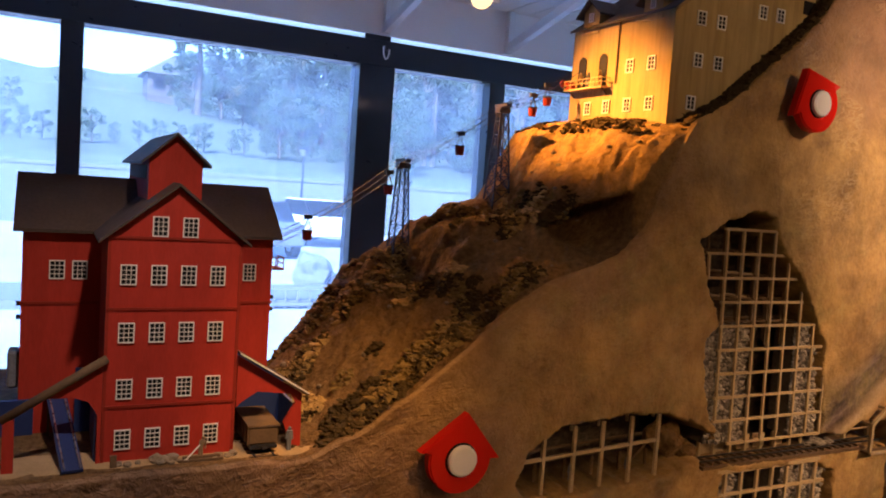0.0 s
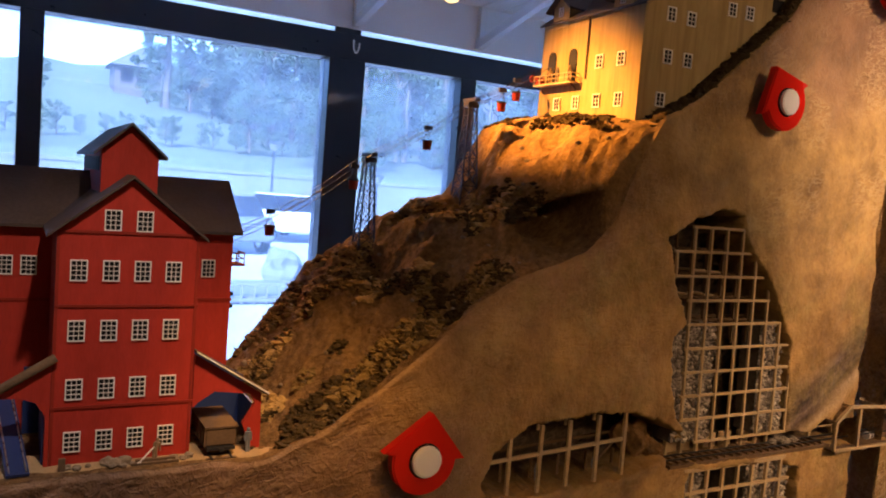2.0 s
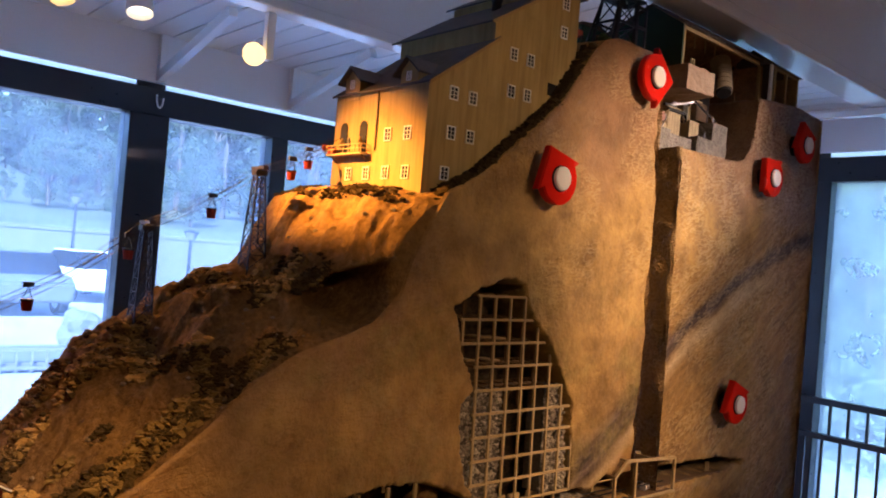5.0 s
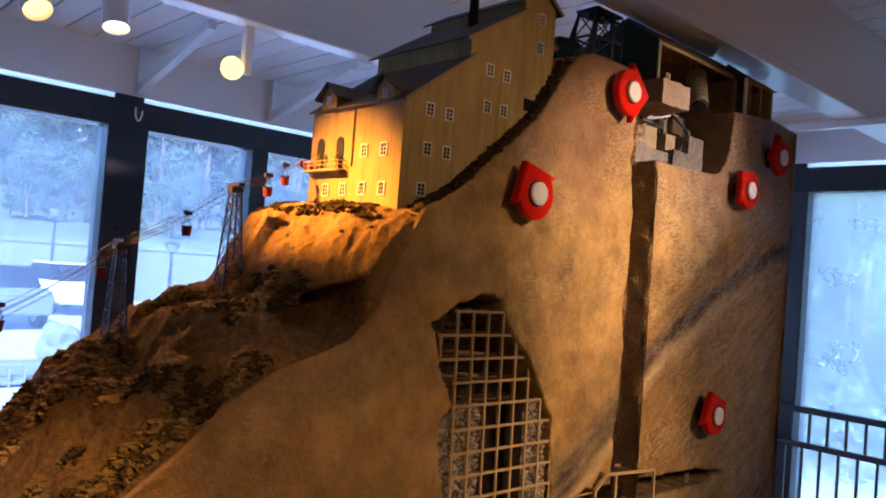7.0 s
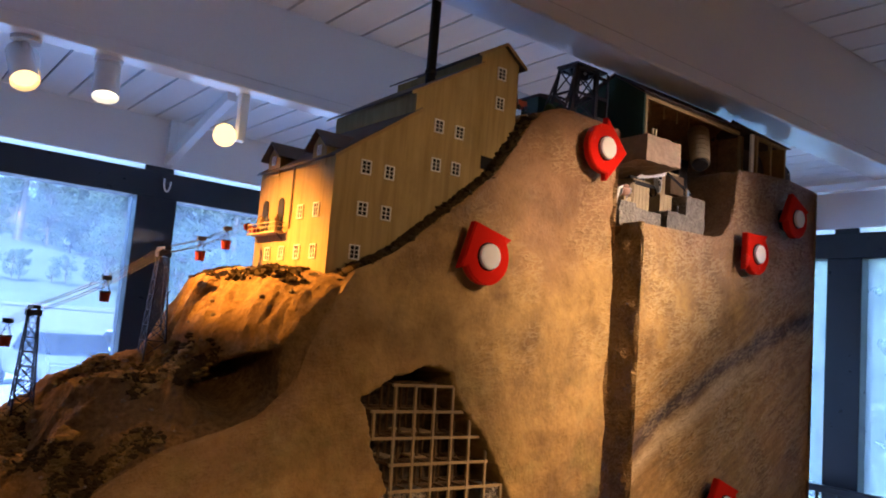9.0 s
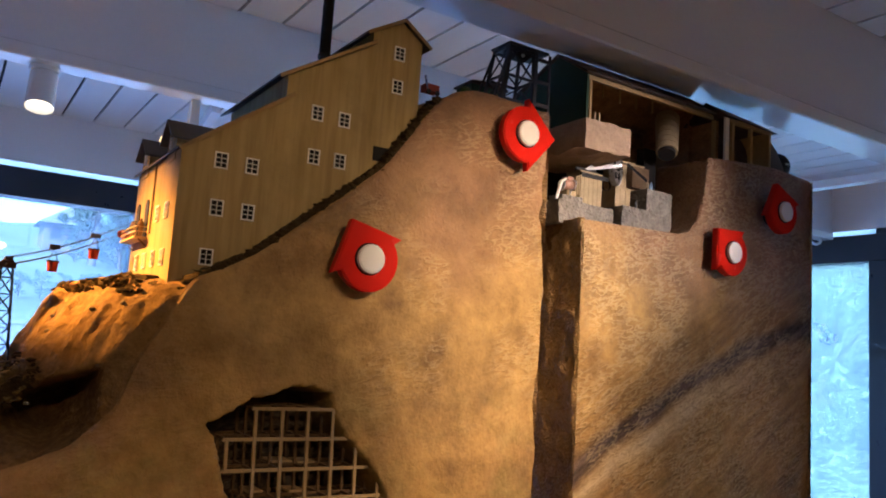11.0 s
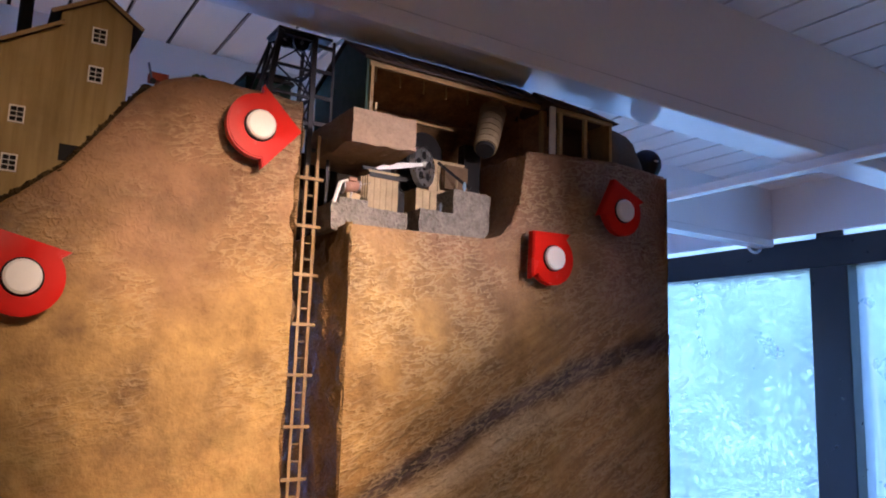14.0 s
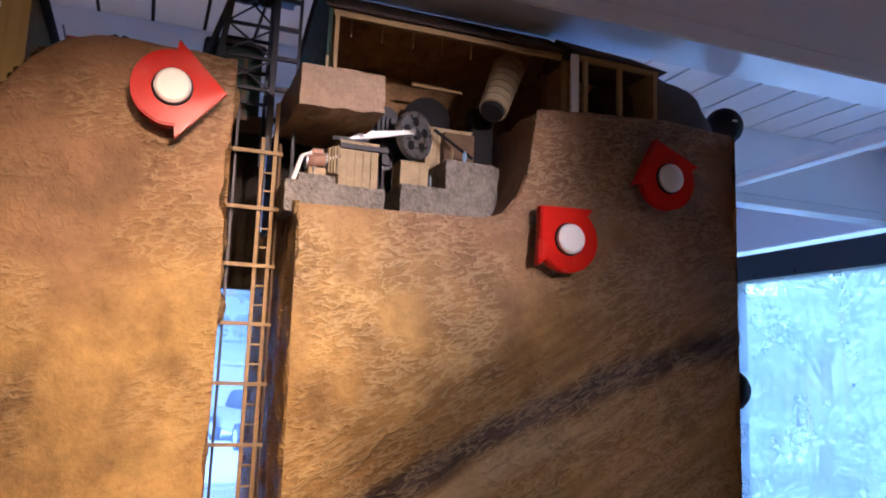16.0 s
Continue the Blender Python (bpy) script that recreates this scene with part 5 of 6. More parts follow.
# shaft station frame in front of the shaft
station = thing("shaft_station_frame", (1.735, 1.06, 1.10), "pale timber frame of the shaft station", "timber frame")
Yf, Yb = 1.034, 1.098
for y in (Yf, Yb):
    for a, b in (((1.609, 1.0975), (1.609, 1.160)), ((1.609, 1.160), (1.655, 1.193)), ((1.655, 1.193), (1.859, 1.180)), ((1.859, 1.180), (1.859, 1.0975)), ((1.690, 1.0975), (1.690, 1.190))):
        part("frame_bar", beam(bmesh.new(), (a[0], y, a[1]), (b[0], y, b[1]), 0.0065), TIMBER, station)
for x, z in ((1.609, 1.160), (1.655, 1.193), (1.859, 1.180), (1.76, 1.187)):
    part("cross_bar", beam(bmesh.new(), (x, Yf, z), (x, Yb, z), 0.005), TIMBER, station)
part("floor", boxes((1.605, 1.863, Yf, Yb, 1.0945, 1.0985)), DARK_TIMBER, station)
part("front_sill", beam(bmesh.new(), (1.606, Yf - 0.003, 1.098), (1.862, Yf - 0.003, 1.098), 0.006), TIMBER, station)
part("mid_rail", beam(bmesh.new(), (1.609, Yb, 1.130), (1.859, Yb, 1.128), 0.003), TIMBER, station)
pump = thing("station_pump", (1.80, 1.07, 1.0985), "small white and brown pump on the station floor", "pump")
part("base", boxes((1.812, 1.838, 1.062, 1.08, 1.0987, 1.112)), TIMBER, pump)
part("body", tube(bmesh.new(), (1.785, 1.068, 1.106), (1.80, 1.068, 1.106), 0.007, n=12), SILVER, pump)
part("wheel", tube(bmesh.new(), (1.778, 1.067, 1.107), (1.781, 1.067, 1.107), 0.009, n=16), MUNTIN, pump)

# ---- hoist room ----
def rough_block(name, x0, x1, y0, y1, z0, z1, label, cat, seed, mat_=None, ragged=0.0, parent=None, rounded=0.0):
    bm = bmesh.new()
    box(bm, x0, x1, y0, y1, z0, z1)
    bmesh.ops.subdivide_edges(bm, edges=bm.edges[:], cuts=7, use_grid_fill=True)
    for v in bm.verts:
        p = v.co.copy()
        d = noise.noise_vector(p * 45 + Vector((seed, 0, 0))) * 0.0022 + noise.noise_vector(p * 130) * 0.0012
        if ragged and abs(p.z - z0) < 1e-5:
            d.z += ragged * (0.6 + noise.noise(p * 60))
        v.co = p + d
        if rounded:
            u, w = p.x - (x1 - rounded), (y0 + rounded) - p.y
            if u > 0 and w > 0:
                k = rounded / max(math.hypot(u, w), 1e-6)
                k = min(1.0, k)
                v.co.x, v.co.y = x1 - rounded + u * k + d.x, y0 + rounded - w * k + d.y
    if parent is not None:
        return part(name, bm, mat_ or CONCRETE, parent)
    return tagged(part(name, bm, mat_ or CONCRETE), label, cat, "hoist room foundations")


rough_block("foundation_block", 1.790, 1.950, 1.112, 1.20, 1.955, 2.006, "pale rough cast foundation block", "foundation", 1)
rough_block("foundation_block", 1.977, 2.060, 1.112, 1.22, 1.955, 2.020, "pale rough cast foundation block", "foundation", 2)
rough_block("foundation_block", 2.054, 2.166, 1.112, 1.28, 1.955, 2.071, "large pale rough cast foundation block with a rounded corner", "foundation", 3, rounded=0.045)
BROWN_CAST = simple("brown_cast_block", (0.36, 0.25, 0.165), 0.85, var=0.25, scale=40, fine=180, bump=0.6, dist=0.003)
footing = thing("headframe_footing", (1.857, 1.15, 2.100), "brown rough block with two wooden pegs under the hoist house", "foundation")
rough_block("block", 1.792, 1.922, 1.042, 1.26, 2.100, 2.168, "", "", 4, BROWN_CAST, 0.010, footing)
for x in (1.832, 1.844):
    part("anchor_peg", boxes((x - 0.002, x + 0.002, 1.058, 1.062, 2.166, 2.192)), TIMBER, footing, "short wooden peg")


def crate(x0, x1, y0, y1, z0, z1, slats):
    t = thing("machine_crate", ((x0 + x1) / 2, (y0 + y1) / 2, z0), "pale wooden boarded machine casing", "casing", "machine casings")
    part("core", boxes((x0 + 0.001, x1 - 0.001, y0 + 0.001, y1, z0, z1 - 0.001)), TIMBER, t)
    w = (x1 - x0) / slats
    for i in range(slats):
        part("board", boxes((x0 + i * w + 0.0006, x0 + (i + 1) * w - 0.0006, y0 - 0.001, y0 + 0.001, z0, z1)), TIMBER, t)
    part("top", boxes((x0 - 0.001, x1 + 0.001, y0 - 0.002, y1, z1, z1 + 0.002)), TIMBER, t)
    return t


crate(1.880, 1.947, 1.15, 1.195, 2.0055, 2.088, 5)
crate(1.984, 2.034, 1.145, 1.19, 2.0195, 2.066, 3)
crate(2.046, 2.135, 1.20, 1.25, 2.0705, 2.150, 4)
fly = thing("flywheel", (2.018, 1.18, 2.08), "bright metal flywheel with round holes", "flywheel")
WC, WN = Vector((2.018, 1.179, 2.124)), Vector((0.50, -0.866, 0.0))
WS = Vector((0.866, 0.50, 0.0))


def wheel_at(u, v, w):
    return WC + WS * u + Vector((0, 0, v)) + WN * w


part("disc", tube(bmesh.new(), wheel_at(0, 0, -0.004), wheel_at(0, 0, 0.004), 0.041, n=36), SILVER, fly)
part("rim", tube(bmesh.new(), wheel_at(0, 0, -0.006), wheel_at(0, 0, 0.006), 0.0425, n=36, caps=False), SILVER, fly)
for i in range(5):
    a = 2 * math.pi * i / 5 + 0.4
    u, v = 0.024 * math.cos(a), 0.024 * math.sin(a)
    part("hole", tube(bmesh.new(), wheel_at(u, v, 0.0036), wheel_at(u, v, 0.0048), 0.0085, n=16), BLACK, fly, "dark round hole")
part("hub", tube(bmesh.new(), wheel_at(0, 0, 0.004), wheel_at(0, 0, 0.010), 0.008, n=18), STEEL, fly)
part("axle", tube(bmesh.new(), wheel_at(0, 0, -0.004), wheel_at(0, 0, -0.07), 0.004, n=12), STEEL, fly)
part("bearing", boxes((1.972, 1.990, 1.214, 1.232, 2.0, 2.124)), STEEL, fly)
rod = thing("connecting_rod", (1.95, 1.15, 2.10), "bright metal connecting rod of the hoist engine", "rod")
bm = bmesh.new()
vs = [bm.verts.new(p) for p in ((1.893, 1.148, 2.094), (1.915, 1.148, 2.108), (1.940, 1.148, 2.113), (2.012, 1.155, 2.127), (2.012, 1.155, 2.120), (1.940, 1.148, 2.101), (1.903, 1.148, 2.093))]
f = bm.faces.new(vs)
r = bmesh.ops.extrude_face_region(bm, geom=[f])
bmesh.ops.translate(bm, vec=(0, 0.005, 0), verts=[e for e in r["geom"] if isinstance(e, bmesh.types.BMVert)])
bmesh.ops.recalc_face_normals(bm, faces=bm.faces)
part("bar", bm, simple("polished_rod_metal", (0.75, 0.74, 0.72), 0.4, 0.3, var=0.08, scale=60), rod)
part("pin", tube(bmesh.new(), (2.006, 1.150, 2.1235), (2.014, 1.168, 2.1235), 0.004, n=12), SILVER, rod)
part("guide", beam(bmesh.new(), (1.868, 1.152, 2.092), (1.925, 1.152, 2.094), 0.006, 0.006), STEEL, rod)
COPPER = simple("dull_copper_paint", (0.40, 0.22, 0.155), 0.5, 0.2, var=0.25, scale=120)
eng = thing("steam_cylinder", (1.84, 1.15, 2.006), "small copper and bright metal hoist engine cylinder", "engine")
part("bed", boxes((1.812, 1.872, 1.128, 1.172, 2.004, 2.022), bevel=0.001), CONCRETE, eng)
part("cradle", boxes((1.828, 1.856, 1.132, 1.165, 2.022, 2.034), bevel=0.001), TIMBER, eng)
part("cylinder", tube(bmesh.new(), (1.826, 1.148, 2.046), (1.858, 1.148, 2.052), 0.0105, n=18), COPPER, eng, smooth=True)
for k in (0.0, 1.0):
    x = 1.826 + 0.032 * k
    part("flange", tube(bmesh.new(), (x - 0.0015, 1.148, 2.046 + 0.006 * k), (x + 0.0015, 1.148, 2.046 + 0.006 * k), 0.0125, n=18), SILVER, eng)
part("valve_chest", boxes((1.834, 1.852, 1.138, 1.158, 2.058, 2.066), bevel=0.001), COPPER, eng)
part("piston_rod", tube(bmesh.new(), (1.858, 1.148, 2.052), (1.882, 1.148, 2.062), 0.0028, n=10), SILVER, eng)
part("steam_pipe", tube(bmesh.new(), (1.806, 1.140, 2.012), (1.818, 1.141, 2.052), 0.0036, n=10), MUNTIN, eng)
part("steam_pipe", tube(bmesh.new(), (1.818, 1.141, 2.052), (1.842, 1.144, 2.064), 0.0030, n=10), MUNTIN, eng)
part("drain_cock", tube(bmesh.new(), (1.836, 1.134, 2.024), (1.836, 1.128, 2.034), 0.0022, n=8), SILVER, eng)
for i in range(4):
    part("fin", boxes((1.861 + 0.005 * i, 1.8635 + 0.005 * i, 1.142, 1.165, 2.03, 2.072 + 0.002 * i)), TIMBER, eng)
part("crank_ring", tube(bmesh.new(), (1.960, 1.146, 2.068), (1.960, 1.152, 2.068), 0.0125, n=20, caps=False), STEEL, eng)
part("slide_bar", boxes((1.880, 1.962, 1.143, 1.149, 2.076, 2.084)), STEEL, eng, "dark slide bar")
lever = thing("control_lever", (2.08, 1.16, 2.08), "black lever leaning over the casings", "lever")
part("arm", beam(bmesh.new(), (2.055, 1.178, 2.140), (2.113, 1.14, 2.085), 0.005), BLACK, lever)
part("cover", boxes((2.075, 2.132, 1.180, 1.198, 2.088, 2.140)), DARK_TIMBER, lever)
figurine((2.098, 1.140, 2.071), 0.027, simple("light_blue_paint", (0.20, 0.32, 0.48), 0.8, var=0.2, scale=200), "tiny blue figure beside the hoist")
figurine((2.068, 1.124, 2.071), 0.024, KHAKI, "tiny dark figure on the foundation")
figurine((2.030, 1.122, 2.020), 0.022, DENIM, "tiny grey figure on the foundation")
drum = thing("hoist_drum", (2.140, 1.15, 2.14), "ribbed tan hoist drum wound with cable", "drum")
a, b = Vector((2.150, 1.142, 2.180)), Vector((2.203, 1.190, 2.287))
TAN = simple("tan_cable_winding", (0.42, 0.33, 0.20), 0.7, var=0.2, scale=80)
for i in range(7):
    p, q = a.lerp(b, i / 7), a.lerp(b, (i + 0.84) / 7)
    part("winding", tube(bmesh.new(), p, q, 0.0255 + 0.0006 * i, 0.0268 + 0.0006 * i, 24), TAN, drum)
    p2, q2 = a.lerp(b, (i + 0.84) / 7), a.lerp(b, (i + 1) / 7)
    part("groove", tube(bmesh.new(), p2, q2, 0.0243 + 0.0006 * i, 0.0243 + 0.0006 * i, 24), BLACK, drum)
part("end_cap", tube(bmesh.new(), a - (b - a) * 0.07, a, 0.020, 0.022, 20), STEEL, drum)
part("support", boxes((2.135, 2.178, 1.20, 1.225, 2.068, 2.20)), BLACK, drum)
gear = thing("hoist_gear", (2.03, 1.25, 2.10), "dark hoist gear in the shadow", "gear")
part("wheel", tube(bmesh.new(), (2.075, 1.272, 2.185), (2.075, 1.285, 2.185), 0.048, n=30), BLACK, gear)
part("pinion", tube(bmesh.new(), (1.985, 1.245, 2.170), (1.985, 1.265, 2.170), 0.022, n=20), STEEL, gear)
part("frame", boxes((1.97, 2.12, 1.29, 1.30, 1.957, 2.19)), STEEL, gear)
for i in range(4):
    part("cylinder_fin", boxes((1.962 + 0.008 * i, 1.967 + 0.008 * i, 1.22, 1.24, 2.135, 2.165)), STEEL, gear)

# hoist house, cut open to the front
shed = thing("hoist_house", (2.06, 1.2, 2.19), "cut-open hoist house with dark green wall and tan framing", "model building")
FR = simple("tan_house_framing", (0.40, 0.27, 0.12), 0.75, var=0.2, scale=50, fine=250)
INNER = simple("brown_inner_boards", (0.30, 0.165, 0.07), 0.8, var=0.6, scale=35, fine=120, stretch=(1, 1, 2))
part("front_plate", boxes((1.846, 2.274, 1.096, 1.104, 2.278, 2.2875)), FR, shed)
part("corner_post", boxes((1.849, 1.856, 1.096, 1.104, 2.178, 2.278)), FR, shed)
part("corner_post", boxes((2.265, 2.273, 1.096, 1.104, 2.168, 2.278)), FR, shed)
bm = bmesh.new()
pts = [(1.094, 2.152), (1.34, 2.152), (1.34, 2.288), (1.19, 2.352), (1.094, 2.288)]
for x0, x1, mat_, label in ((1.838, 1.844, GREEN, "dark green gable wall"), (2.274, 2.279, INNER, "brown boarded gable wall")):
    bm = bmesh.new()
    va = [bm.verts.new((x0, y, z)) for y, z in pts]
    vb = [bm.verts.new((x1, y, z)) for y, z in pts]
    bm.faces.new(va), bm.faces.new(vb)
    for i in range(5):
        bm.faces.new((va[i], vb[i], vb[(i + 1) % 5], va[(i + 1) % 5]))
    bmesh.ops.recalc_face_normals(bm, faces=bm.faces)
    part("gable_wall", bm, mat_, shed, label)
part("back_wall", boxes((1.845, 2.274, 1.334, 1.34, 2.195, 2.287)), INNER, shed)
for y0, z0, y1, z1 in ((1.088, 2.2875, 1.19, 2.3535), (1.352, 2.2875, 1.19, 2.3535)):
    bm = bmesh.new()
    vs = [bm.verts.new(p) for p in ((1.832, y0, z0), (2.284, y0, z0), (2.284, y1, z1), (1.832, y1, z1), (1.832, y0, z0 + 0.005), (2.284, y0, z0 + 0.005), (2.284, y1, z1 + 0.005), (1.832, y1, z1 + 0.005))]
    for f in ((0, 1, 2, 3), (7, 6, 5, 4), (0, 4, 5, 1), (1, 5, 6, 2), (2, 6, 7, 3), (3, 7, 4, 0)):
        bm.faces.new([vs[i] for i in f])
    bmesh.ops.recalc_face_normals(bm, faces=bm.faces)
    part("roof", bm, ROOF, shed, "brown weathered roof")
    side = 0.005 if y0 < y1 else -0.005
    bm = bmesh.new()
    vs = [bm.verts.new(p) for p in ((1.845, y0 + 2.8 * side, z0 - 0.003 + 0.004), (2.273, y0 + 2.8 * side, z0 - 0.003 + 0.004), (2.273, y1, z1 - 0.004), (1.845, y1, z1 - 0.004))]
    bm.faces.new(vs)
    out = bmesh.ops.extrude_face_region(bm, geom=bm.faces[:])
    bmesh.ops.translate(bm, vec=(0, 0, 0.003), verts=[e for e in out["geom"] if isinstance(e, bmesh.types.BMVert)])
    bmesh.ops.recalc_face_normals(bm, faces=bm.faces)
    part("roof_lining", bm, INNER, shed, "brown boarded roof lining")
for i in range(9):
    x = 1.865 + 0.05 * i
    part("rafter", beam(bmesh.new(), (x, 1.092, 2.2955), (x, 1.170, 2.3460), 0.004, 0.003), DARK_TIMBER, shed)
for x in (1.89, 1.945, 2.00, 2.055, 2.11):
    part("hanger_post", boxes((x - 0.0013, x + 0.0013, 1.155, 1.158, 2.272, 2.327)), FR, shed)
part("purlin", boxes((2.03, 2.13, 1.24, 1.246, 2.238, 2.244)), FR, shed)

annex = thing("hoist_annex", (2.36, 1.12, 2.178), "low tan annex of the hoist house with dark bays", "model building")
AY = 1.062
part("wall_panel", boxes((2.262, 2.276, AY - 0.002, AY + 0.004, 2.168, 2.276)), MUNTIN, annex, "off-white end panel")
part("back_wall", boxes((2.262, 2.438, 1.17, 1.176, 2.15, 2.29)), INNER, annex)
for x in (2.285, 2.356, 2.430):
    part("post", boxes((x, x + 0.008, AY - 0.004, AY + 0.004, 2.166, 2.266)), FR, annex)
part("plate", boxes((2.278, 2.440, AY - 0.005, AY + 0.005, 2.266, 2.275)), FR, annex)
part("end_wall", boxes((2.434, 2.438, AY + 0.005, 1.17, 2.16, 2.272)), FR, annex)
bm = bmesh.new()
vs = [bm.verts.new(p) for p in ((2.262, AY - 0.012, 2.277), (2.456, AY - 0.012, 2.272), (2.425, 1.12, 2.318), (2.262, 1.12, 2.326), (2.262, 1.19, 2.277), (2.456, 1.19, 2.272))]
for f in ((0, 1, 2, 3), (3, 2, 5, 4), (1, 5, 2), (0, 3, 4), (0, 4, 5, 1)):
    bm.faces.new([vs[i] for i in f])
bmesh.ops.recalc_face_normals(bm, faces=bm.faces)
part("roof", bm, ROOF, annex)
SUMMIT = simple("dark_summit_rock", (0.10, 0.075, 0.06), 0.9, var=0.35, scale=25, fine=160, bump=0.5, dist=0.004)
bm = bmesh.new()
bmesh.ops.create_icosphere(bm, subdivisions=4, radius=1.0)
for v in bm.verts:
    k = 1 + 0.07 * noise.noise(v.co * 2.3) + 0.03 * noise.noise(v.co * 7)
    v.co = Vector((2.500 + 0.180 * v.co.x * k, 1.205 + 0.090 * v.co.y * k, 2.180 + 0.150 * v.co.z * k))
tagged(part("summit_rock", bm, SUMMIT, smooth=True), "dark rounded rock on the mountain top", "rock")
ball = thing("pole_stand", (2.777, 1.274, 0.0), "dark pole stand with two round knobs behind the mountain", "stand")
part("pole", tube(bmesh.new(), (2.777, 1.274, 0.02), (2.777, 1.274, 2.26), 0.012, n=14), BLACK, ball)
part("foot", tube(bmesh.new(), (2.777, 1.274, 0.0), (2.777, 1.274, 0.02), 0.14, 0.12, 24), BLACK, ball)
for z, r in ((2.280, 0.042), (1.700, 0.045)):
    bm = bmesh.new()
    bmesh.ops.create_uvsphere(bm, u_segments=24, v_segments=14, radius=r, matrix=Matrix.Translation((2.777, 1.274, z)))
    part("knob", bm, BLACK, ball, smooth=True)
part("mark", boxes((2.764, 2.776, 1.2290, 1.2315, 2.279, 2.283)), MUNTIN, ball, "small pale mark")

# head frame over the shaft
head = thing("headframe", (1.74, 1.24, 2.16), "dark steel lattice head frame over the shaft", "headframe")
def hf(u, v, z):
    k = (2.362 - z) / 0.20
    return (1.770 if u > 0 else 1.702 - 0.026 * k, 1.193 if v < 0 else 1.250 + 0.020 * k, z)
for u, v in ((-1, -1), (1, -1), (1, 1), (-1, 1)):
    part("leg", beam(bmesh.new(), hf(u, v, 2.06 if u > 0 else 2.15), hf(u, v, 2.345), 0.010 if v < 0 else 0.006), STEEL, head)
for z in (2.168, 2.222, 2.277, 2.342):
    for (u, v), (p, q) in (((-1, -1), (1, -1)), ((1, -1), (1, 1)), ((1, 1), (-1, 1)), ((-1, 1), (-1, -1))):
        part("girt", beam(bmesh.new(), hf(u, v, z), hf(p, q, z), 0.005), STEEL, head)
for z0, z1 in ((2.168, 2.222), (2.222, 2.277), (2.277, 2.342)):
    for (u, v), (p, q) in (((-1, -1), (1, -1)), ((1, -1), (1, 1)), ((-1, 1), (-1, -1))):
        part("brace", beam(bmesh.new(), hf(u, v, z0), hf(p, q, z1), 0.0028), STEEL, head)
        part("brace", beam(bmesh.new(), hf(p, q, z0), hf(u, v, z1), 0.0028), STEEL, head)
for v in (-1, 1):
    part("back_leg", beam(bmesh.new(), hf(-1, v, 2.340), (1.648, 1.232 + v * 0.04, 2.170), 0.005), STEEL, head)
for x in (1.718, 1.752):
    w = part("sheave", tube(bmesh.new(), (x, 1.217, 2.340), (x, 1.223, 2.340), 0.016, n=22), STEEL, head)
    part("hub", tube(bmesh.new(), (x, 1.213, 2.340), (x, 1.227, 2.340), 0.004, n=12), SILVER, w, "bright axle")
part("platform", boxes((1.694, 1.806, 1.188, 1.258, 2.3465, 2.3515)), STEEL, head)
guide = thing("skip_guide_frame", (1.79, 1.19, 2.10), "dark rungs between the head frame and the hoist house", "frame")
part("post", boxes((1.808, 1.813, 1.188, 1.193, 1.960, 2.346)), STEEL, guide)
for z in (2.119, 2.172, 2.226, 2.279, 2.330):
    part("rung", boxes((1.7755, 1.8080, 1.187, 1.193, z - 0.0035, z + 0.0035)), STEEL, guide)
hut = thing("timber_hut", (1.715, 1.32, 2.165), "small dark green hut behind the shaft head", "hut")
part("walls", boxes((1.668, 1.763, 1.290, 1.350, 2.150, 2.276)), GREEN, hut)
part("roof", prism(bmesh.new(), [(1.662, 2.275), (1.769, 2.275), (1.766, 2.281), (1.716, 2.288), (1.665, 2.281)], 1.284, 1.356), ROOF, hut)
part("door_post", boxes((1.731, 1.738, 1.284, 1.2895, 2.150, 2.262)), DARK_TIMBER, hut)
part("sill", boxes((1.655, 1.790, 1.284, 1.356, 2.141, 2.1495)), DARK_TIMBER, hut)
RUST = simple("rusty_red_paint", (0.35, 0.07, 0.04), 0.7, var=0.3, scale=80)
cart = thing("hand_cart", (1.475, 1.15, 2.165), "small red hand cart on the crest", "cart")
part("box", boxes((1.462, 1.492, 1.14, 1.162, 2.172, 2.186)), RUST, cart)
part("pole", beam(bmesh.new(), (1.466, 1.14, 2.170), (1.458, 1.14, 2.20), 0.003), DENIM, cart)
for x in (1.467, 1.487):
    part("wheel", tube(bmesh.new(), (x, 1.137, 2.1695), (x, 1.140, 2.1695), 0.005, n=12), STEEL, cart)

# ---- hillside growth ----
def shrubs(name, n, pick, material, r0, r1, seed, label):
    """Many small lichen clumps in one mesh; pick() gives a place or None."""
    rng = random.Random(seed)
    tmp = bmesh.new()
    bmesh.ops.create_icosphere(tmp, subdivisions=1, radius=1.0)
    base = np.array([v.co[:] for v in tmp.verts])
    tri = np.array([[v.index for v in f.verts] for f in tmp.faces])
    tmp.free()
    npr = np.random.RandomState(seed)
    vs, fs = [], []
    while len(vs) < n:
        at = pick(rng)
        if at is None:
            continue
        r = rng.uniform(r0, r1)
        p = base * (1 + 0.42 * npr.normal(size=(len(base), 1))) * r * np.array([1.15, 1.15, 0.7]) + np.array(at)
        fs += (tri + len(vs) * len(base)).tolist()
        vs.append(p)
    me = bpy.data.meshes.new(name)
    me.from_pydata(np.concatenate(vs).tolist(), [], fs)
    me.materials.append(material)
    return tagged(new(name, me), label, "shrubs", kind="stuff")


def clump(x, y):
    return float(vnoise(np.array([x]), np.array([y]), 0.065, 77)[0]) + 0.5 * float(vnoise(np.array([x]), np.array([y]), 0.02, 78)[0])


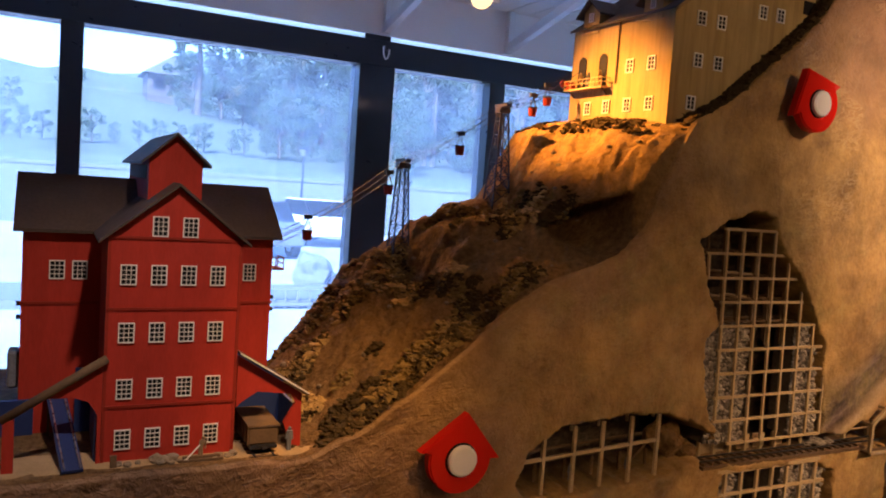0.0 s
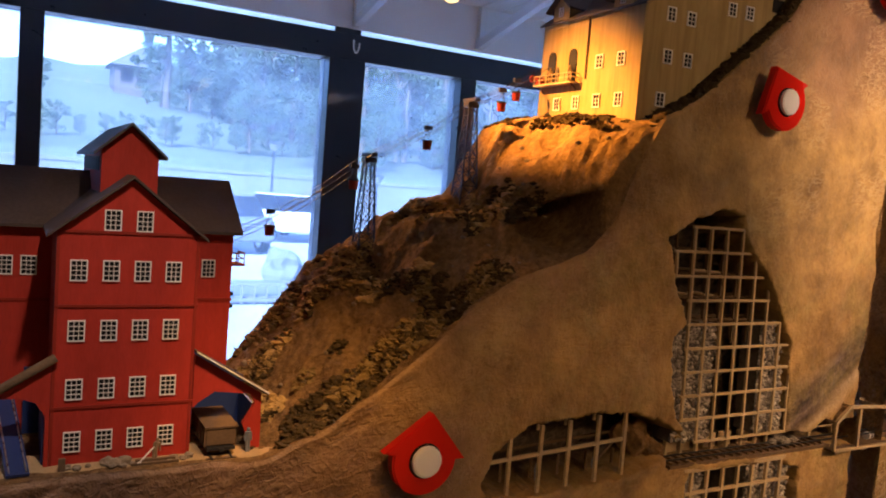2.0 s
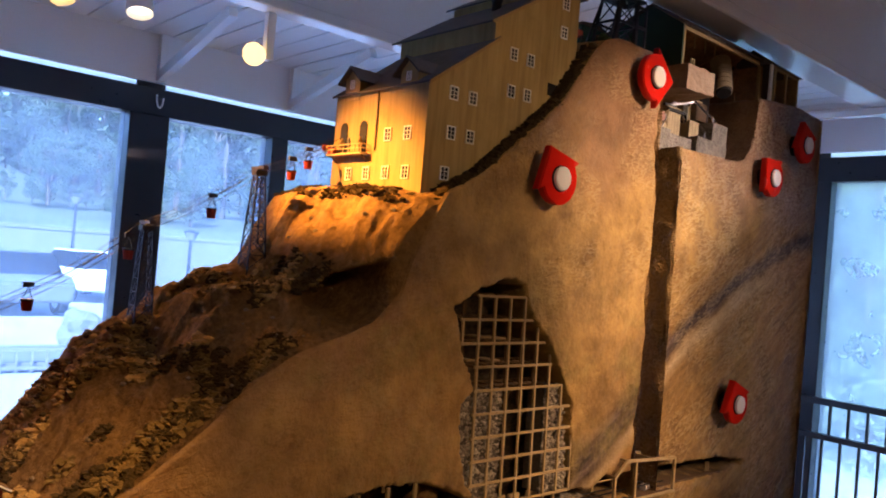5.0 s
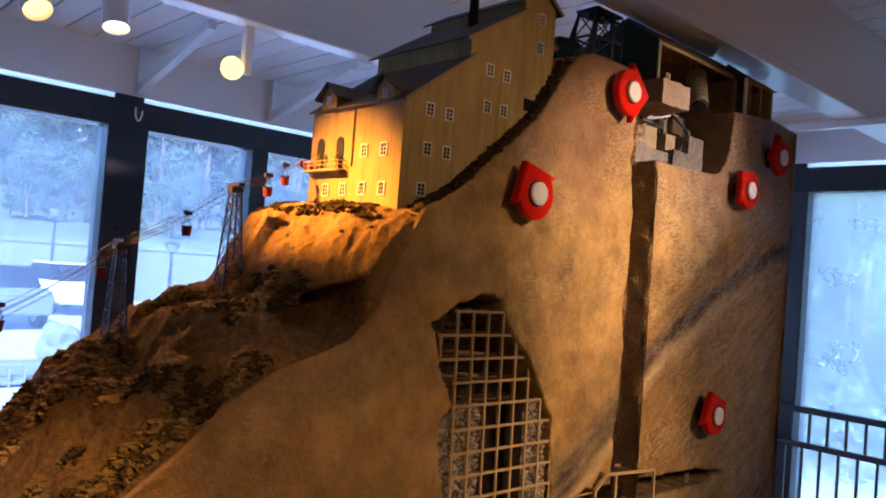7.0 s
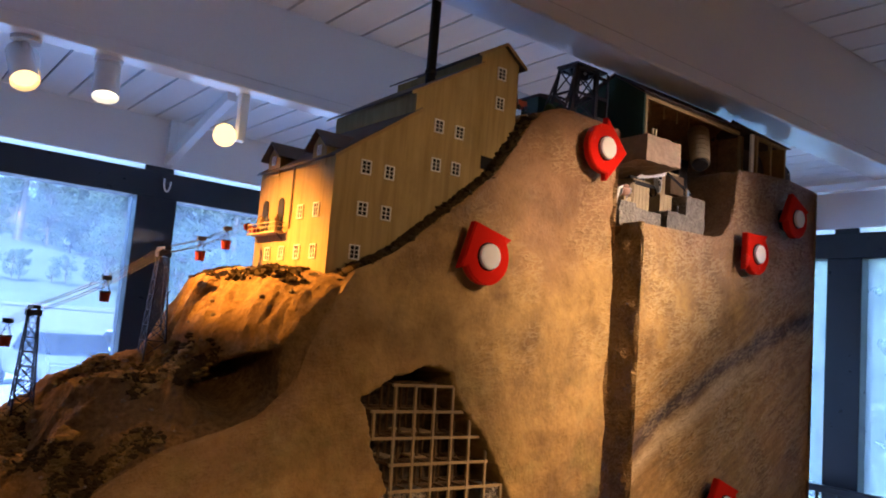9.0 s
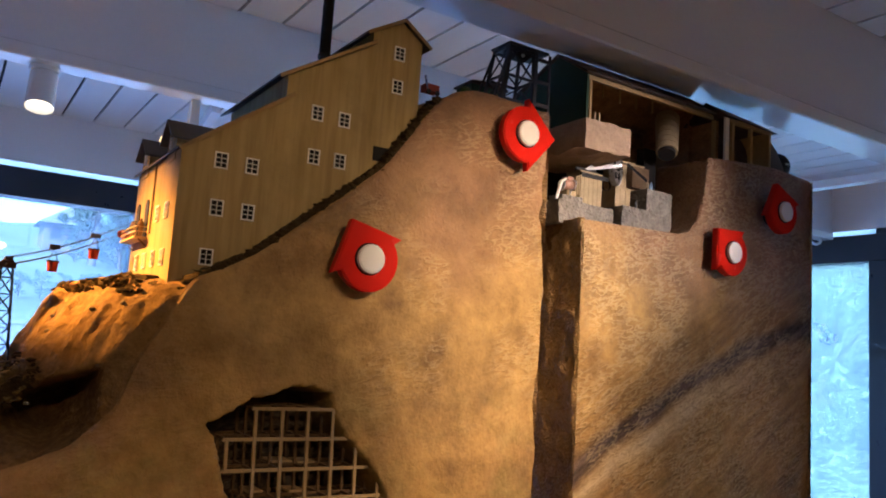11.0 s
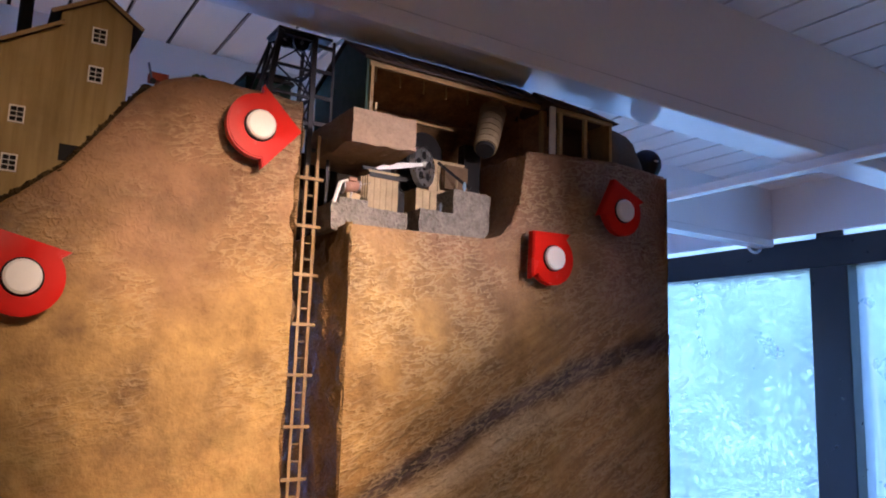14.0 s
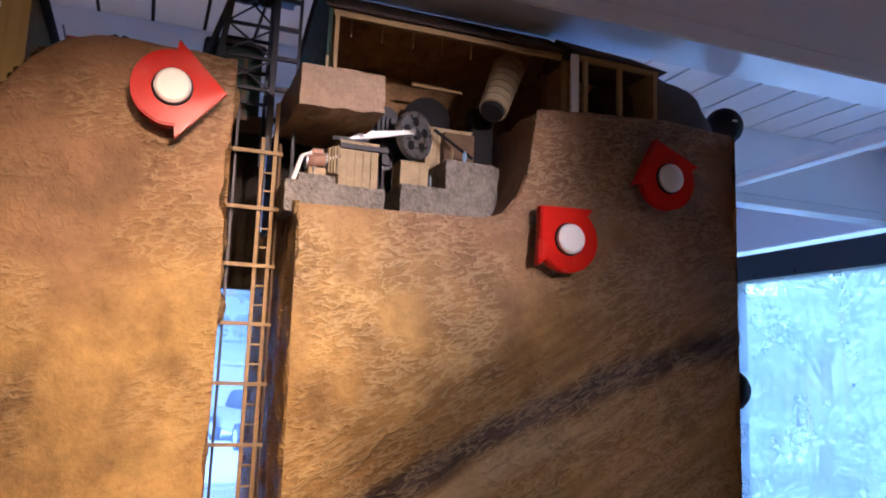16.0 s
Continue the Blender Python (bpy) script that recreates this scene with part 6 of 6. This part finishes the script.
def on_slope(threshold):
    def pick(rng):
        x, y = rng.uniform(0.37, 0.93), rng.uniform(1.075, 1.40)
        if (y < 1.17 and x < 0.62 and rng.random() < 0.75) or clump(x, y) < threshold - 0.25 * (y > 1.24) or (x > 0.79 and hill_z(x, y) > 1.57):
            return None
        return (x, y, hill_z(x, y) + 0.0015)
    return pick


def on_ledge(rng):
    x, y = rng.uniform(0.89, 1.004), rng.uniform(1.08, 1.42)
    if clump(x * 1.7, y) < -0.1 or hill_z(x, y) < 1.728:
        return None
    return (x, y, hill_z(x, y) + 0.001)


def on_crest(rng):
    x = rng.uniform(1.02, 1.45)
    y = rng.uniform(FACE + 0.012, YS)
    return (x, y, float(np.interp(x, PX, PZ)) - 0.003 + rng.uniform(0, 0.008))


def behind(rng):
    x, y = rng.uniform(0.34, 0.50), rng.uniform(1.06, 1.35)
    if clump(x, y) < 0.15:
        return None
    return (x, y, hill_z(x, y) + 0.001)


shrubs("hillside_shrubs", 3600, on_slope(0.34), SHRUB, 0.0022, 0.0062, 11, "dry brown lichen shrubs on the hillside")
shrubs("hillside_shrubs", 2400, on_slope(0.48), SHRUB, 0.0040, 0.0085, 16, "dry olive-brown lichen clumps on the hillside")
shrubs("hillside_shrubs", 2200, on_slope(0.36), SHRUB_DARK, 0.0025, 0.0070, 12, "dark olive lichen shrubs on the hillside")
shrubs("hillside_shrubs", 320, behind, SHRUB_DARK, 0.0030, 0.0075, 15, "dark low shrubs at the foot of the hill")
def clump_pick(n, seed, x0, x1, y0, y1):
    """Places heaped round a few dozen centres, so that bushes stand out as mounds."""
    r = random.Random(seed)
    centres = []
    while len(centres) < n:
        x, y = r.uniform(x0, x1), r.uniform(y0, y1)
        if hill_z(x, y) < 1.60 and clump(x, y) > -0.1:
            centres.append((x, y, r.uniform(0.007, 0.017)))
    def pick(rng):
        x, y, w = rng.choice(centres)
        a, d = rng.uniform(0, 6.283), w * math.sqrt(rng.random())
        px, py = x + d * math.cos(a) * 1.4, y + d * math.sin(a)
        return (px, py, hill_z(px, py) + 0.45 * w * (1 - (d / w) ** 2))
    return pick


shrubs("hillside_bushes", 1500, clump_pick(46, 5, 0.40, 0.90, 1.08, 1.38), SHRUB, 0.0022, 0.0058, 21, "heaped dry lichen bushes on the hillside")
shrubs("hillside_bushes", 1300, clump_pick(40, 6, 0.36, 0.88, 1.075, 1.30), SHRUB_DARK, 0.0022, 0.0058, 22, "heaped dark lichen bushes on the hillside")
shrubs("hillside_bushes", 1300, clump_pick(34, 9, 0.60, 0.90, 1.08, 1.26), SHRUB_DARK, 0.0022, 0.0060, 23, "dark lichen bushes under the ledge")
shrubs("hillside_rubble", 1500, clump_pick(60, 10, 0.38, 0.82, 1.17, 1.41), RUBBLE, 0.0025, 0.0080, 24, "tan rubble and dry lichen heaped on the hillside")
shrubs("ledge_shrubs", 620, on_ledge, SHRUB_DARK, 0.002, 0.006, 13, "dry low shrubs on the building ledge")
shrubs("crest_shrubs", 1200, on_crest, SHRUB_DARK, 0.003, 0.0075, 14, "dark moss strip along the rock crest")
for i in range(36):
    rr = random.Random(900 + i)
    x, y = rr.uniform(0.36, 0.95), rr.uniform(1.07, 1.36)
    r = rr.uniform(0.002, 0.006)
    tagged(part("slope_stone", blob(bmesh.new(), (x, y, hill_z(x, y) + r * 0.2), r, 0.7, i, 2), STONE), "small weathered stone lying on the hillside", "stone", "hillside stones")
for x, y, r in ((1.542, 1.12, 0.012), (1.53, 1.11, 0.008), (1.57, 1.12, 0.008)):
    tagged(part("crest_bush", blob(blob(bmesh.new(), (x, y, 2.180), r, 0.9, 3, 2), (x + r, y, 2.178), r * 0.7, 0.9, 7, 2), simple("green_lichen", (0.05, 0.085, 0.03), 0.95, var=0.4, scale=150, bump=0.5, dist=0.003) if "green_lichen" not in bpy.data.materials else bpy.data.materials["green_lichen"]), "small green lichen bush on the crest", "bush", "crest bushes")
# ---- outdoors ----
ASPHALT = simple("sunlit_concrete", (0.36, 0.36, 0.35), 0.85, var=0.2, scale=0.6, fine=30, bump=0.2, dist=0.01)
GRASS = simple("dry_hillside_grass", (0.095, 0.105, 0.058), 0.95, var=0.4, scale=0.25, fine=6, bump=0.3, dist=0.05)
PALE = simple("pale_retaining_wall", (0.14, 0.138, 0.132), 0.9, var=0.15, scale=0.7, fine=20, bump=0.2, dist=0.01)
BARK = simple("tree_bark", (0.10, 0.075, 0.055), 0.9, var=0.3, scale=6, fine=60, bump=0.5, dist=0.02)
GZ0 = -0.5


def leaf_material(name, dark, light):
    """Thin leaf: light shines through it."""
    n = Nodes(name)
    isl = n.t.nodes.new("ShaderNodeNewGeometry").outputs["Random Per Island"]
    c = n.mix(0.35, n.ramp(isl, (0.0, dark), (1.0, light)), n.ramp(n.noise(1.5, 3), (0.3, dark), (0.7, light)))
    n.done(c, 0.5, 0, None, 0.4)
    tr = n.t.nodes.new("ShaderNodeBsdfTranslucent")
    n.link(n.mix(1.0, c, (1.6, 1.7, 1.2), "MULTIPLY"), tr.inputs[0])
    m = n.t.nodes.new("ShaderNodeMixShader")
    m.inputs[0].default_value = 0.45
    n.link(n.b.outputs[0], m.inputs[1])
    n.link(tr.outputs[0], m.inputs[2])
    n.link(m.outputs[0], n.t.nodes["Material Output"].inputs[0])
    return n.mat


LEAF = leaf_material("broad_leaf_green", (0.10, 0.14, 0.085), (0.31, 0.36, 0.26))
LEAF_DARK = leaf_material("shaded_leaf_green", (0.045, 0.070, 0.040), (0.15, 0.19, 0.12))
NEEDLE = leaf_material("pine_needle_green", (0.03, 0.055, 0.03), (0.09, 0.125, 0.06))

g = bmesh.new()
bmesh.ops.create_grid(g, x_segments=4, y_segments=4, size=900, matrix=Matrix.Translation((0, 0, GZ0)))
tagged(part("ground", g, ASPHALT), "pale sunlit car park outside the windows", "ground", kind="structure")
tagged(part("deck", boxes((WX + 0.17, WX + 1.6, -6, 8, -0.25, -0.02)), ASPHALT), "narrow outdoor deck beside the windows", "deck", kind="structure")
gx, gy = np.meshgrid(np.linspace(-140, 260, 60), np.concatenate([[30.4], np.linspace(31, 230, 50)]), indexing="ij")
gz = GZ0 + 2.05 + (gy - 30.4) * 0.125 + 2.2 * vnoise(gx, gy, 26, 61) * smooth(34, 60, gy) + 5.0 * smooth(18, 60, gx) * smooth(40, 120, gy)
gz[:, 0] = GZ0
tagged(grid_mesh("hill", gx, gy, gz, GRASS), "dry grassy hillside beyond the car park", "hill", kind="structure")
tagged(part("retaining_wall", boxes((-60, 90, 30.0, 30.38, GZ0, GZ0 + 2.0), (-60, 90, 29.95, 30.45, GZ0 + 2.0, GZ0 + 2.12)), PALE), "long pale retaining wall with a coping", "retaining wall", kind="structure")
tagged(part("pavement", boxes((-40, 60, 12.2, 14.0, GZ0, GZ0 + 0.14)), PALE), "pale raised pavement with kerb", "pavement", kind="structure")


def leaf_cloud(centres, n, size, seed, flat=0.0):
    """Leaves as small bent quads round a set of centres (x, y, z, radius)."""
    rng = np.random.RandomState(seed)
    vs, fs = [], []
    for cx, cy, cz, r in centres:
        p = rng.normal(size=(n, 3))
        p /= np.linalg.norm(p, axis=1)[:, None]
        p *= (r * rng.uniform(0.35, 1.0, (n, 1)) ** 0.6)
        p[:, 2] *= 0.75
        p += (cx, cy, cz)
        a, b = rng.normal(size=(n, 3)), rng.normal(size=(n, 3))
        a /= np.linalg.norm(a, axis=1)[:, None]
        b -= a * (a * b).sum(1)[:, None]
        b /= np.linalg.norm(b, axis=1)[:, None]
        s = size * rng.uniform(0.6, 1.3, (n, 1))
        i = 4 * (len(fs) + np.arange(n))
        vs.append(np.stack([p - a * s, p + b * s * 0.45, p + a * s, p - b * s * 0.45], 1).reshape(-1, 3))
        fs += np.stack([i, i + 1, i + 2, i + 3], 1).tolist()
    return vs, fs


def cloud_part(name, vs, fs, material, parent):
    me = bpy.data.meshes.new(name)
    me.from_pydata(np.concatenate(vs).tolist(), [], fs)
    me.materials.append(material)
    ob = new(name, me)
    ob.parent = parent
    return ob


def broad_tree(height, seed, leaves=130, leaf=0.16, green=None):
    t = thing("tree", (0, 0, 0), "leafy green broadleaf tree in sunlight", "tree", "trees outside", local=True)
    rng = random.Random(seed)
    bm = bmesh.new()
    h = height
    tube(bm, (0, 0, -0.3), (0.02 * h, 0.01 * h, 0.38 * h), 0.028 * h, 0.018 * h, 10)
    tube(bm, (0.02 * h, 0.01 * h, 0.38 * h), (0.0, 0.03 * h, 0.75 * h), 0.018 * h, 0.006 * h, 8)
    centres = []
    for i in range(22):
        a, z = rng.uniform(0, 6.28), rng.uniform(0.13, 0.92)
        rr = h * rng.uniform(0.10, 0.27) * (1.25 - abs(z - 0.55))
        c = Vector((rr * math.cos(a), rr * math.sin(a), z * h))
        tube(bm, (0.01 * h, 0.01 * h, max(0.25, z - 0.22) * h), c, 0.009 * h, 0.003 * h, 6)
        centres.append((*c, h * rng.uniform(0.08, 0.15)))
    part("trunk", bm, BARK, t)
    cloud_part("crown", *leaf_cloud(centres, leaves, leaf * h / 8, seed), green or LEAF, t)
    return t


def pine_tree(height, seed):
    t = thing("tree", (0, 0, 0), "tall sparse dark green pine tree", "tree", "trees outside", local=True)
    rng = random.Random(seed)
    h = height
    bm = tube(bmesh.new(), (0, 0, -0.5), (0, 0, h), 0.02 * h, 0.003 * h, 10)
    centres = []
    for i in range(34):
        z = h * (0.22 + 0.76 * i / 34)
        a = rng.uniform(0, 6.28)
        L = h * 0.24 * (1.05 - z / h) * rng.uniform(0.6, 1.2) + 0.02 * h
        tip = Vector((L * math.cos(a), L * math.sin(a), z - 0.02 * h))
        tube(bm, (0, 0, z), tip, 0.005 * h, 0.001 * h, 5)
        for f in (0.5, 0.95):
            centres.append((tip.x * f, tip.y * f, z, 0.035 * h))
    part("trunk", bm, BARK, t)
    cloud_part("crown", *leaf_cloud(centres, 42, 0.018 * h, seed), NEEDLE, t)
    return t


def hill_ground(x, y):
    i, j = np.argmin(abs(gx[:, 0] - x)), np.argmin(abs(gy[0] - y))
    return float(gz[i, j]) if y > 31 else GZ0


masters = [broad_tree(8, 1, green=LEAF_DARK), broad_tree(7, 2, green=LEAF_DARK), pine_tree(14, 3), pine_tree(11, 4)]
used = [False] * 4
PLACES = [(2, 9.4, 60, 0.52), (3, 24, 70, 1.0), (0, 21.5, 46, 0.9), (1, 26, 42, 1.0), (1, -3.0, 66, 0.35), (0, 1.0, 72, 0.4), (0, 14, 66, 0.4), (1, 16.5, 50, 0.45)]
ring = random.Random(8)
for i in range(26):                      # low hedge along the bank
    PLACES.append((i % 2, -7 + i * 0.85 + ring.uniform(-0.3, 0.3), 38 + ring.uniform(-0.6, 0.6), ring.uniform(0.13, 0.20)))
for i in range(62):                      # dense wood on the rising ground
    y = ring.uniform(44, 100)
    PLACES.append((2 + i % 2 if i % 5 else i % 2, y * ring.uniform(0.265, 0.86), y, ring.uniform(0.7, 1.15)))
for i in range(26):                      # young trees above the wall
    y = ring.uniform(34, 42)
    PLACES.append((i % 2, y * ring.uniform(0.24, 0.85), y, ring.uniform(0.28, 0.55)))
for i in range(22):                      # scattered wood round the house
    y = ring.uniform(62, 105)
    PLACES.append((i % 4, y * ring.uniform(0.13, 0.28), y, ring.uniform(0.55, 0.9)))
for kind, x, y, s in PLACES:
    m = Matrix.Translation((x, y, hill_ground(x, y))) @ pose(0, 0, 0, 0, 0, ring.uniform(0, 360))
    if not used[kind]:
        masters[kind].matrix_basis, used[kind] = m, True
        masters[kind].scale = (1, 1, 1)
    else:
        c = copy_thing(masters[kind], m)
        c.scale = (s, s, s)
# bright trees close to the east windows
near_a, near_b = broad_tree(5.6, 21, 1000, 0.052), broad_tree(6.4, 22, 1000, 0.052)
near_a.matrix_basis = Matrix.Translation((12.5, 4.2, GZ0))
near_b.matrix_basis = Matrix.Translation((13.5, 7.6, GZ0))
for x, y, s, a, src in ((15.5, 5.6, 1.1, 40, near_a), (16.5, 9.5, 1.2, 100, near_b), (12.8, 1.0, 0.9, 190, near_b), (18, 2.5, 1.2, 250, near_a), (20, 12.5, 1.3, 20, near_a), (14, 11.5, 1.0, 310, near_a), (22, 7, 1.4, 77, near_b)):
    c = copy_thing(src, Matrix.Translation((x, y, GZ0)) @ pose(0, 0, 0, 0, 0, a))
    c.scale = (s, s, s)


def shrub_row():
    rng = random.Random(5)
    t = thing("hedge", (10.5, 5, GZ0), "tall loose sunlit green hedge outside the windows", "hedge", local=True)
    cs = [(rng.uniform(-1.0, 1.0), rng.uniform(-9, 9), 0.3 + 4.3 * rng.random() ** 1.3, rng.uniform(0.5, 0.95)) for i in range(120)]
    bm = bmesh.new()
    for c in cs:
        tube(bm, (c[0] * 0.5, c[1], -0.05), c[:3], 0.03, 0.012, 6)
    part("stems", bm, BARK, t)
    cloud_part("foliage", *leaf_cloud(cs, 650, 0.048, 6), LEAF, t)


shrub_row()

# house on the hill
hs = thing("hill_house", (11, 88, hill_ground(11, 88)), "dark wooden house high on the hill", "house")
hz = hill_ground(11, 88) - 0.6
part("wall", boxes((8.4, 13.6, 86, 91, hz, hz + 3.2)), simple("dark_house_boards", (0.10, 0.075, 0.06), 0.85, var=0.2, scale=1, fine=12), hs)
part("roof", prism(bmesh.new(), [(7.8, hz + 3.1), (14.2, hz + 3.1), (11, hz + 5.2)], 85.4, 91.6), simple("grey_house_roof", (0.14, 0.13, 0.13), 0.8, var=0.2, scale=1, fine=12), hs)
for x in (8.9, 10.5, 12.0):
    w = part("window", boxes((x, x + 1.3, 85.94, 86.05, hz + 1.5, hz + 2.9)), ROOF, hs)
    part("pane", boxes((x + 0.1, x + 1.2, 85.92, 85.96, hz + 1.6, hz + 2.8)), PANE, w)
part("chimney", boxes((12.2, 12.8, 88, 88.6, hz + 3.6, hz + 5.6)), PALE, hs)

# lamp posts, fence, parked cars, boulder
def street_lamp(x, y, height, wide):
    z = GZ0
    t = thing("street_lamp", (x, y, z), "slim grey car park lamp post", "street lamp", "car park lamps")
    part("pole", tube(bmesh.new(), (x, y, z), (x, y, z + height - 0.3), 0.055, 0.04, 12), STEEL, t)
    part("base", tube(bmesh.new(), (x, y, z), (x, y, z + 0.4), 0.14, 0.12, 14), PALE, t)
    part("lantern", tube(bmesh.new(), (x, y, z + height - 0.3), (x, y, z + height - 0.08), wide * 0.5, wide, 14), PALE, t)
    part("lantern_cap", tube(bmesh.new(), (x, y, z + height - 0.08), (x, y, z + height), wide * 1.1, wide * 0.2, 14), STEEL, t)


street_lamp(7.65, 26.0, 3.2, 0.20)
street_lamp(8.87, 20.0, 2.35, 0.20)

fence = thing("fence", (8, 12.1, GZ0), "low pale railing along the pavement", "fence")
for i in range(70):
    x = 1.0 + i * 0.2
    part("baluster", boxes((x - 0.015, x + 0.015, 12.09, 12.12, GZ0 + 0.001, GZ0 + 0.32)), PALE, fence)
for z in (0.06, 0.32):
    part("rail", boxes((0.9, 15.0, 12.085, 12.125, GZ0 + z, GZ0 + z + 0.045)), PALE, fence)


def parked_car(x, y, turn, paint, label):
    t = thing("parked_car", (x, y, GZ0), label, "car", "parked cars", local=True)
    t.matrix_basis = pose(x, y, GZ0, 0, 0, turn)
    body = [(-2.1, 0.35), (2.1, 0.35), (2.15, 0.62), (2.0, 0.86), (1.1, 0.95), (-1.9, 0.98), (-2.15, 0.8)]
    cabin = [(-1.75, 0.96), (1.0, 0.94), (0.35, 1.42), (-1.2, 1.46)]
    for name, o, w, m in (("body", body, 0.86, paint), ("cabin", cabin, 0.74, PANE)):
        bm = prism(bmesh.new(), o, -w, w)
        bmesh.ops.bevel(bm, geom=bm.edges[:], offset=0.05, segments=2, affect="EDGES")
        part(name, bm, m, t)
    part("roof_panel", boxes((-1.15, 0.32, -0.70, 0.70, 1.43, 1.48), bevel=0.02), paint, t)
    for wx in (-1.3, 1.3):
        for wy in (-0.86, 0.86):
            w = part("wheel", tube(bmesh.new(), (wx, wy - 0.1, 0.33), (wx, wy + 0.1, 0.33), 0.33, n=20), BLACK, t)
            part("rim", tube(bmesh.new(), (wx, wy * 1.0 - 0.105, 0.33), (wx, wy + 0.105, 0.33), 0.19, n=16), SILVER, w)
    for wy in (-0.6, 0.6):
        part("headlight", boxes((2.05, 2.14, wy - 0.16, wy + 0.16, 0.62, 0.76)), MUNTIN, t)
    return t


WHITE_CAR = simple("white_car_paint", (0.75, 0.76, 0.78), 0.15, var=0.02, scale=3, bump=0.0, spec=0.6)
GREY_CAR = simple("grey_car_paint", (0.16, 0.17, 0.19), 0.15, 0.3, var=0.03, scale=3, bump=0.0, spec=0.6)
parked_car(4.75, 21.4, 98, GREY_CAR, "grey car parked nose-on before the wall")
parked_car(7.7, 25.2, 98, WHITE_CAR, "white car gleaming in the sun before the wall")
parked_car(27, 15.5, 70, WHITE_CAR, "white car parked beyond the trees")
tagged(part("boulder", blob(blob(bmesh.new(), (4.62, 14.5, GZ0 + 0.30), 0.36, 1.1, 41, 3), (4.85, 14.6, GZ0 + 0.16), 0.30, 0.8, 44, 3), PALE), "pale boulder beside the low fence", "boulder")

# black guard railing along the east windows
RX_ = WX - 0.115
rail_ob = thing("guard_railing", (RX_, 1.4, 0.0), "black steel guard railing before the tall windows", "railing")
for z, h in ((0.990, 0.036), (0.795, 0.032), (0.08, 0.03)):
    part("rail", boxes((RX_ - 0.018, RX_ + 0.018, -3.9, 4.04, z, z + h), bevel=0.003), FRAME, rail_ob)
for i in range(81):
    y = -3.85 + i * 0.098
    if i % 20 == 8:
        part("post", boxes((RX_ - 0.022, RX_ + 0.022, y - 0.022, y + 0.022, 0.0, 0.989)), FRAME, rail_ob)
        continue
    part("baluster", boxes((RX_ - 0.007, RX_ + 0.007, y - 0.007, y + 0.007, 0.828, 0.989)), FRAME, rail_ob)
    part("baluster", boxes((RX_ - 0.007, RX_ + 0.007, y + 0.033 - 0.007, y + 0.033 + 0.007, 0.111, 0.794)), FRAME, rail_ob)
